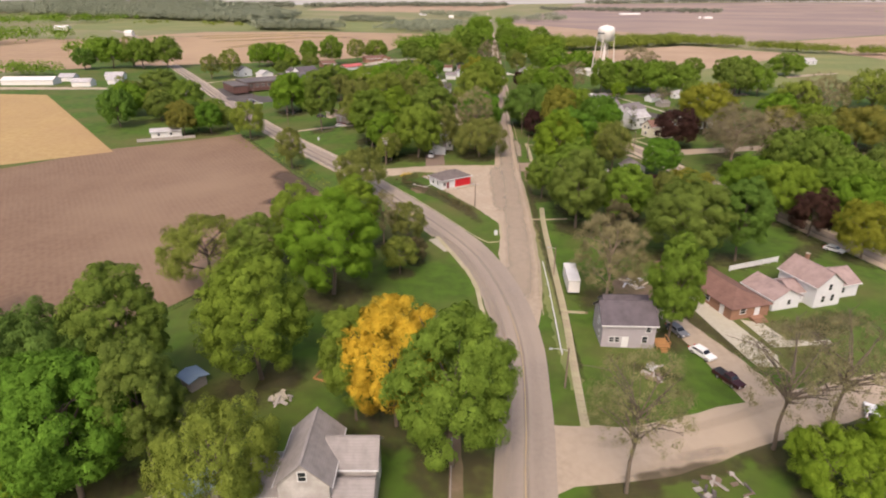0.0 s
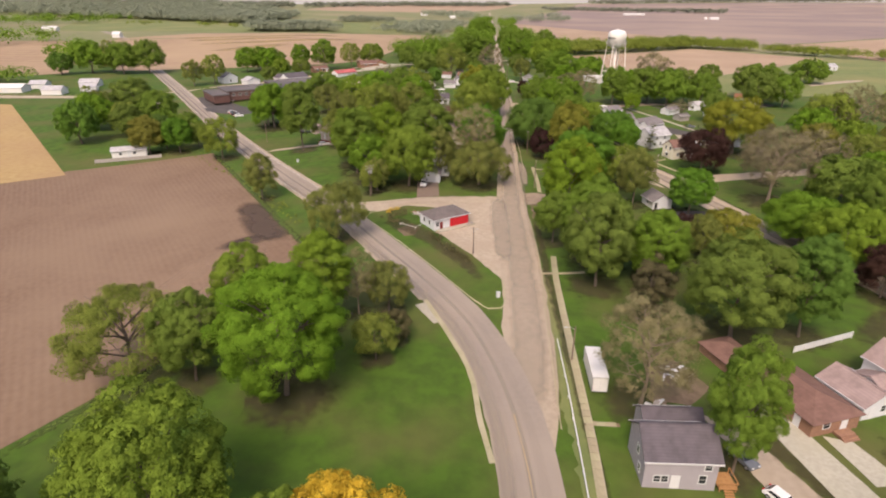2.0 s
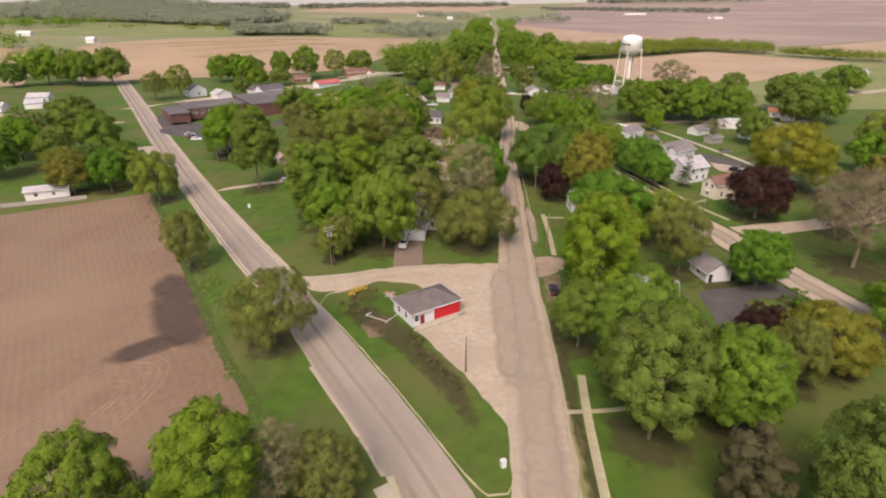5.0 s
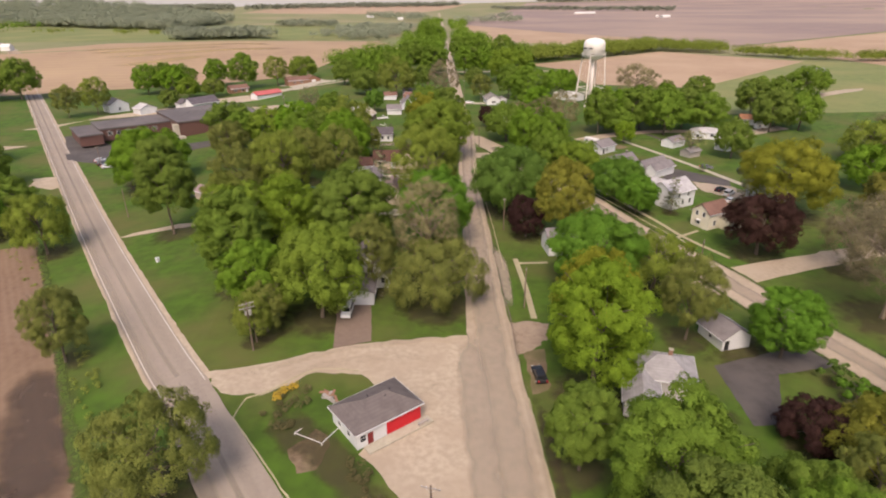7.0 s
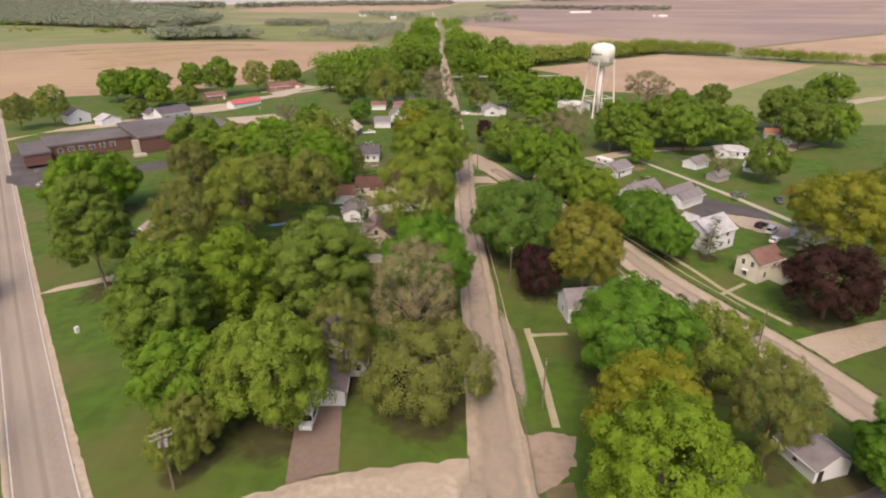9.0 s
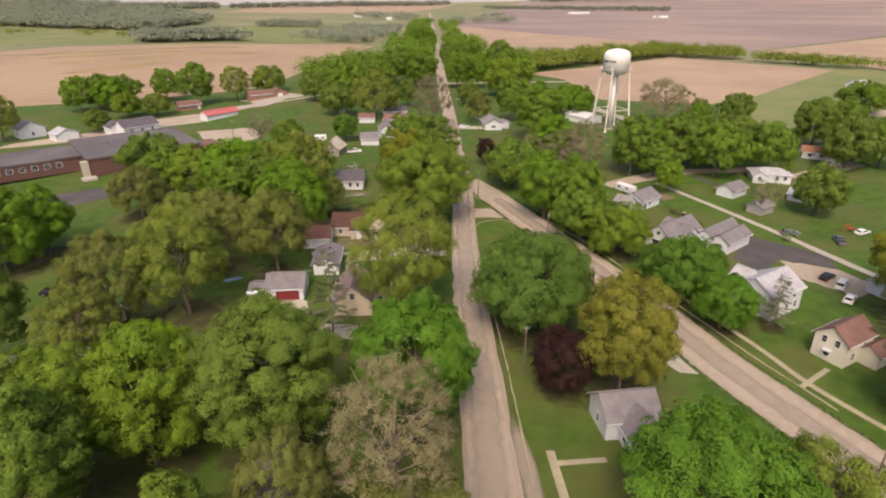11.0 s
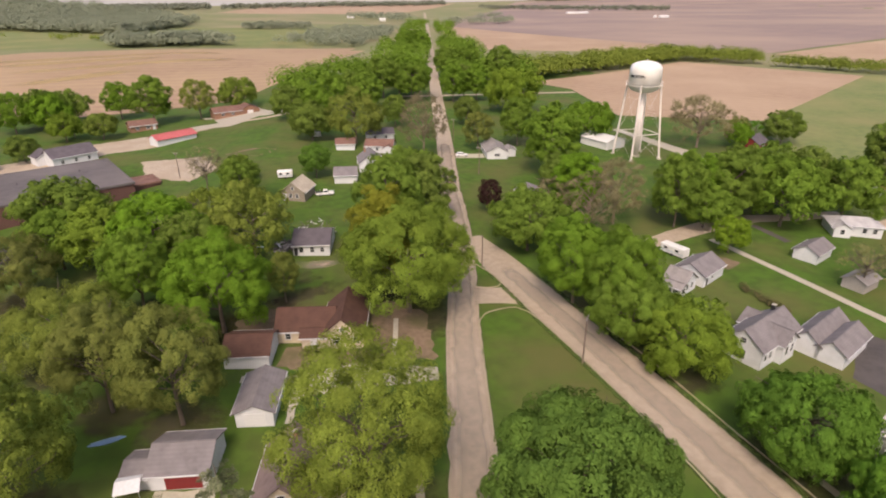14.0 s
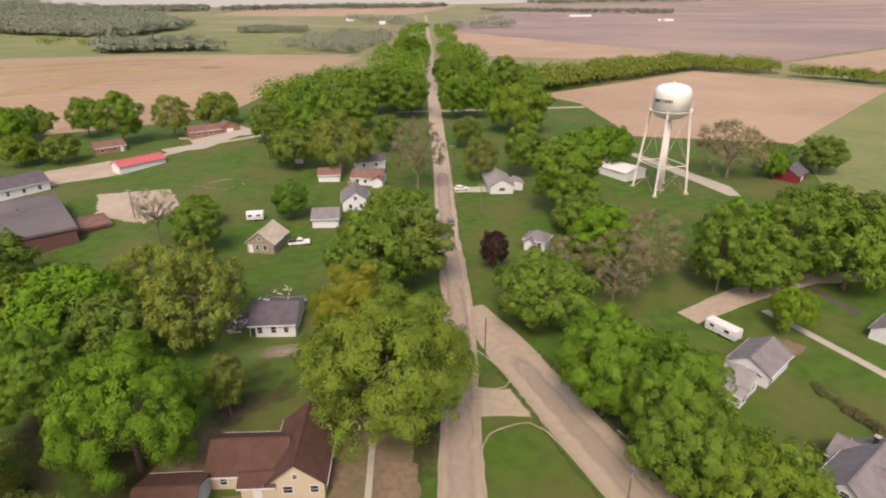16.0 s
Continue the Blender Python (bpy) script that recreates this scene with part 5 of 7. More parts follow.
house("white house with brown roof among trees", 122, 345 - 74, 20, [(0, 0, 9, 7, 2.7, 1.8, "gable", "x")], SIDING, ROOF_WORN, [(0, "f", 0, 1.0, 1.0, 1.2)])
house("white metal machine building near the tower", 107.4, 443.2, -62, [(0, 0, 14, 10.5, 3.0, 1.5, "gable", "x")], METAL_WHITE, METAL_WHITE, [], [(0, "r", 0.3, 2.6, 2.4, TRIM)], "metal_shed", "shed", trim=False)
house("red barn with dark grey roof", 168.4, 437, 38, [(0, 0, 10, 8.5, 2.6, 2.6, "gable", "x")], MAROON, ROOF_DARK, [], [(0, "f", 0, 2.4, 2.2, TRIM)], "barn", "barn", trim=False)
house("white house with worn brown-grey roof beside the street", 60.2, 430, 0, [(0, 0, 7.6, 14, 2.7, 2.0, "gable", "y"), (5.6, -1, 4, 5, 2.3, 0.9, "gable", "y")], SIDING, ROOF_WORN, [(0, "f", 0, 1.0, 2.0, 0.9), (0, "l", -0.5, 1.0, 0.9, 1.2), (0, "l", 0.1, 1.0, 0.9, 1.2)], [(0, "l", 0.5, 0.95, 2.05, TRIM)])
house("small white cottage with grey hip roof", 61.6, 381.6, -32, [(0, 0, 5.4, 5.2, 2.5, 2.0, "hip", "x"), (-1.0, -3.0, 2.4, 2.0, 2.3, 1.0, "gable", "y")], SIDING, ROOF_GREY, [(0, "f", 0.5, 1.0, 0.8, 1.1), (0, "l", 0, 1.0, 0.8, 1.1)], [(1, "f", 0, 0.9, 2.0, TRIM)])
house("white farmhouse with pale roof by a gravel drive", 330, 545, 15, [(0, 0, 12, 8, 3.2, 2.2, "gable", "x")], SIDING, ROOF_LIGHT, [(0, "f", -0.4, 1.0, 1.0, 1.3), (0, "f", 0.4, 1.0, 1.0, 1.3)])

# west side of the street
house("tan gabled house with worn brown roof", 6.4, 273.6, -2, [(0, 0, 7.4, 10.6, 2.9, 3.2, "gable", "y"), (5.2, 1.0, 3.2, 6.0, 2.5, 1.0, "gable", "y")], SIDING_TAN, shingle("umber_shingle", (0.21, 0.155, 0.14)),
      [(0, "f", 0, 3.5, 0.9, 1.2), (1, "f", 0, 1.0, 0.8, 1.2), (0, "r", -0.6, 1.0, 0.9, 1.2)], [(1, "r", 0.2, 0.95, 2.05, TRIM)], chimneys=[(0.4, 3.4, 5.0, 6.6)])
house("white garage with wide maroon door and grey roof", -7.6, 278.6, -1, [(0, 0, 7.4, 7.4, 2.6, 1.6, "gable", "x"), (-5.4, -1.2, 3.2, 4.6, 2.0, 0.8, "gable", "x")], SIDING, ROOF_GREY, [], [(0, "f", 0.15, 4.6, 2.1, MAROON)], "garage", "garage")
cv = thing("tarp_canopy", "white tarp canopy with yellow edge", "canopy", -13.4, 274.4, 10)
part("cover", prism([(-1.7, 1.9), (0, 2.5), (1.7, 1.9), (1.7, 1.96), (0, 2.56), (-1.7, 1.96)], -1.5, 1.5), TRIM, cv)
for x in (-1.4, 1.3):
    for y in (-1.6, 1.5):
        part("leg", box(x, y, -0.3, x + 0.07, y + 0.07, 1.95), STEEL, cv)
house("white garage with grey shingle roof", -0.4, 290.4, -1, [(0, 0, 5.4, 9.4, 2.5, 1.2, "gable", "y")], SIDING, ROOF_GREY, [], [(0, "f", 0, 2.8, 2.1, TRIM)], "garage", "garage")
house("white garage with dark maroon roof", -4.4, 303.6, -2, [(0, 0, 7.4, 7.6, 2.5, 1.7, "gable", "x")], SIDING, ROOF_MAROON, [], [(0, "r", 0, 2.6, 2.1, TRIM)], "garage", "garage")
house("tan L-shaped house with maroon shingle roof", 7.4, 310.4, -3, [(-3.0, 0.0, 10.0, 7.6, 2.6, 2.4, "gable", "x"), (3.8, 0.4, 7.2, 12.0, 2.6, 3.0, "gable", "y"), (-1.2, -4.4, 4.2, 2.4, 2.4, 0.9, "gable", "x")], SIDING_TAN, ROOF_MAROON,
      [(1, "f", -0.3, 0.9, 1.2, 1.1), (1, "f", 0.65, 0.9, 1.0, 1.1), (1, "f", 0.0, 3.2, 0.6, 0.7), (0, "f", -0.6, 0.9, 0.9, 1.1), (1, "r", 0, 0.9, 1.0, 1.1)], [(2, "f", 0, 0.95, 2.0, TRIM)])
bh = house("fire-damaged white house with torn grey roof", 1.6, 348.2, -2, [(0, 0, 8.4, 10.4, 2.6, 2.0, "gable", "x")], SIDING, ROOF_DARK, [(0, "f", -0.55, 0.8, 0.9, 1.3), (0, "f", 0.05, 0.8, 0.9, 1.3), (0, "f", 0.6, 0.8, 0.8, 1.1)], [(0, "f", -0.85, 0.9, 2.0, BLACK)])
rng = random.Random(7)
for k in range(34):
    a = Vector((rng.uniform(-4.5, 4.5), rng.uniform(0.4, 5.6), rng.uniform(3.4, 4.9)))
    b = a + Vector((rng.uniform(-1.6, 1.6), rng.uniform(-1.2, 1.2), rng.uniform(-0.6, 1.6)))
    part("rafter", tube([a, b], [0.09, 0.08], 4), CHARRED if k % 3 else TRIM, bh, "charred broken rafter" if k % 3 else "")
house("brown house with tan gable roof", -6.8, 384.6, -14, [(0, 0, 7.0, 8.4, 2.7, 2.7, "gable", "y")], mat("brown_siding", (0.27, 0.23, 0.18), (0.22, 0.185, 0.145), 2.0, 0.8), ROOF_TAN, [(0, "f", -0.2, 0.9, 0.9, 1.2), (0, "f", 0.35, 0.9, 0.9, 1.2), (0, "f", 0, 3.3, 0.8, 0.8)], [(0, "f", -0.7, 0.9, 2.0, TRIM)])
house("white house with grey gable roof", 13.8, 414, 4, [(0, 0, 7.6, 10.5, 3.0, 2.8, "gable", "y")], SIDING, ROOF_GREY, [(0, "f", -0.4, 0.9, 0.9, 1.2), (0, "f", 0.4, 0.9, 0.9, 1.2), (0, "f", 0, 3.4, 0.9, 1.0)], [(0, "l", 0.3, 0.95, 2.05, TRIM)], chimneys=[(-1.5, 2.5, 4.6, 6.6)])
house("white garage with grey roof", 6.4, 400.6, 0, [(0, 0, 7.0, 8.6, 2.5, 1.6, "gable", "x")], SIDING, ROOF_GREY, [], [(0, "r", 0, 2.6, 2.1, TRIM)], "garage", "garage")
house("white house with brown roof", 17.4, 436.6, -12, [(0, 0, 10.5, 7, 2.6, 1.8, "gable", "x"), (4, -4, 3.4, 3, 2.4, 1.0, "gable", "y")], SIDING, ROOF_BROWN, [(0, "f", -0.6, 0.9, 0.9, 1.1), (0, "f", -0.1, 0.9, 0.9, 1.1)], [(1, "f", 0, 0.9, 2.0, TRIM)])
house("white house with dark roof", 17, 456.4, 6, [(0, 0, 11, 7, 2.6, 1.7, "gable", "x")], SIDING, ROOF_DARK, [(0, "f", -0.4, 0.9, 0.9, 1.1), (0, "f", 0.4, 0.9, 0.9, 1.1)], [(0, "f", 0, 0.9, 2.0, TRIM)])
house("white garage with brown roof", 4, 440.6, 0, [(0, 0, 7, 6, 2.4, 1.5, "gable", "x")], SIDING, ROOF_BROWN, [], [(0, "r", 0, 2.4, 2.1, TRIM)], "garage", "garage")
house("small white garden shed on the lawn", -9.2, 462, 10, [(0, 0, 3.2, 2.6, 2.0, 0.8, "gable", "x")], SIDING, ROOF_LIGHT, name="shed", category="shed")
house("long shed with bright red metal roof", -71.7, 474.5, 46, [(0, 0, 16, 6.4, 2.3, 1.5, "gable", "x")], SIDING, METAL_RED, [], [(0, "l", 0, 2.6, 2.1, TRIM)], "metal_shed", "shed", trim=False, size=1.09)
house("white house with dark shingle roof", -103.7, 451.6, 46, [(0, 0, 14, 10, 3.0, 2.4, "gable", "x"), (-6, 5, 7, 6, 2.8, 1.8, "gable", "y")], SIDING, ROOF_DARK, [(0, "f", -0.6, 0.9, 0.9, 1.2), (0, "f", 0.0, 0.9, 0.9, 1.2), (0, "f", 0.6, 0.9, 0.9, 1.2)], [(0, "r", 0.2, 0.9, 2.0, TRIM)], size=1.13)
house("white double garage with pale roof", -131.2, 441.4, 48, [(0, 0, 8, 7, 2.6, 1.7, "gable", "y")], SIDING, ROOF_LIGHT, [], [(0, "f", -0.45, 2.6, 2.1, TRIM), (0, "f", 0.45, 2.6, 2.1, TRIM)], "garage", "garage", size=1.15)
house("white house with grey roof by the field", -149.7, 448.8, 45, [(0, 0, 9, 8, 3.6, 2.6, "gable", "y")], SIDING, ROOF_GREY, [(0, "f", 0, 0.9, 0.9, 1.3), (0, "l", 0, 0.9, 0.9, 1.3)], size=1.15)
house("brown ranch house with white windows", -96.8, 507.3, 33, [(0, 0, 10.5, 7, 2.5, 1.6, "gable", "x")], BRICK_BROWN, ROOF_BROWN, [(0, "f", -0.5, 0.9, 1.4, 1.1), (0, "f", 0.3, 0.9, 1.4, 1.1)], [(0, "f", 0.75, 0.9, 2.0, TRIM)], size=1.13)
house("long brown ranch house", -57.6, 527.3, 29, [(-4, 0, 13, 8, 2.6, 1.8, "gable", "x"), (6.5, 0.8, 9, 8, 2.6, 1.9, "gable", "y")], BRICK_BROWN, ROOF_BROWN, [(0, "f", -0.4, 0.9, 1.4, 1.1), (0, "f", 0.3, 0.9, 1.4, 1.1)], [(1, "f", 0, 2.6, 2.1, TRIM)], size=1.07)
house("house with rose roof and weathered walls", -42.9, 271.4, 45, [(0, 0, 7.4, 8.6, 2.8, 2.2, "gable", "y")], SIDING_PINK, ROOF_PINK, [(0, "f", 0.1, 0.9, 1.3, 0.8)], [(0, "l", -0.3, 0.9, 2.0, TRIM)], size=1.03)
house("small shed with rose roof", -52.7, 285.2, 45, [(0, 0, 4.6, 4.2, 2.4, 1.1, "gable", "y")], SIDING_PINK, ROOF_PINK, [(0, "f", 0, 0.9, 0.7, 0.8)], name="shed", category="shed", size=1.05)
sc = thing("school", "low brown-brick school with flat dark roofs", "school", -85.2, 402.7, 34)
sc.matrix_basis = sc.matrix_basis @ Matrix.Scale(1.10, 4)
for ox, oy, L, D, eave in ((0, 0, 35, 34, 5.4), (-31, 4.7, 26.9, 19, 4.2), (-48.5, 1.5, 8, 22, 3.3), (21.6, -7.5, 8, 9, 3.0)):
    body(sc, ox, oy, L, D, eave, 0, BRICK, ROOF_FLAT if eave > 3.1 else ROOF_BROWN, "flat", "x", over=0.35)
for u in (-0.75, -0.5, -0.25, 0.0, 0.25, 0.5):
    window(sc, (-31, 4.7, 26.9, 19), "f", u, 1.6, 1.6, 1.4)
part("entrance", box(-19.6, -17.4, -0.5, -17.6, -14.6, 4.6), CONCRETE, sc, "pale concrete entrance pier")
part("entrance_walk", box(-20.6, -21, -0.6, -16.4, -17.4, 0.12), CONCRETE, sc, "pale concrete walk")
part("roof_seam", box(0, -16.4, 5.56, 0.3, 16.4, 5.62), ROOF_FLAT, sc)
vents(sc, [(-8, 2, 5.7), (8, 6, 5.7), (-30, 5, 4.5)])
# far buildings
for x, y, L, D, yaw in ((-278.6, 402.3, 34, 10, 3), (-238.9, 395.6, 12, 8, 3), (-223.5, 406.6, 9, 8, 20), (-262.4, 418.3, 10, 8, 5), (-233.8, 426.9, 12, 8, 8)):
    house("white farm shed across the fields", x, y, yaw, [(0, 0, L, D, 3.0, 1.8, "gable", "x")], METAL_WHITE, ROOF_LIGHT if L < 30 else METAL_WHITE, [], [(0, "f", 0.4, 2.6, 2.2, TRIM)], "farm_shed", "shed", trim=False)
for x, y, L, D, yaw in ((672, 2316, 40, 14, 4), (712, 2322, 34, 14, 4), (790, 1862, 26, 12, 10), (768, 1868, 6, 6, 0), (-62, 1850, 20, 10, 0), (20, 1700, 14, 10, 0), (-1230, 2150, 60, 25, 0), (-1100, 2140, 40, 25, 0), (-395, 772, 9, 8, 0), (-560, 905, 20, 9, 0)):
    house("far white farm building on the plain", x, y, yaw, [(0, 0, L, D, 4.0, 2.5, "gable", "x")], METAL_WHITE, METAL_WHITE, [], [(0, "f", 0.3, 3.0, 3.0, TRIM)], "farm_shed", "shed", trim=False)
house("pale mobile home behind a board fence", -123.5, 258.1, 22, [(0, 0, 11, 4, 2.6, 0.8, "gable", "x")], METAL_WHITE, ROOF_LIGHT, [(0, "f", -0.5, 1.0, 0.9, 0.9), (0, "f", 0.3, 1.0, 0.9, 0.9)], [(0, "f", 0, 0.9, 2.0, TRIM)], "mobile_home", "mobile home", size=1.14)


# ---- water tower ----
wt = thing("water_tower", "tall white water tower on four slim legs with a thick riser", "water tower", 114.2, 425.6)
Z = 34.6
part("tank", lathe([(0.9, Z - 10.9), (3.0, Z - 10.6), (4.7, Z - 9.8), (5.7, Z - 8.6), (5.95, Z - 8.0)], 48), TANK_WHITE, wt, "bulging white tank bottom", True)
part("tank_wall", lathe([(5.65, Z - 8.0), (5.65, Z - 2.9), (5.5, Z - 2.0), (5.0, Z - 1.1), (3.9, Z - 0.4), (2.0, Z + 0.1), (0.3, Z + 0.25)], 48), TANK_WHITE, wt, "", True)
part("balcony", lathe([(5.65, Z - 8.15), (6.5, Z - 8.15), (6.5, Z - 8.0), (5.65, Z - 8.0)], 48), TANK_WHITE, wt)
rail = [tube([(6.45 * math.cos(a), 6.45 * math.sin(a), Z - 8), (6.45 * math.cos(a), 6.45 * math.sin(a), Z - 6.95)], [0.035, 0.035], 4) for a in np.linspace(0, 2 * math.pi, 36)[:-1]]
ring = tube([(6.45 * math.cos(a), 6.45 * math.sin(a), Z - 6.95) for a in np.linspace(0, 2 * math.pi, 49)], [0.05] * 49, 4)
part("railing", join(ring, *rail), TANK_WHITE, wt)
part("finial", tube([(0, 0, Z - 0.1), (0, 0, Z + 0.7)], [0.35, 0.3], 10), TANK_WHITE, wt)
part("riser", tube([(0, 0, -0.8), (0, 0, Z - 10.8)], [0.95, 0.95], 20), LEG_PAINT, wt, "thick central riser pipe", True)
part("footing", lathe([(1.6, -0.8), (1.6, 0.25), (1.2, 0.3)], 16), CONCRETE, wt)
feet = []
for k in range(4):
    a = radians(12 + 45 + 90 * k)
    foot_p, top_p = Vector((8.6 * math.cos(a), 8.6 * math.sin(a), -0.8)), Vector((5.85 * math.cos(a), 5.85 * math.sin(a), Z - 7.6))
    feet.append((foot_p, top_p))
    part("leg", tube([foot_p, top_p], [0.36, 0.34], 10), LEG_PAINT, wt, "slim cream-painted leg")
    part("footing", lathe([(0.9, -0.9), (0.9, 0.3), (0.6, 0.35)], 10), CONCRETE, wt).matrix_basis = pose(foot_p.x, foot_p.y, 0)
for k in range(4):
    (a0, a1), (b0, b1) = feet[k], feet[(k + 1) % 4]
    pa, pb = a0.lerp(a1, 0.36), b0.lerp(b1, 0.36)
    part("strut", tube([pa, pb], [0.17, 0.17], 6), LEG_PAINT, wt)
    for u0, u1 in ((0.02, 0.36), (0.36, 0.98)):
        part("tie_rod", tube([a0.lerp(a1, u0), b0.lerp(b1, u1)], [0.03, 0.03], 4), LEG_PAINT, wt)
        part("tie_rod", tube([b0.lerp(b1, u0), a0.lerp(a1, u1)], [0.03, 0.03], 4), LEG_PAINT, wt)


def lettering(text, parent, r, z, start, step, size):
    """Painted letters round a drum."""
    for i, ch in enumerate(text):
        a = radians(start + step * i)
        cu = bpy.data.curves.new("letter", "FONT")
        cu.body, cu.size, cu.align_x, cu.extrude, cu.offset = ch, size, "CENTER", 0.03, 0.035
        cu.materials.append(BLACK)
        ob = new("letter", cu)
        ob.parent = parent
        ob.matrix_basis = pose(r * math.cos(a), r * math.sin(a), z, 90, 0, math.degrees(a) + 90)


lettering("TSTOWN", wt, 5.68, Z - 5.2, 208, 6.6, 1.3)
for a in (187, 194, 201):
    part("letter_bar", moved(box(-0.3, -0.05, 0, 0.3, 0.03, 0.92), pose(5.66 * math.cos(radians(a)), 5.66 * math.sin(radians(a)), Z - 5.2, 0, 0, a + 90)), BLACK, wt, "dark painted letter")


# ---- vehicles ----
def vehicle(kind, label, x, y, yaw, colour, category="car"):
    """A car, van or pickup from a side profile, with glass, wheels and lights."""
    c = thing({"pickup": "pickup_truck", "van": "van"}.get(kind, "car"), label, category, x, y, yaw, group="cars in the school lot" if "school lot" in label else "")
    paint = bpy.data.materials.get("paint_" + colour) or plain("paint_" + colour, {"white": (0.78, 0.77, 0.75), "black": (0.02, 0.02, 0.022), "red": (0.35, 0.02, 0.02), "grey": (0.16, 0.17, 0.185), "maroon": (0.055, 0.02, 0.02), "silver": (0.5, 0.5, 0.5)}[colour], 0.25)
    W = 0.92
    low = {"pickup": [(-2.7, 0.45), (2.65, 0.45), (2.7, 0.75), (2.6, 1.0), (1.3, 1.08), (-2.7, 1.08)], "van": [(-2.4, 0.4), (2.45, 0.4), (2.5, 0.8), (2.35, 1.05), (1.5, 1.15), (-2.4, 1.15)]}.get(kind, [(-2.25, 0.4), (2.25, 0.4), (2.3, 0.65), (2.2, 0.82), (1.1, 0.95), (-2.1, 1.0), (-2.3, 0.8)])
    top = {"pickup": [(-0.55, 1.08), (1.3, 1.08), (0.75, 1.72), (-0.35, 1.75)], "van": [(-2.4, 1.15), (1.5, 1.15), (0.8, 1.95), (-2.25, 1.98)]}.get(kind, [(-2.1, 1.0), (1.1, 0.95), (0.35, 1.48), (-1.5, 1.5)])
    part("car_body", prism([(0 + s * 1, z) for s, z in low], -W, W, "y") if False else ([(s, w, z) for w in (-W, W) for s, z in low], [tuple(range(len(low) - 1, -1, -1)), tuple(range(len(low), 2 * len(low)))] + [(i, (i + 1) % len(low), (i + 1) % len(low) + len(low), i + len(low)) for i in range(len(low))]), paint, c)
    n = len(top)
    inset = [(W * 0.97 if z < 1.2 else W * 0.78) for s, z in top]
    part("cabin", ([(s, -w, z) for (s, z), w in zip(top, inset)] + [(s, w, z) for (s, z), w in zip(top, inset)], [tuple(range(n - 1, -1, -1)), tuple(range(n, 2 * n))] + [(i, (i + 1) % n, (i + 1) % n + n, i + n) for i in range(n)]), paint, c)
    # glass: windscreen, rear, sides, a little proud of the cabin
    (ax, az), (bx, bz), (cx2, cz), (dx, dz) = top

    def pane(p, q, name):
        wl, wt = W * 0.86, W * 0.7
        o = 0.02 if p[0] > 0 else -0.02
        p, q = (p[0] * 0.9 + q[0] * 0.1 + o, p[1] * 0.88 + q[1] * 0.12 + 0.015), (p[0] * 0.12 + q[0] * 0.88 + o, p[1] * 0.12 + q[1] * 0.88 + 0.015)
        part(name, ([(p[0], -wl, p[1]), (p[0], wl, p[1]), (q[0], wt, q[1]), (q[0], -wt, q[1]), (p[0] - o * 2, -wl, p[1] - 0.02), (p[0] - o * 2, wl, p[1] - 0.02), (q[0] - o * 2, wt, q[1] - 0.02), (q[0] - o * 2, -wt, q[1] - 0.02)], [(0, 1, 2, 3), (4, 7, 6, 5), (0, 4, 5, 1), (1, 5, 6, 2), (2, 6, 7, 3), (3, 7, 4, 0)]), CAR_GLASS, c)

    pane((bx, bz), (cx2, cz), "windscreen")
    pane((ax, az), (dx, dz), "rear_window")
    for sg in (-1, 1):
        wl, wt = sg * W * 0.975, sg * W * 0.82
        v = [(ax * 0.85 + 0.05, wl, az + 0.06), (bx * 0.85, wl, bz + 0.06), (cx2 * 0.9, wt, cz - 0.1), (dx * 0.9, wt, dz - 0.1)]
        v2 = [(x2, y2 - sg * 0.06, z2) for x2, y2, z2 in v]
        part("side_window", (v + v2, [(0, 1, 2, 3), (7, 6, 5, 4), (0, 4, 5, 1), (1, 5, 6, 2), (2, 6, 7, 3), (3, 7, 4, 0)]), CAR_GLASS, c)
        for xx in (-1.45, 1.5):
            w_ob = part("wheel", tube([(xx, sg * (W - 0.2), 0.34), (xx, sg * (W + 0.03), 0.34)], [0.36, 0.36], 14), RUBBER, c)
            part("rim", tube([(xx, sg * (W + 0.02), 0.34), (xx, sg * (W + 0.05), 0.34)], [0.2, 0.19], 10), STEEL, w_ob)
        part("headlight", box(low[2][0] - 0.1, sg * 0.6 - 0.18, 0.66, low[2][0] + 0.015, sg * 0.6 + 0.18, 0.82), TRIM, c)
        part("tail_light", box(-2.75 if kind == "pickup" else -2.42, sg * 0.72 - 0.1, 0.72, -2.2, sg * 0.72 + 0.1, 0.95), RED, c)
    if kind == "pickup":
        part("bed", box(-2.62, -W + 0.1, 1.0, -0.6, W - 0.1, 1.085), BLACK, c, "dark open load bed")
    if kind == "van":
        part("roof_rack", join(*[box(xx, -0.7, 2.0, xx + 0.06, 0.7, 2.06) for xx in (-1.8, -0.9, 0.0)]), STEEL, c)
    return c


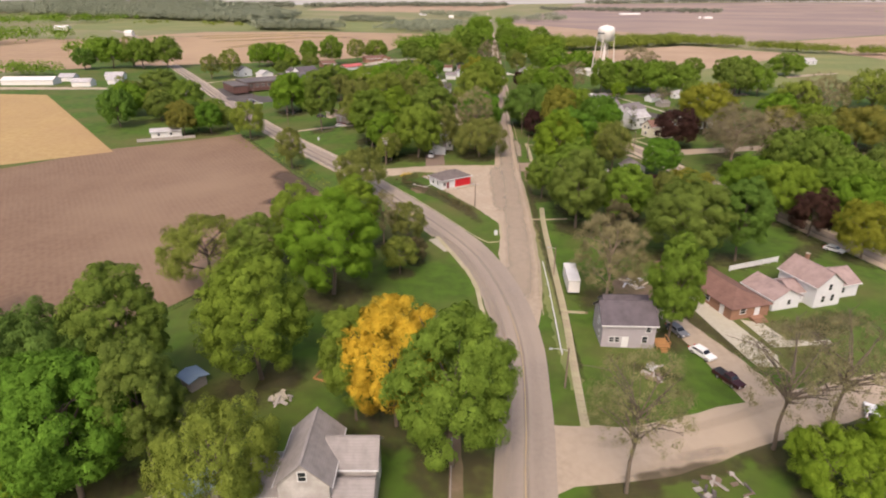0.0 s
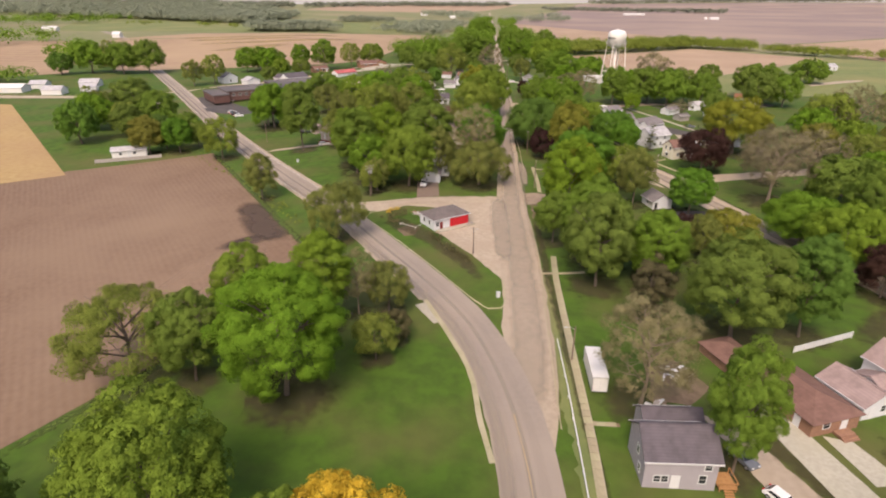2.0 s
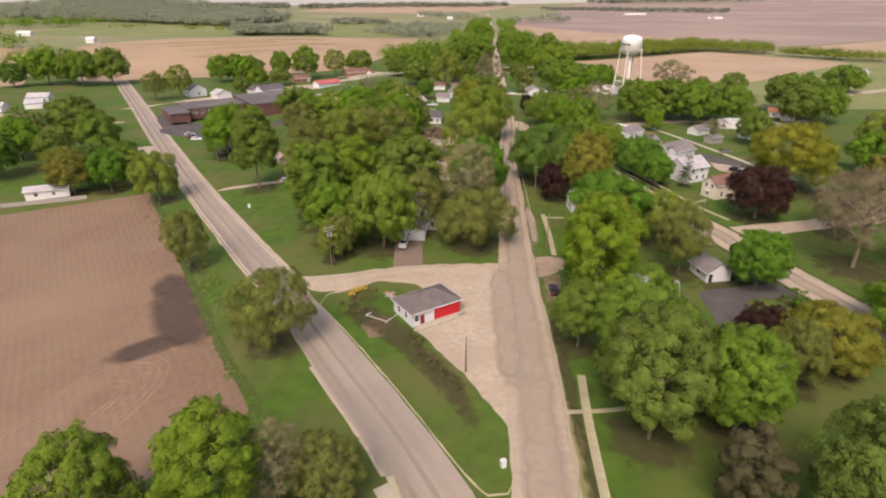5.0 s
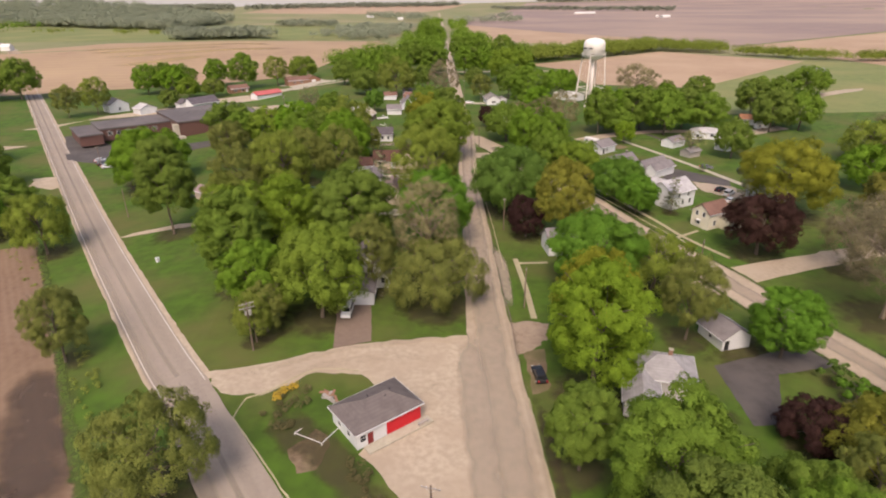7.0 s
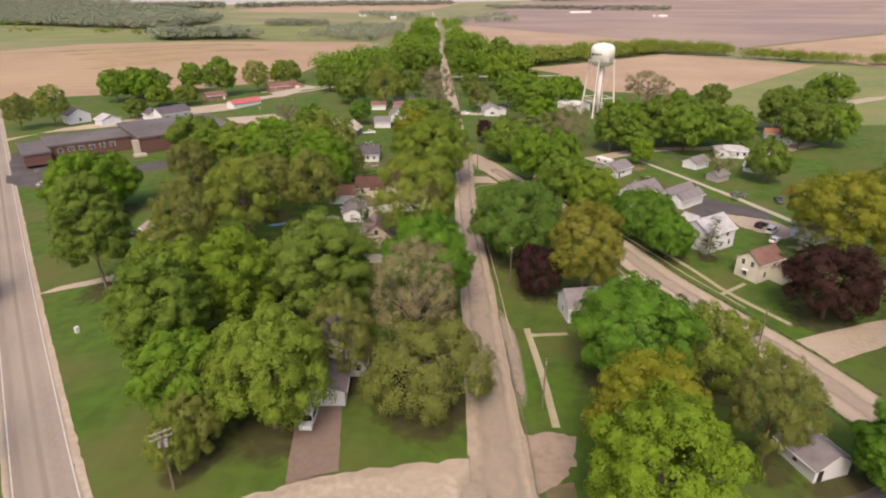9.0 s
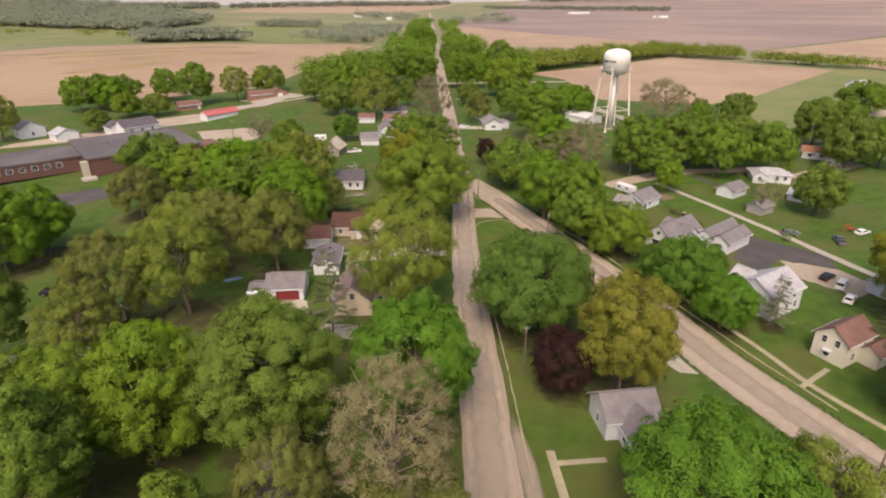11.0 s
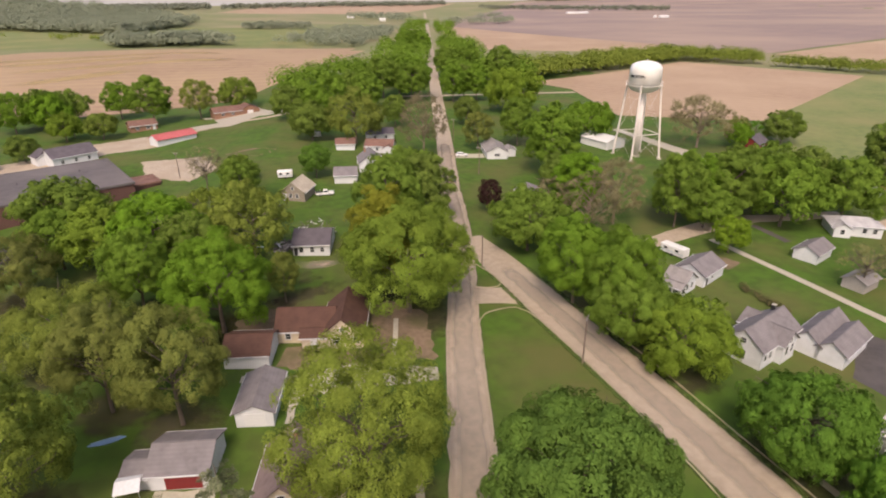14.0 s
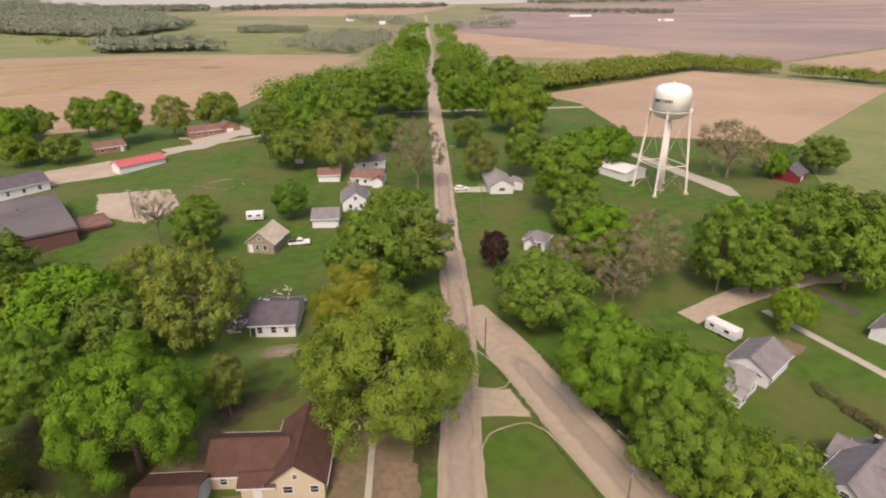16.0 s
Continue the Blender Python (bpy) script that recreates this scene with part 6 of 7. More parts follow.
for a in [
    ("van", "white van parked on the gravel drive", -2.7, 207.4, 264, "white"),
    ("car", "white car parked on the dusty drive", 47.7, 84.4, -61, "white"),
    ("car", "dark grey car parked beside the house", 45.9, 91.7, -68, "grey"),
    ("pickup", "dark maroon pickup parked on the drive", 49.1, 77.2, -66, "maroon"),
    ("pickup", "white pickup beside the tan-roofed house", 0.8, 385.4, 8, "white"),
    ("car", "white car under the trees", 99.7, 131, -52, "white"),
    ("car", "black car beside the shed", -58.8, 286.4, 0, "black"),
    ("car", "red car parked in the yard", -45.4, 263.4, 25, "red"),
    ("car", "white car parked in the yard", -45.2, 261.0, 25, "white"),
    ("car", "silver car in the school lot", -110.5, 341.5, 20, "silver"),
    ("car", "grey car in the school lot", -108.2, 338, 20, "grey"),
    ("car", "black car in the school lot", -106, 334.4, 20, "black"),
    ("car", "white car in the school lot", -103.5, 331.6, 20, "white"),
    ("car", "silver car near the school wall", -94, 347.5, 25, "silver"),
    ("pickup", "white pickup behind the school", -62.5, 413.5, 25, "white"),
    ("car", "black car in the gravel yard", 111.9, 278.6, 30, "black"),
    ("van", "white van in the gravel yard", 112.4, 274.6, 40, "white"),
    ("car", "white car in the gravel yard", 109.6, 268.6, 40, "white"),
    ("car", "grey car on the lawn by the lane", 119.6, 303.4, -10, "grey"),
    ("pickup", "grey pickup on the lawn", 129.6, 298.0, 70, "grey"),
    ("car", "white car by the far lawn", 140, 303, 20, "white"),
    ("car", "white car beside the street", 47.5, 427.5, 5, "white"),
    ("car", "dark car parked on the bare verge", 30.7, 185.4, 92, "black"),
    ("car", "white car parked beyond the side street", 67.7, 69.6, 60, "white"),
    ("car", "dark car on the far street", 41.0, 398, 86, "grey"),
    ("car", "white car before the brown ranch house", -72, 478, 30, "white"),
]:
    vehicle(*a)


def camper(label, x, y, yaw, L=5.2):
    c = thing("camper", label, "camper", x, y, yaw)
    part("shell", prism([(-1.15, 0.5), (1.15, 0.5), (1.15, 2.3), (0.95, 2.55), (-0.95, 2.55), (-1.15, 2.3)], -L / 2, L / 2), METAL_WHITE, c)
    for u in (-0.28, 0.2):
        part("window", box(u * L - 0.5, -1.18, 1.4, u * L + 0.5, -1.14, 1.95), GLASS, c)
        part("window", box(u * L - 0.5, 1.14, 1.4, u * L + 0.5, 1.18, 1.95), GLASS, c)
    part("stripe", join(box(-L / 2, -1.165, 1.0, L / 2, -1.145, 1.15), box(-L / 2, 1.145, 1.0, L / 2, 1.165, 1.15)), METAL_BLUE, c)
    for sg in (-1, 1):
        part("wheel", tube([(0.1, sg * 0.95, 0.33), (0.1, sg * 1.16, 0.33)], [0.34, 0.34], 12), RUBBER, c)
    part("hitch", box(L / 2, -0.06, 0.5, L / 2 + 0.9, 0.06, 0.6), BLACK, c)
    return c


camper("small white camper trailer on the lawn", -13.4, 403, 4, 4.6)
camper("white camper beside the garage", 88.0, 338.6, -62, 6.4)
camper("weathered camper under the trees", -22.8, 349.2, 78, 5.5)
camper("white camper by the far yard", 178, 366, 10, 6)


# ---- poles, signs and small fixtures ----
def pole(label, x, y, height=9.3, yaw=0.0, arm=2.4, transformer=False, lamp=0.0):
    p = thing("street_lamp" if lamp else "utility_pole", label, "street lamp" if lamp else "utility pole", x, y, yaw, group="poles along the streets")
    part("shaft", tube([(0, 0, -0.5), (0, 0, height)], [0.16, 0.11], 9), WOOD_POLE, p)
    if arm:
        for z in ((height - 0.4, height - 1.2) if transformer else (height - 0.4,)):
            part("crossarm", box(-arm / 2, -0.12, z - 0.06, arm / 2, 0.0, z + 0.06), GREY_WOOD, p)
            for u in (-0.92, -0.45, 0.45, 0.92):
                part("insulator", tube([(u * arm / 2, -0.06, z + 0.06), (u * arm / 2, -0.06, z + 0.24)], [0.05, 0.035], 6), STEEL, p)
            for sg in (-1, 1):
                part("brace", tube([(sg * arm * 0.3, -0.07, z - 0.05), (0, -0.1, z - 0.7)], [0.02, 0.02], 4), STEEL, p)
    if transformer:
        part("transformer", tube([(0.4, -0.2, height - 2.6), (0.4, -0.2, height - 1.6)], [0.28, 0.28], 12), STEEL, p, "grey transformer can")
        part("transformer", tube([(-0.35, -0.25, height - 2.4), (-0.35, -0.25, height - 1.7)], [0.2, 0.2], 10), STEEL, p, "small grey transformer can")
    if lamp:
        part("lamp_arm", tube([(0, 0, height - 0.6), (-lamp * 0.5, 0, height - 0.2), (-lamp, 0, height - 0.15)], [0.04, 0.04, 0.04], 6), STEEL, p)
        part("lamp_head", box(-lamp - 0.5, -0.14, height - 0.26, -lamp + 0.05, 0.14, height - 0.12), STEEL, p, "pale lamp head")
    return p


pole("grey utility pole with crossarms and transformers", -18.4, 195.6, 9.8, 30, 2.6, True)
pole("weathered utility pole beside the sidewalk", 32.8, 208.0, 9.2, 80, 1.0)
pole("utility pole in the gravel lot", 11.0, 157.0, 6.9, -20, 2.4)
pole("utility pole on the grass island", 51.8, 297.2, 9.4, 60, 1.8)
pole("thin utility pole on the small island", 40.3, 334.2, 8.0, 60, 0.0)
pole("utility pole beside the angled street", 76.1, 221.3, 8.6, 60, 1.4)
pole("thin utility pole beside the purple tree", 35.6, 249, 8.8, 0, 0.8)
pole("slender street lamp at the kerb", 21.6, 74.6, 7.6, 0, 0, False, 2.6)
pole("short utility pole with lamp arm beside the sidewalk", 26.6, 114.5, 6.8, 0, 0, False, 1.4)
pole("thin utility pole at the roadside", -105.5, 331, 8.8, 40, 1.4)
pole("thin utility pole at the roadside", -72.2, 273.6, 8.8, 40, 0.0)
pole("utility pole beside the far street", 50.6, 405, 9.4, 0, 2.2)
pole("utility pole beside the far street", 47, 450, 9.4, 0, 2.2)
pole("utility pole on the lawn beyond the school", -49.7, 412.1, 9, 0, 1.6)
bx = thing("utility_box", "white utility box at the grass point", "utility box", 15.4, 136.2, 20)
part("cabinet", box(-0.35, -0.3, -0.1, 0.35, 0.3, 1.1), TRIM, bx)
part("cap", box(-0.4, -0.35, 1.1, 0.4, 0.35, 1.16), TRIM, bx)
copy_thing(bx, pose(-50.6, 238.2, gh(-50.6, 238.2), 0, 0, 55))
cp = thing("guard_rail", "long low white pipe rail beside the street", "rail", 23.9, 102.0, 86.5)
part("pipe", tube([(-19, 0.2, 0.55), (-8, 0, 0.5), (6, -0.2, 0.45), (19, -0.1, 0.5)], [0.1, 0.1, 0.1, 0.1], 8), TRIM, cp)
for k in range(8):
    part("post", box(-18.5 + 5.2 * k, -0.08, -0.5, -18.4 + 5.2 * k, 0.08, 0.5), TRIM, cp)
fn = thing("fence", "white board fence behind the rose-roofed house", "fence", 74.8, 121.2, 21)
for k in range(7):
    part("post", box(-7.6 + 2.5 * k, -0.06, -0.4, -7.5 + 2.5 * k, 0.06, 1.5), TRIM, fn)
part("panel", box(-7.6, 0.06, 0.15, 7.5, 0.1, 1.4), TRIM, fn)
fn = thing("fence", "weathered board fence at the field edge", "fence", -120.5, 251.1, 22)
for k in range(10):
    part("post", box(-12 + 2.6 * k, -0.06, -0.5, -11.9 + 2.6 * k, 0.06, 1.6), GREY_WOOD, fn)
part("panel", box(-12, 0.06, 0.1, 11.8, 0.1, 1.5), GREY_WOOD, fn)
sw = thing("swing_frame", "low wooden sandbox frame on the grass", "sandbox", -16.9, 75.8, -20)
for a in (box(-1.8, -1.2, -0.2, 1.8, -1.05, 0.35), box(-1.8, 1.05, -0.2, 1.8, 1.2, 0.35), box(-1.8, -1.05, -0.2, -1.65, 1.05, 0.35), box(1.65, -1.05, -0.2, 1.8, 1.05, 0.35)):
    part("board", a, DECK_WOOD, sw)
rl = thing("timber_rail", "low timber rail along the dirt path", "rail", 3.1, 57, 88)
part("beam", box(-7, -0.08, 0.35, 7, 0.08, 0.5), GREY_WOOD, rl)
for k in range(6):
    part("post", box(-6.8 + 2.7 * k, -0.07, -0.4, -6.66 + 2.7 * k, 0.07, 0.36), GREY_WOOD, rl)
fr = thing("garden_frame", "white metal garden frame lying in the garden", "garden frame", -5.6, 172.6, -30)
part("bars", join(tube([(-2.6, 0, 0.5), (2.2, 0, 0.4)], [0.06, 0.06], 5), tube([(2.2, 0, 0.4), (2.4, 3.6, 0.3)], [0.06, 0.06], 5), tube([(-2.6, 0, 0.5), (-2.2, 1.2, 0.5)], [0.06, 0.06], 5)), TRIM, fr)
part("post", tube([(-2.6, 0, -0.3), (-2.6, 0, 0.55)], [0.06, 0.06], 5), TRIM, fr)
part("post", tube([(2.2, 0, -0.3), (2.2, 0, 0.45)], [0.06, 0.06], 5), TRIM, fr)
# an upturned canoe: rounded hull tapering to both ends, with a keel strip
cn = thing("canoe", "blue canoe lying upside down on the shaded lawn", "canoe", -20.4, 284.2, 20)
hull_v, hull_f = [], []
for i in range(13):
    u = i / 6 - 1
    w = 0.5 * (1 - abs(u) ** 2.2) + 0.02
    for k in range(7):
        a = math.pi * k / 6
        hull_v.append((2.4 * u, w * math.cos(a), 0.42 * (0.35 + 0.65 * (1 - u * u)) * math.sin(a) + 0.03))
for i in range(12):
    for k in range(6):
        hull_f.append((7 * i + k, 7 * i + k + 1, 7 * i + k + 8, 7 * i + k + 7))
part("hull", (hull_v, hull_f), mat("blue_hull", (0.16, 0.27, 0.42), (0.13, 0.22, 0.35), 1.5, 0.5), cn, smooth=True)
part("keel", box(-1.9, -0.03, 0.38, 1.9, 0.03, 0.47), METAL_BLUE, cn)
mb = thing("playset", "small red play structure on the grass", "play structure", 136.4, 304.5, 20)
part("frame", join(tube([(-1.5, -1, -0.3), (-1.5, 0, 2.2), (-1.5, 1, -0.3)], [0.08] * 3, 5), tube([(1.5, -1, -0.3), (1.5, 0, 2.2), (1.5, 1, -0.3)], [0.08] * 3, 5), tube([(-1.5, 0, 2.2), (1.5, 0, 2.2)], [0.08] * 2, 5)), RED, mb)
part("slide", box(1.5, -0.4, 0.6, 3.4, 0.4, 0.75), RED, mb)


def junk(label, x, y, r, n, seed, mats):
    """A heap of loose boards and scraps."""
    j = thing("junk_pile", label, "junk pile", x, y, seed * 37.0)
    rg = random.Random(seed)
    for k in range(n):
        a, d = rg.uniform(0, 6.3), r * math.sqrt(rg.random())
        m = pose(d * math.cos(a), d * math.sin(a), rg.uniform(0.0, 0.35), rg.uniform(-25, 25), rg.uniform(-25, 25), rg.uniform(0, 180))
        s = rg.uniform(0.3, 1.3)
        part("scrap", moved(box(-s, -rg.uniform(0.08, 0.4), -0.08, s, rg.uniform(0.08, 0.4), 0.08), m), mats[k % len(mats)], j)
    return j


junk("heap of charred boards beside the damaged house", -6.2, 348.6, 2.8, 34, 1, [CHARRED, CHARRED, GREY_WOOD, TRIM])
junk("scattered white scrap under the tree", 43.5, 110.8, 2.6, 16, 2, [TRIM, GREY_WOOD, SIDING_TAN])
junk("small heap of pale scrap by the house", 37.5, 103.2, 1.3, 9, 3, [TRIM, GREY_WOOD])
junk("heap of pale stones and wood in the yard", -22.8, 70.6, 1.4, 14, 4, [CONCRETE, GREY_WOOD])
junk("scrap and brush beside the side street", 38.5, 54.5, 3.6, 26, 5, [GREY_WOOD, WOOD_POLE, CHARRED])
junk("charred boards and rubble beside the damaged house", -5.4, 347.5, 3.0, 40, 8, [CHARRED, CHARRED, GREY_WOOD])
junk("charred rubble behind the damaged house", 2.5, 355.6, 3.4, 40, 9, [CHARRED, CHARRED, TRIM])
junk("dead brush on the lawn beside the grey house", 37, 78, 1.4, 14, 10, [WOOD_POLE, GREY_WOOD])
junk("clutter of toys and scrap behind the house", -14, 348.5, 2.6, 16, 6, [DECK_WOOD, METAL_BLUE, GREY_WOOD])
junk("small scrap heap on the lawn", 37.6, 80.6, 0.8, 8, 8, [GREY_WOOD, TRIM])
junk("clutter beside the tan garage", -14.5, 271.6, 1.4, 12, 9, [BRICK_BROWN, GREY_WOOD, TRIM])
junk("garden clutter beside the store", -3.4, 182.4, 1.5, 10, 10, [GREY_WOOD, BRICK_BROWN])


# ---- trees ----
def crown(seed, kind, leaves, leaf, H=16.0, R=7.5):
    """Leaf clumps on rounded lobes round a crown: many small bent leaves, three corners each."""
    rg = np.random.default_rng(seed)
    if kind == "c":
        # separate boughs of needles round the stem
        nb = 95
        bt = rg.random(nb) ** 0.9
        bz, ba = H * (0.1 + 0.86 * bt), np.arange(nb) * 2.4 + rg.normal(0, 0.3, nb)
        bl = R * (0.22 + 0.85 * (1 - bt) ** 0.7) * rg.uniform(0.6, 1.1, nb)
        w = rg.choice(nb, leaves, p=bl / bl.sum())
        s = np.sqrt(rg.random(leaves))
        side = rg.normal(0, 0.32, leaves) * (0.4 + 0.6 * s)
        rad = bl[w] * s
        a = ba[w]
        pos = np.c_[rad * np.cos(a) - side * np.sin(a), rad * np.sin(a) + side * np.cos(a), bz[w] + 0.16 * rad - 0.35 * s * s + rg.normal(0, 0.16, leaves)]
        nrm = np.c_[np.cos(a) * 0.5, np.sin(a) * 0.5, np.full(leaves, 0.8)]
    else:
        low = {"h": 0.03, "w": 0.08, "s": 0.3, "b": 0.10, "k": 0.04, "p": 0.04}.get(kind, 0.06)
        n_big = {"d": 46, "w": 34, "b": 30, "s": 22, "p": 40, "h": 9, "k": 24}.get(kind, 40)
        n_big = int(n_big * (0.45 + 0.26 * H / R))
        n_sub = {"h": 8, "b": 12, "s": 9, "w": 18}.get(kind, 22)
        half, mid = H * (1 - low) / 2, H * (1 + low) / 2
        env = np.array((R, R, half))
        # lobes on a golden spiral over the crown, leaving the underside open
        i = np.arange(n_big) + 0.5
        cz = 1 - i / n_big * (1.72 if kind != "k" else 1.9)
        th = np.pi * (1 + 5**0.5) * i + rg.normal(0, 0.22, n_big)
        out = np.c_[np.sqrt(1 - cz**2) * np.cos(th), np.sqrt(1 - cz**2) * np.sin(th), cz]
        big = rg.uniform(0.2, 0.36, n_big) * R
        reach = (1.0 - 0.9 * big / R) * rg.uniform(0.78, 1.08 if kind not in "dp" else 1.0, n_big)
        c = out * env * reach[:, None] + (0, 0, mid)
        # two or three lobes stand out of the round
        odd = rg.choice(n_big, 4, replace=False)
        c[odd] += out[odd] * 0.10 * R
        # each lobe carries smaller clumps, each clump its leaves
        own = np.repeat(np.arange(n_big), n_sub)
        e = rg.normal(0, 1, (len(own), 3)) + (0, 0, 0.5) + 0.9 * out[own]
        e /= np.linalg.norm(e, axis=1)[:, None]
        sc_ = c[own] + e * (big[own] * rg.uniform(0.68, 1.14, len(own)))[:, None] * (1, 1, 0.8)
        sr = rg.uniform(0.04, 0.12, len(own)) * R
        pick = rg.choice(len(own), leaves, p=sr**2 / (sr**2).sum())
        d = rg.normal(0, 1, (leaves, 3)) + 0.8 * e[pick] + (0, 0, 0.35)
        d /= np.linalg.norm(d, axis=1)[:, None]
        shell = 1.08 - 0.4 * rg.random(leaves) ** 2 if kind not in "bs" else rg.uniform(0.2, 1.5, leaves)
        pos = sc_[pick] + d * (sr[pick] * shell)[:, None]
        if kind == "w":
            pos[:, 2] -= rg.random(leaves) ** 2 * 0.6
        pos[:, 2] = np.maximum(pos[:, 2], H * low * 0.7)
        if kind not in "bs":
            # inner leaves close the gaps between the clumps
            q = rg.random(leaves) < (0.16 if kind != "w" else 0.1)
            pos[q] = c[own[pick[q]]] + d[q] * (big[own[pick[q]]] * 0.82)[:, None] * (1, 1, 0.8)
        nrm = 0.8 * d + 0.7 * e[pick] + rg.normal(0, 0.22, (leaves, 3))
    nrm /= np.linalg.norm(nrm, axis=1)[:, None]
    ref = rg.normal(0, 1, (leaves, 3))
    if kind == "w":
        ref = ref * 0.8 + (0, 0, -1)
    a = np.cross(nrm, ref)
    a /= np.linalg.norm(a, axis=1)[:, None] + 1e-6
    b = np.cross(nrm, a)
    size = leaf * rg.uniform(0.55, 1.35, leaves)[:, None]
    lx, ly = {"w": (0.6, 1.1), "c": (0.5, 1.1), "b": (0.55, 0.8), "s": (0.5, 0.8)}.get(kind, (0.8, 1.0))
    a, b = a * size * lx / 2, b * size * ly / 2
    k = rg.uniform(0.7, 1.3, (3, leaves, 1))
    bend = nrm * size * 0.1
    return np.stack([pos - b * k[0] - bend, pos + a * k[1] + 0.6 * b - bend, pos - a * k[2] + 0.6 * b], 1).reshape(-1, 3)


def leaf_mesh(name, corners, material, per=3):
    """A mesh of separate flat leaves with three or four corners each."""
    me = bpy.data.meshes.new(name)
    n = len(corners) // per
    me.vertices.add(len(corners))
    me.vertices.foreach_set("co", np.asarray(corners, np.float32).ravel())
    me.loops.add(len(corners))
    me.loops.foreach_set("vertex_index", np.arange(len(corners), dtype=np.int32))
    me.polygons.add(n)
    me.polygons.foreach_set("loop_start", np.arange(0, n * per, per, dtype=np.int32))
    me.materials.append(material)
    me.update(calc_edges=True)
    return me


def limbs(seed, kind, H=16.0, R=7.5):
    """Tapered trunk and limbs."""
    rg = random.Random(seed)
    top = H * (0.95 if kind == "c" else 0.62)
    lean = [(rg.gauss(0, 0.25), rg.gauss(0, 0.25)) for _ in range(3)]
    pts = [(0, 0, -0.5), (0.05, 0, 0.4), (lean[0][0], lean[0][1], top * 0.35), (lean[1][0], lean[1][1], top * 0.7), (lean[2][0], lean[2][1], top)]
    some = [tube(pts, [0.46, 0.34, 0.27, 0.19, 0.07], 8)]
    n = {"s": 22, "b": 20, "w": 12, "c": 0, "h": 5}.get(kind, 9)
    for k in range(n):
        z = top * rg.uniform(0.55 if kind == "s" else 0.32, 0.95)
        a = k * 2.4 + rg.uniform(-0.4, 0.4)
        reach = R * rg.uniform(0.55, 0.92)
        up = H * rg.uniform(0.12, 0.34)
        p0 = Vector((0, 0, z))
        p2 = Vector((math.cos(a) * reach, math.sin(a) * reach, min(z + up, H * 0.93)))
        p1 = p0.lerp(p2, 0.5) + Vector((rg.gauss(0, 0.3), rg.gauss(0, 0.3), rg.uniform(0.0, 0.8)))
        some.append(tube([p0, p1, p2], [0.17, 0.1, 0.03], 5, False))
        if kind in "sbw":
            for q in range(5 if kind != "w" else 2):
                s0 = p1.lerp(p2, rg.uniform(0, 0.9))
                s1 = s0 + Vector((rg.gauss(0, 1.4), rg.gauss(0, 1.4), rg.uniform(0.3, 2.2)))
                some.append(tube([s0, s0.lerp(s1, 0.5) + Vector((rg.gauss(0, 0.15),) * 3), s1], [0.06, 0.04, 0.015], 4, False))
    return join(*some)


SPECIES = {  # label, category, near leaves, leaf size
    "g": ("broad green shade tree in full spring leaf", "tree", 62000, 0.30),
    "l": ("tall tree in fresh yellow-green leaf", "tree", 60000, 0.29),
    "d": ("dense round tree with deep green leaves", "tree", 66000, 0.30),
    "w": ("loose olive-green tree with drooping twigs", "tree", 42000, 0.30),
    "o": ("tree flushing gold-green with young leaves", "tree", 56000, 0.28),
    "b": ("budding brown tree with thin twigs", "tree", 30000, 0.27),
    "p": ("dark purple-leaved ornamental tree", "tree", 50000, 0.30),
    "y": ("tree covered in golden yellow blossom", "tree", 56000, 0.28),
    "c": ("sparse grey-green needle-leaved conifer", "conifer", 9000, 0.55),
    "k": ("dark brownish thicket tree", "tree", 40000, 0.30),
    "s": ("nearly bare tree with pale buds", "tree", 10500, 0.28),
    "h": ("low rounded green shrub", "shrub", 5000, 0.85),
}
SLENDER = (1.3, 1.9, 2.7, 4.0)  # height over crown radius of the models
made, count, SHADE = {}, {}, []


def tree(kind, x, y, height, radius, far=False):
    """A tree of a kind, height and crown radius: the first of its sort is modelled, the others are copies turned about."""
    if not far:
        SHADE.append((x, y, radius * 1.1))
    tall = min(SLENDER, key=lambda a: abs(math.log(a * radius / height)))
    big = not far and radius > 8.8
    count[kind, tall] = count.get((kind, tall), 0) + 1
    key = (kind, far, big, tall, count[kind, tall] % (2 if kind in "gldw" and not big else 1))
    label, category, leaves, leaf = SPECIES[kind]
    turn = (x * 37.3 + y * 91.7) % 360
    size = Vector((radius / 7.5, radius / 7.5, height / (7.5 * tall)))
    if key in made:
        first, fs = made[key]
        rel = Vector((size.x / fs.x, size.y / fs.y, size.z / fs.z))
        return copy_thing(first, Matrix.LocRotScale((x, y, gh(x, y)), Euler((0, 0, radians(turn))), rel))
    t = thing("shrub" if kind == "h" else "conifer" if kind == "c" else "tree", label, category, x, y, turn, group="shrubs of the town" if kind == "h" else "trees of the town")
    t.matrix_basis = Matrix.LocRotScale((x, y, gh(x, y)), Euler((0, 0, radians(turn))), size)
    seed = 100 * sorted(SPECIES).index(kind) + 10 * SLENDER.index(tall) + far + 2 * big + 4 * key[4]
    part("trunk", limbs(seed, kind, 7.5 * tall), TWIG if kind == "b" else BARK, t, "", True)
    more = 0.45 + 0.26 * tall if kind not in "ch" else 1.0
    n, s = (int(leaves * 0.3 * more), leaf * 1.7) if far else (int(leaves * 1.4 * more), leaf * 0.8) if big else (int(leaves * more), leaf)
    new("crown", leaf_mesh("crown", crown(seed, kind, n, s, 7.5 * tall), LEAF[kind])).parent = t
    made[key] = (t, size)
    return t


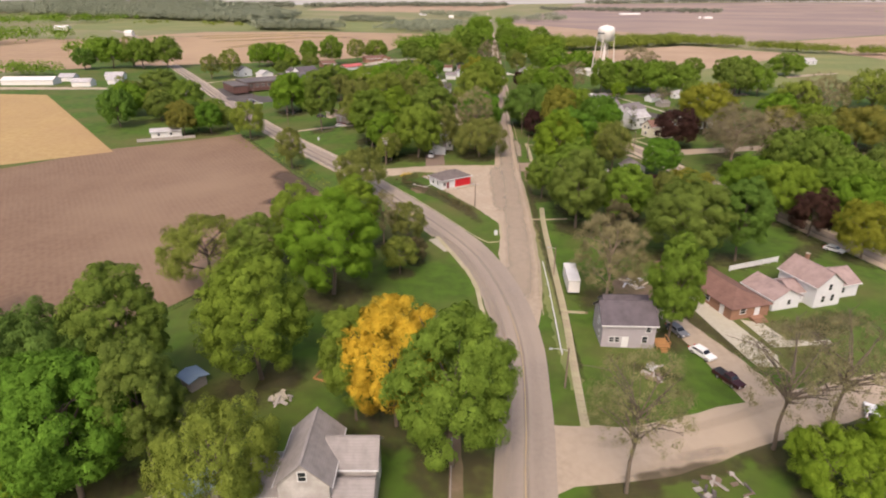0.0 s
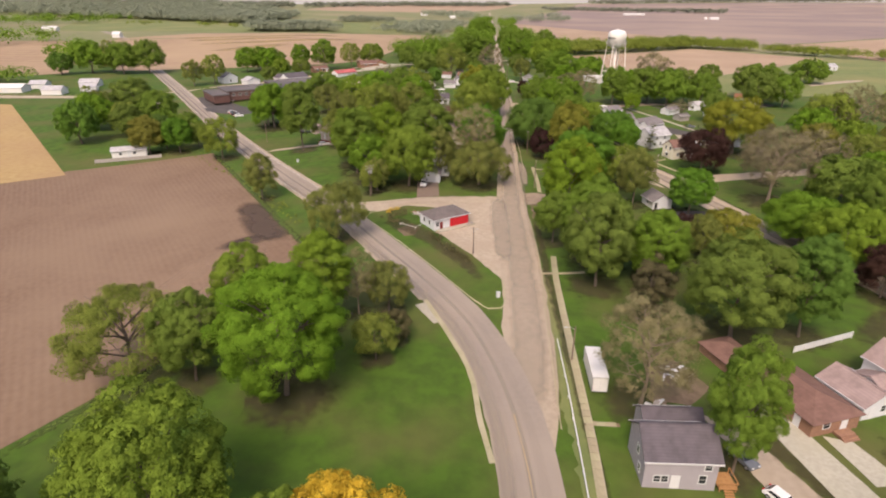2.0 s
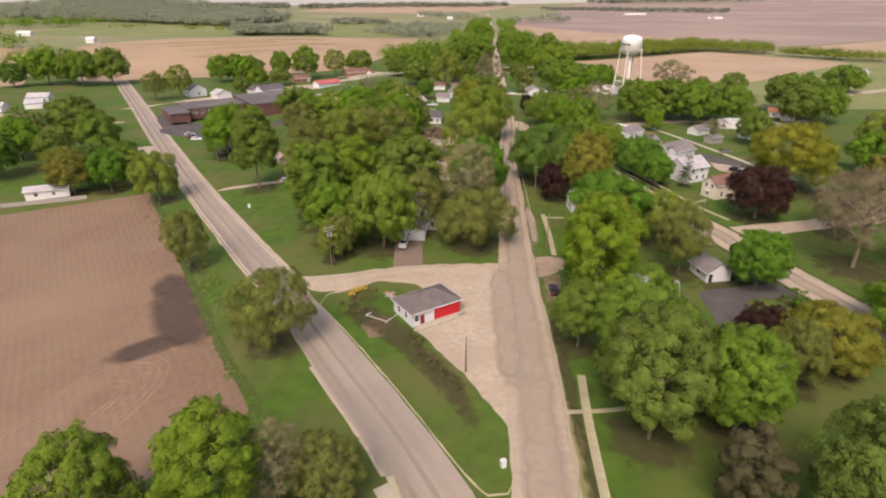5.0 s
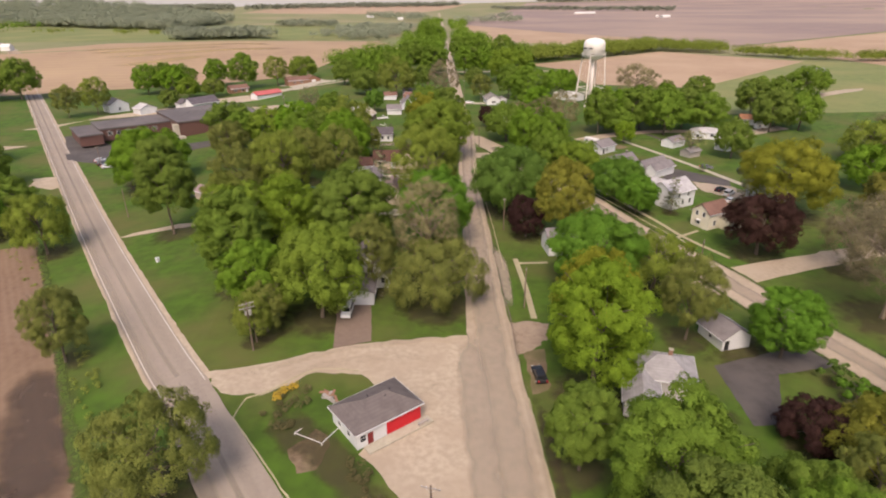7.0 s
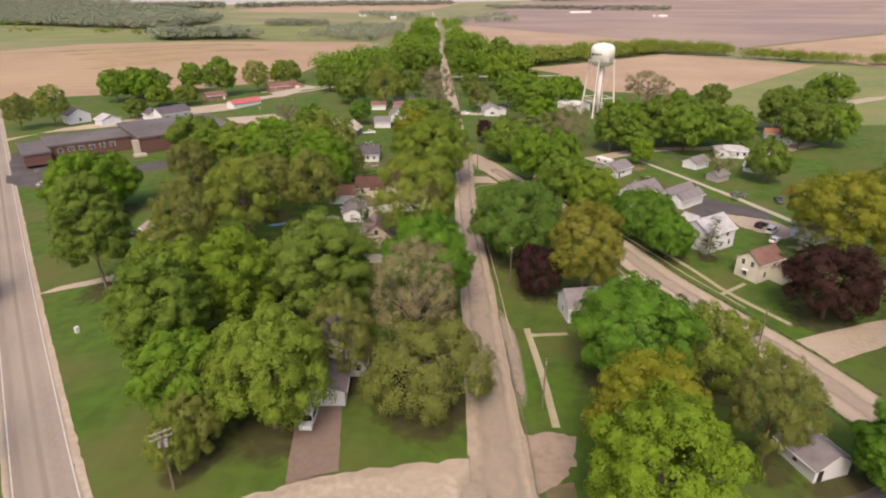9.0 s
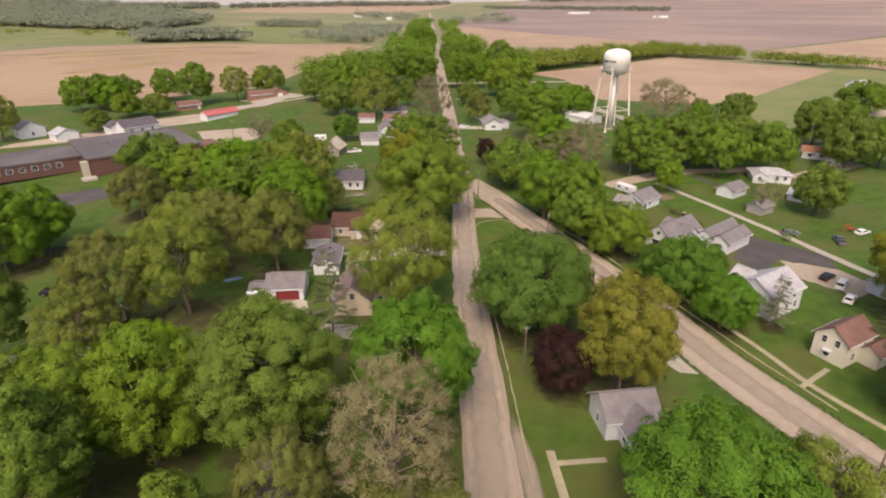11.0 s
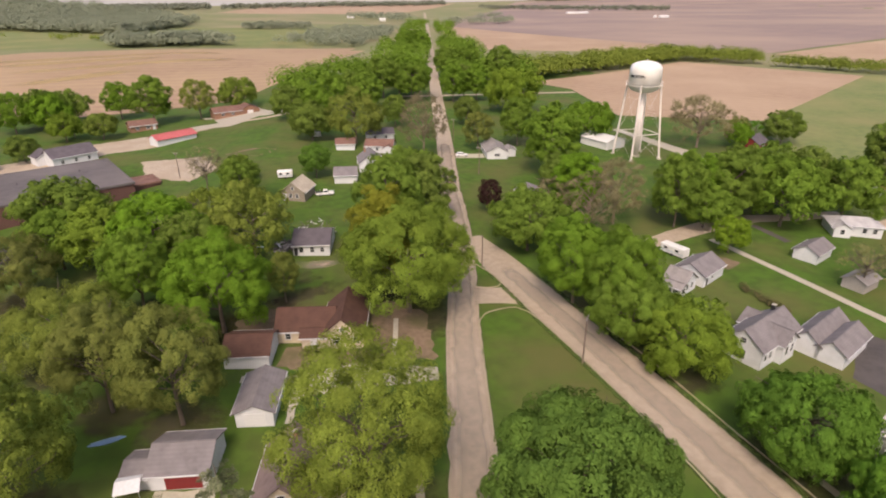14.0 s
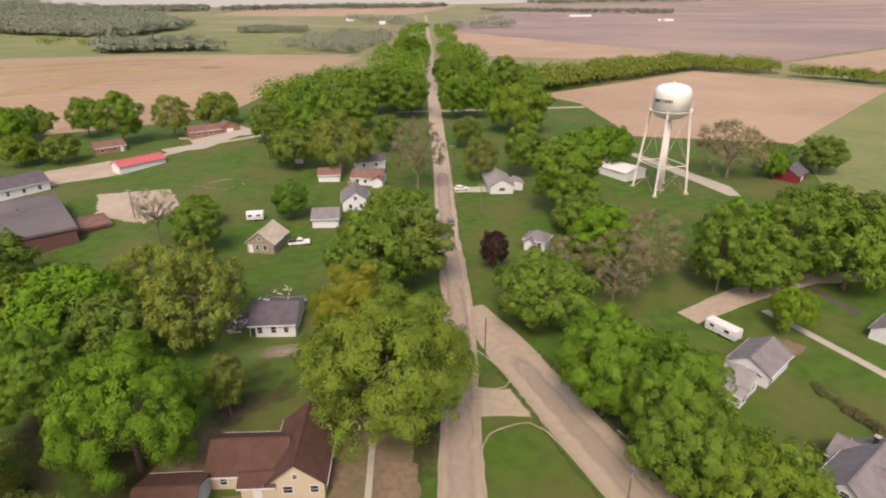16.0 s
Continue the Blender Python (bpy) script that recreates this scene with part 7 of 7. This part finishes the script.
# the trees of each kind: place, height and crown radius
tree('g', -58, 52, 16.0, 8.0)
tree('g', -35.9, 56.2, 22.2, 5.0)
tree('g', 3.1, 57.5, 23.8, 7.8)
tree('g', -44.6, 69.2, 26.4, 6.8)
tree('g', 43.3, 89.1, 22.5, 4.6)
tree('g', -36.5, 107.5, 16.5, 5.6)
tree('g', -20.5, 103.2, 23, 9.2)
tree('l', -18.5, 124.5, 19.5, 5.8)
tree('l', -31.5, 121, 17.5, 6.2)
tree('g', 58.4, 123.4, 21.2, 9.1)
tree('g', 37.1, 142.2, 21.2, 7.5)
tree('g', 49.6, 142.9, 17.7, 6.2)
tree('g', 112, 146, 15, 7)
tree('g', 68, 357, 22.5, 6.5, True)
tree('g', 52.5, 149, 14.5, 7)
tree('g', 130, 150, 15, 8, True)
tree('g', 39.2, 154.8, 20.6, 7.8)
tree('g', 118, 160, 16, 8)
tree('w', -22.8, 164.2, 14.5, 7.2)
tree('g', 123.4, 164.8, 14, 11, True)
tree('g', 31.5, 165, 14, 5)
tree('g', 96.7, 168.9, 12.7, 9.9)
tree('g', 116.7, 174.9, 20.1, 6.4)
tree('g', 128, 178, 15, 8, True)
tree('g', 150, 185, 15, 8, True)
tree('g', 125.3, 195, 15.6, 12.2, True)
tree('g', 140, 205, 15, 8, True)
tree('g', -19.5, 208.5, 16, 7)
tree('g', -25.8, 218.9, 23.7, 7.1)
tree('g', -52.5, 255.6, 28.5, 7.2)
tree('g', 161.7, 277.4, 15.7, 9.1, True)
tree('g', -76.4, 301.1, 19.7, 10.2)
tree('g', -140, 290, 15, 7.5, True)
tree('d', -154, 277, 18, 8.6, True)
tree('w', -171, 320, 16, 8.5, True)
tree('g', -134, 309.5, 17, 8.6, True)
tree('g', -127, 298, 11, 6.5, True)
tree('w', -147, 303, 13, 7, True)
tree('l', -100, 270, 11, 4.6, True)
tree('d', -113, 268, 10, 5, True)
tree('d', -121, 281, 12, 6, True)
tree('g', -109, 282, 12, 6, True)
tree('g', -71.3, 309.9, 17.4, 6.9)
tree('l', 67.8, 295, 11.6, 8.4)
tree('g', -161, 301, 17.5, 9.0, True)
tree('g', -81.5, 308.8, 18.9, 7.7)
tree('g', -10.9, 311.2, 18.2, 9.2)
tree('g', 136.1, 316.7, 15.5, 7, True)
tree('g', -22, 334, 14, 7, True)
tree('g', -55.5, 345.8, 14.8, 8.4, True)
tree('g', -31.5, 339.9, 16.4, 9.5, True)
tree('g', 52.8, 343.2, 15.9, 9.3, True)
tree('g', -160.4, 338, 18, 11, True)
tree('g', 20, 352, 22, 8.2, True)
tree('g', -66.1, 370.6, 13.9, 10.9, True)
tree('g', 125.7, 354.6, 19.3, 10.5, True)
tree('g', 103.8, 354.7, 11.7, 7.4, True)
tree('g', -243, 488, 24, 12, True)
tree('g', 95.9, 355.4, 20.9, 6.7, True)
tree('g', 145.2, 357.2, 17.8, 9.2, True)
tree('g', -226, 494, 25, 13, True)
tree('g', 111.6, 358.4, 20.4, 7.5, True)
tree('g', 178.2, 360, 18.6, 8.9, True)
tree('g', 104, 362, 19, 8, True)
tree('g', 29, 362, 20, 8, True)
tree('g', 194.4, 363, 18.6, 8.9, True)
tree('g', 119, 366, 19, 8.5, True)
tree('g', -270, 493, 24, 13, True)
tree('d', -287, 482, 17, 9, True)
tree('w', -257, 500, 22, 11, True)
tree('g', 139.9, 367.5, 17.8, 8.2, True)
tree('g', 186.7, 369.7, 18.6, 8.9, True)
tree('g', 133, 372, 18, 8.5, True)
tree('g', -22, 380.4, 13.7, 5.6, True)
tree('g', 183.8, 386.4, 20.8, 7.8, True)
tree('g', 25.9, 387.1, 13.1, 9.1, True)
tree('g', 197.9, 389.4, 20.8, 7.8, True)
tree('g', 75.2, 389.6, 10.2, 8, True)
tree('g', 191.2, 395.1, 20.8, 7.8, True)
tree('g', -26.8, 398.3, 8.9, 5.2, True)
tree('g', 74.6, 404.3, 23.9, 9.7, True)
tree('g', -121.4, 453.4, 10.4, 5.9, True)
tree('g', 161.8, 436.8, 10.2, 5, True)
tree('g', 71.8, 442.5, 20.3, 6.9, True)
tree('g', 185.2, 443.8, 13.3, 8, True)
tree('g', 103.5, 451.4, 15.2, 10.2, True)
tree('g', -121.9, 494.4, 11.2, 4.5, True)
tree('g', -10.2, 454.8, 15.3, 9.1, True)
tree('g', 264.4, 459.2, 15.7, 12.3, True)
tree('g', -154.6, 508, 18.5, 8.7, True)
tree('g', -138.1, 509.7, 18.4, 8.7, True)
tree('g', -146, 517.2, 18.5, 8.7, True)
tree('g', 24, 478, 15.4, 5.6, True)
tree('g', -142.7, 529.3, 16.0, 12.5, True)
tree('g', -94.7, 518.9, 24.1, 10.4, True)
tree('g', 57.1, 483.9, 13.2, 6.4, True)
tree('g', -118.3, 538.1, 20.1, 7.8, True)
tree('g', -25.6, 494.6, 15.4, 7.6, True)
tree('g', -11.8, 497.6, 15.4, 7.6, True)
tree('g', -18.4, 503.2, 15.4, 7.6, True)
tree('g', -6.3, 518.9, 18.4, 9, True)
tree('g', 10.1, 521.9, 18.4, 9, True)
tree('g', 2.3, 528.7, 18.4, 9, True)
tree('g', 57.8, 546, 20.7, 7.5, True)
tree('g', 34.5, 546.9, 22.5, 8.6, True)
tree('g', 71.4, 549, 20.7, 7.5, True)
tree('g', 64.9, 554.5, 20.7, 7.5, True)
tree('g', 19, 559.6, 24.1, 9.9, True)
tree('g', 37, 562.6, 24.1, 9.9, True)
tree('g', 28.4, 570.1, 24.1, 9.9, True)
tree('g', 99.2, 627.7, 24, 10.9, True)
tree('g', 64.3, 649.7, 23.3, 8.9, True)
tree('g', 80.4, 652.7, 23.3, 8.9, True)
tree('g', 72.7, 659.4, 23.3, 8.9, True)
tree('g', 41.2, 824.1, 24.3, 9.3, True)
tree('g', 58.2, 827.1, 24.3, 9.3, True)
tree('g', 50.1, 834.1, 24.3, 9.3, True)
tree('l', -48.8, 49, 9.2, 3.3)
tree('l', 51.6, 54.4, 8.7, 5.7)
tree('l', 63.5, 58.1, 9.7, 5.2)
tree('l', -10.7, 66, 19.8, 4.5)
tree('l', -27.2, 75, 22.3, 8.3)
tree('l', 96.5, 152.5, 16.9, 9)
tree('l', 38.3, 181, 23.7, 8.1)
tree('l', -7.5, 206.4, 19.2, 8.8)
tree('l', -28, 229, 20, 8)
tree('l', -17.9, 231.9, 21.2, 7.5)
tree('l', 168, 262, 14, 8, True)
tree('l', -43.7, 343, 15.5, 8.8, True)
tree('l', 101.8, 338.7, 9.7, 4.3, True)
tree('l', -121.9, 487.1, 13.1, 6.8, True)
tree('l', -107.3, 489.5, 12.0, 7.3, True)
tree('l', 84.1, 514.1, 21.5, 14.4, True)
tree('l', -60, 546.6, 15.4, 10.6, True)
tree('d', -44, 53, 22.0, 8.5)
tree('d', -54.5, 63.8, 21.1, 10.1)
tree('d', -64.8, 67.5, 20.4, 8.6)
tree('d', 71.6, 124, 22.4, 6.3)
tree('d', 75.2, 188.8, 14.3, 6.3)
tree('d', 48.9, 214, 18, 10.3)
tree('g', -2.9, 234.6, 22.9, 9.6)
tree('l', -21.5, 244, 14, 6.2)
tree('l', -13.3, 245.5, 11, 5)
tree('g', -4.4, 246, 15, 6.8)
tree('w', -38, 257.5, 15, 6.6)
tree('h', -12.9, 263.2, 4.4, 1.8)
tree('d', 17, 238.5, 20, 9)
tree('d', -105, 262.4, 15, 6)
tree('d', 76.3, 260.2, 11.4, 5.9)
tree('d', 39.8, 262.7, 17.7, 11.4)
tree('d', 74.7, 273.6, 12.2, 8.5)
tree('g', 62.2, 302.4, 14, 7.2)
tree('g', 56.3, 317.7, 18.8, 7.6)
tree('d', -3.4, 402.8, 11.7, 5.1, True)
tree('w', -24.2, 49.2, 15.6, 7)
tree('w', -48.3, 110.6, 15.7, 9.6)
tree('w', 64.7, 154.6, 13.4, 4.5)
tree('w', 60.7, 195.3, 18.2, 5.6)
tree('w', -52.1, 197.9, 15.5, 5.0)
tree('w', -18.3, 198.1, 10.5, 3.3)
tree('w', -17, 201.5, 11, 4.4)
tree('w', 15, 209.7, 13.9, 9.7)
tree('w', 62.3, 214.6, 12.1, 8.2)
tree('w', 2, 217, 17.5, 5.6)
tree('w', 160, 240, 13, 8, True)
tree('w', -83.2, 250.5, 16, 7.4)
tree('w', -36.8, 267, 21, 7.4)
tree('w', 16.9, 269.5, 25, 9.8)
tree('w', -24.9, 270.5, 22.5, 8.2)
tree('w', -11, 287, 20.5, 7.2)
tree('w', -22, 290.5, 19, 6.8)
tree('w', -34, 304.4, 13.3, 10.1)
tree('w', 185.3, 305.9, 16.8, 11.8, True)
tree('g', 61.6, 307.4, 20.5, 6.6)
tree('w', -56.5, 331.5, 14.6, 7.6)
tree('w', -1.3, 321.5, 12, 3.2)
tree('g', -28, 320, 17, 6)
tree('w', 240.8, 327.6, 20, 15.6, True)
tree('w', -10.8, 340.9, 17.4, 9.2, True)
tree('w', -20.3, 351.5, 9, 4.4, True)
tree('w', -16, 357, 13, 6, True)
tree('w', -27, 361.9, 9.8, 7.1, True)
tree('w', -166.5, 431, 18, 6.5, True)
tree('w', -154.8, 438, 21, 7.5, True)
tree('w', 55.3, 437.8, 15.5, 5.8, True)
tree('w', 167, 447.2, 10.5, 5.3, True)
tree('w', 7.8, 448.2, 20.6, 11.3, True)
tree('w', -74.1, 525, 20.8, 8.2, True)
tree('o', 103.8, 127, 14.4, 6.7)
tree('o', 73.2, 161.3, 10.5, 8.2)
tree('o', 42.1, 193.7, 20.3, 7.4)
tree('o', 174.3, 237.5, 16.4, 12.8)
tree('o', 49.4, 242.1, 22.6, 7.5)
tree('o', 150, 255, 14, 8, True)
tree('o', 118.8, 257.8, 22, 12.5)
tree('o', -116.4, 260.3, 16.6, 7.1)
tree('l', 23, 316.3, 22.4, 12.1)
tree('o', 18.1, 325.5, 24.2, 6.4)
tree('b', 35.3, 103.4, 19.6, 7.3)
tree('b', 104.4, 200.8, 24.9, 10.7)
tree('b', 13.8, 219.5, 25.5, 7.1)
tree('b', 113, 222, 17, 8)
tree('b', 135.6, 232.4, 14.6, 11.4, True)
tree('b', 199.3, 307.8, 19.4, 13.3, True)
tree('b', 70, 350, 18, 7, True)
tree('b', 62, 356, 15, 5.5, True)
tree('b', 80, 358, 19, 7.6, True)
tree('b', 33.4, 428.6, 24, 8.5, True)
tree('b', 145.3, 438.3, 21, 12, True)
tree('p', 98.6, 140.5, 12.8, 5.9)
tree('p', 66.6, 167.7, 7, 5.4)
tree('p', 95.9, 231.4, 15.6, 8.8)
tree('p', 40.6, 244, 11, 5.2)
tree('p', 48.1, 368.7, 10.5, 3.4, True)
tree('y', -4.8, 65, 21.6, 7)
tree('w', -7.6, 113, 9.5, 4)
tree('k', -4.5, 119, 6.5, 3)
tree('w', -6.8, 129, 11.5, 4.6)
tree('b', -12.6, 128, 15, 3.6)
tree('k', 44.4, 128.6, 14.5, 4.3)
tree('c', 100.8, 248, 15, 4.2)
tree('c', 3.3, 259.1, 20, 4.6)
tree('c', 86.6, 259.5, 12, 3.2)
tree('c', 114.5, 471.7, 13.3, 5.5, True)
tree('c', 126.7, 664.3, 15.5, 4, True)
tree('s', 25.5, 53.7, 22, 6.1)
tree('s', 48.7, 62, 21, 7)
tree('s', 59, 65.7, 20, 7.5)
tree('s', -92.8, 100.5, 10.6, 5.3)
tree('s', 120.4, 318.6, 10, 5.6, True)
tree('s', -32.7, 385, 15.9, 5.5, True)
tree('h', 84, 171.7, 3.7, 3.2)
tree('h', 80.3, 176.6, 4.1, 3.1)
tree('h', 80.2, 181.7, 4.2, 2.4)
tree('h', -11.5, 256, 5.5, 2.2)
tree('h', 116.3, 299.9, 3.3, 1.3)
tree('h', 187.5, 465.1, 5.8, 3.1, True)


# leaf litter and bare soil under the trees, with crown shade painted in as dark discs
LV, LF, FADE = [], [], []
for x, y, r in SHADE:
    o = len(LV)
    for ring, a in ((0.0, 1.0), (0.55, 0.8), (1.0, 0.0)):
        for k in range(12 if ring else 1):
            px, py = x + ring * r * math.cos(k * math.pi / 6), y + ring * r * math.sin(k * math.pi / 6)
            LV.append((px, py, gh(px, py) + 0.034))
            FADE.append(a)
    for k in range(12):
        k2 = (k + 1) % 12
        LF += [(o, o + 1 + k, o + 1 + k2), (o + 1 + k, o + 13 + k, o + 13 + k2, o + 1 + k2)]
litter = tagged(part("leaf_litter", (LV, LF), LITTER_SHADE), "brown leaf litter with shade painted in under the trees", "litter", kind="stuff")
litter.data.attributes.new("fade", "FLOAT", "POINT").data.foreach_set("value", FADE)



# ---- far woods and hedgerows ----
def wood(label, areas, material, seed, leaves=46, leaf=2.6):
    """A distant wood as one mass of small crowns; areas: corner, corner, corner, corner, number, height."""
    rg = np.random.default_rng(seed)
    V = []
    for a, b, c, d, n, hgt in areas:
        u, w = rg.random(n), rg.random(n)
        p = [np.outer((1 - u) * (1 - w), a) + np.outer(u * (1 - w), b) + np.outer(u * w, c) + np.outer((1 - u) * w, d)][0]
        for x, y in p:
            H = hgt * rg.uniform(0.72, 1.12)
            R = H * rg.uniform(0.42, 0.62)
            dd = rg.normal(0, 1, (leaves, 3))
            dd[:, 2] = np.abs(dd[:, 2]) - 0.35
            dd /= np.linalg.norm(dd, axis=1)[:, None]
            pos = dd * (R, R, H * 0.5) * rg.uniform(0.72, 1.08, (leaves, 1)) + (x, y, gh(x, y) + H * 0.5)
            # stronger upward tilt evens out the far woods' tone, like haze
            nr = dd + rg.normal(0, 0.15, dd.shape) + (0, 0, 1.3 if leaf > 2.0 else 0.8 if hgt > 10 else 0.3)
            nr /= np.linalg.norm(nr, axis=1)[:, None]
            q = np.cross(nr, rg.normal(0, 1, dd.shape))
            q /= np.linalg.norm(q, axis=1)[:, None]
            r = np.cross(nr, q)
            s = leaf * hgt / 14 * rg.uniform(0.6, 1.3, (leaves, 1)) / 2
            V.append(np.stack([pos - r * s, pos + q * s, pos + r * s, pos - q * s], 1).reshape(-1, 3))
    return tagged(new("woods", leaf_mesh("woods", np.vstack(V), material, 4)), label, "woods", kind="stuff")


wood("hedgerow of green trees along the brown field", [((122, 636), (240, 726), (232, 766), (120, 682), 150, 14.5), ((240, 726), (301, 772), (310, 816), (232, 772), 100, 14.5), ((303, 770), (356, 726), (374, 772), (318, 818), 80, 13), ((356, 724), (396, 652), (430, 662), (374, 714), 60, 11), ((396, 650), (640, 524), (650, 536), (430, 664), 90, 11)], LEAF["w"], 21, 150, 1.35)
wood("street trees of the far end of town", [((8, 575), (42, 575), (66, 900), (20, 900), 60, 17), ((62, 590), (100, 600), (118, 900), (82, 900), 58, 17), ((-59.8, 563.7), (5, 560), (20, 680), (-20, 640), 36, 16), ((100, 560), (128, 640), (132, 700), (100, 680), 18, 16), ((36, 900), (66, 900), (110, 1500), (70, 1500), 44, 17), ((84, 900), (110, 900), (160, 1500), (128, 1500), 36, 16)], LEAF["g"], 22, 170, 1.35)
# woods using LEAF["f"] carry painted haze in their leaf colour
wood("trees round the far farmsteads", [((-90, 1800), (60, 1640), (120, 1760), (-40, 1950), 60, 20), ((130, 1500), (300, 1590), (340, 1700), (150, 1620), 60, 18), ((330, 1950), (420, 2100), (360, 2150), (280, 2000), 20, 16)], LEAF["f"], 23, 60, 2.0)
wood("grey-green spring woods, paled for haze, on the far hills", [((-1150, 1500), (-371, 1215), (-325, 1345), (-600, 1640), 760, 17), ((-1900, 1700), (-640, 1290), (-560, 1420), (-1900, 1950), 840, 19), ((-1900, 1950), (-560, 1420), (-520, 1700), (-1900, 2300), 840, 19), ((-640, 1300), (-350, 1150), (-340, 1250), (-560, 1420), 300, 18), ((-560, 1420), (-340, 1250), (-340, 1500), (-520, 1700), 220, 18), ((-270, 895), (-150, 925), (-190, 985), (-300, 965), 180, 15), ((-110, 940), (-10, 920), (60, 1290), (-60, 1300), 180, 12), ((-210, 1270), (-95, 1290), (-110, 1330), (-220, 1310), 80, 13)], LEAF["f"], 24, 120, 2.1)
wood("green woods along the old field roads", [((-900, 620), (-446.6, 624.7), (-412.8, 715.7), (-900, 900), 150, 17), ((-380.5, 597.4), (-277.1, 524.3), (-270.2, 546.9), (-367.4, 644.7), 40, 15), ((-356.2, 441.7), (-284.4, 429.3), (-279.3, 449.2), (-357.9, 464.2), 22, 11), ((-760, 1000), (-640, 1160), (-600, 1240), (-900, 1200), 70, 18)], LEAF["g"], 25, 80, 1.7)
wood("tree line along the horizon, paled for haze", [((-2600, 3100), (-700, 3000), (-900, 3500), (-2600, 3700), 640, 30), ((-700, 3050), (400, 3900), (400, 4300), (-700, 3500), 400, 26), ((500, 3000), (1100, 2500), (1200, 2700), (500, 3300), 220, 18), ((1000, 4200), (3600, 3600), (3700, 3900), (1000, 4500), 600, 26)], LEAF["f"], 26, 50, 4.2)
wood("scattered bushes in the pasture", [((-420, 1060), (-330, 1010), (-320, 1040), (-420, 1090), 18, 9), ((-560, 1120), (-500, 1080), (-490, 1110), (-560, 1150), 10, 9)], LEAF["w"], 27)
wood("tangled hedge along the lawn", [((94.2, 322), (95.4, 322.5), (98.6, 310), (97.2, 309.6), 40, 1.4), ((88, 330), (90, 331), (97.6, 318), (96, 317), 0, 1.4)], LEAF["k"], 28, 40, 3.0)
wood("low shrubs in the store garden", [((-15, 180), (-8, 185), (-4, 180), (-10, 174), 16, 1.3), ((2, 161), (9, 152), (11, 153), (5, 163), 22, 1.1), ((-1, 167), (3, 162), (5, 164), (1, 169), 12, 1.0)], LEAF["k"], 29, 40, 3.4)
wood("yellow flowering shrubs in the store garden", [((-12.5, 181.5), (-10, 185.5), (-9, 185), (-11.5, 181), 7, 1.3)], LEAF["y"], 30, 40, 3.4)
wood("weeds along the field bank", [((-64.8, 216.6), (-36.8, 174.4), (-33.4, 175.5), (-60, 218.5), 60, 0.9), ((-107.7, 269.4), (-67.2, 218.3), (-62.4, 219.2), (-101.6, 271.3), 50, 0.8)], LEAF["w"], 31, 30, 3.4)
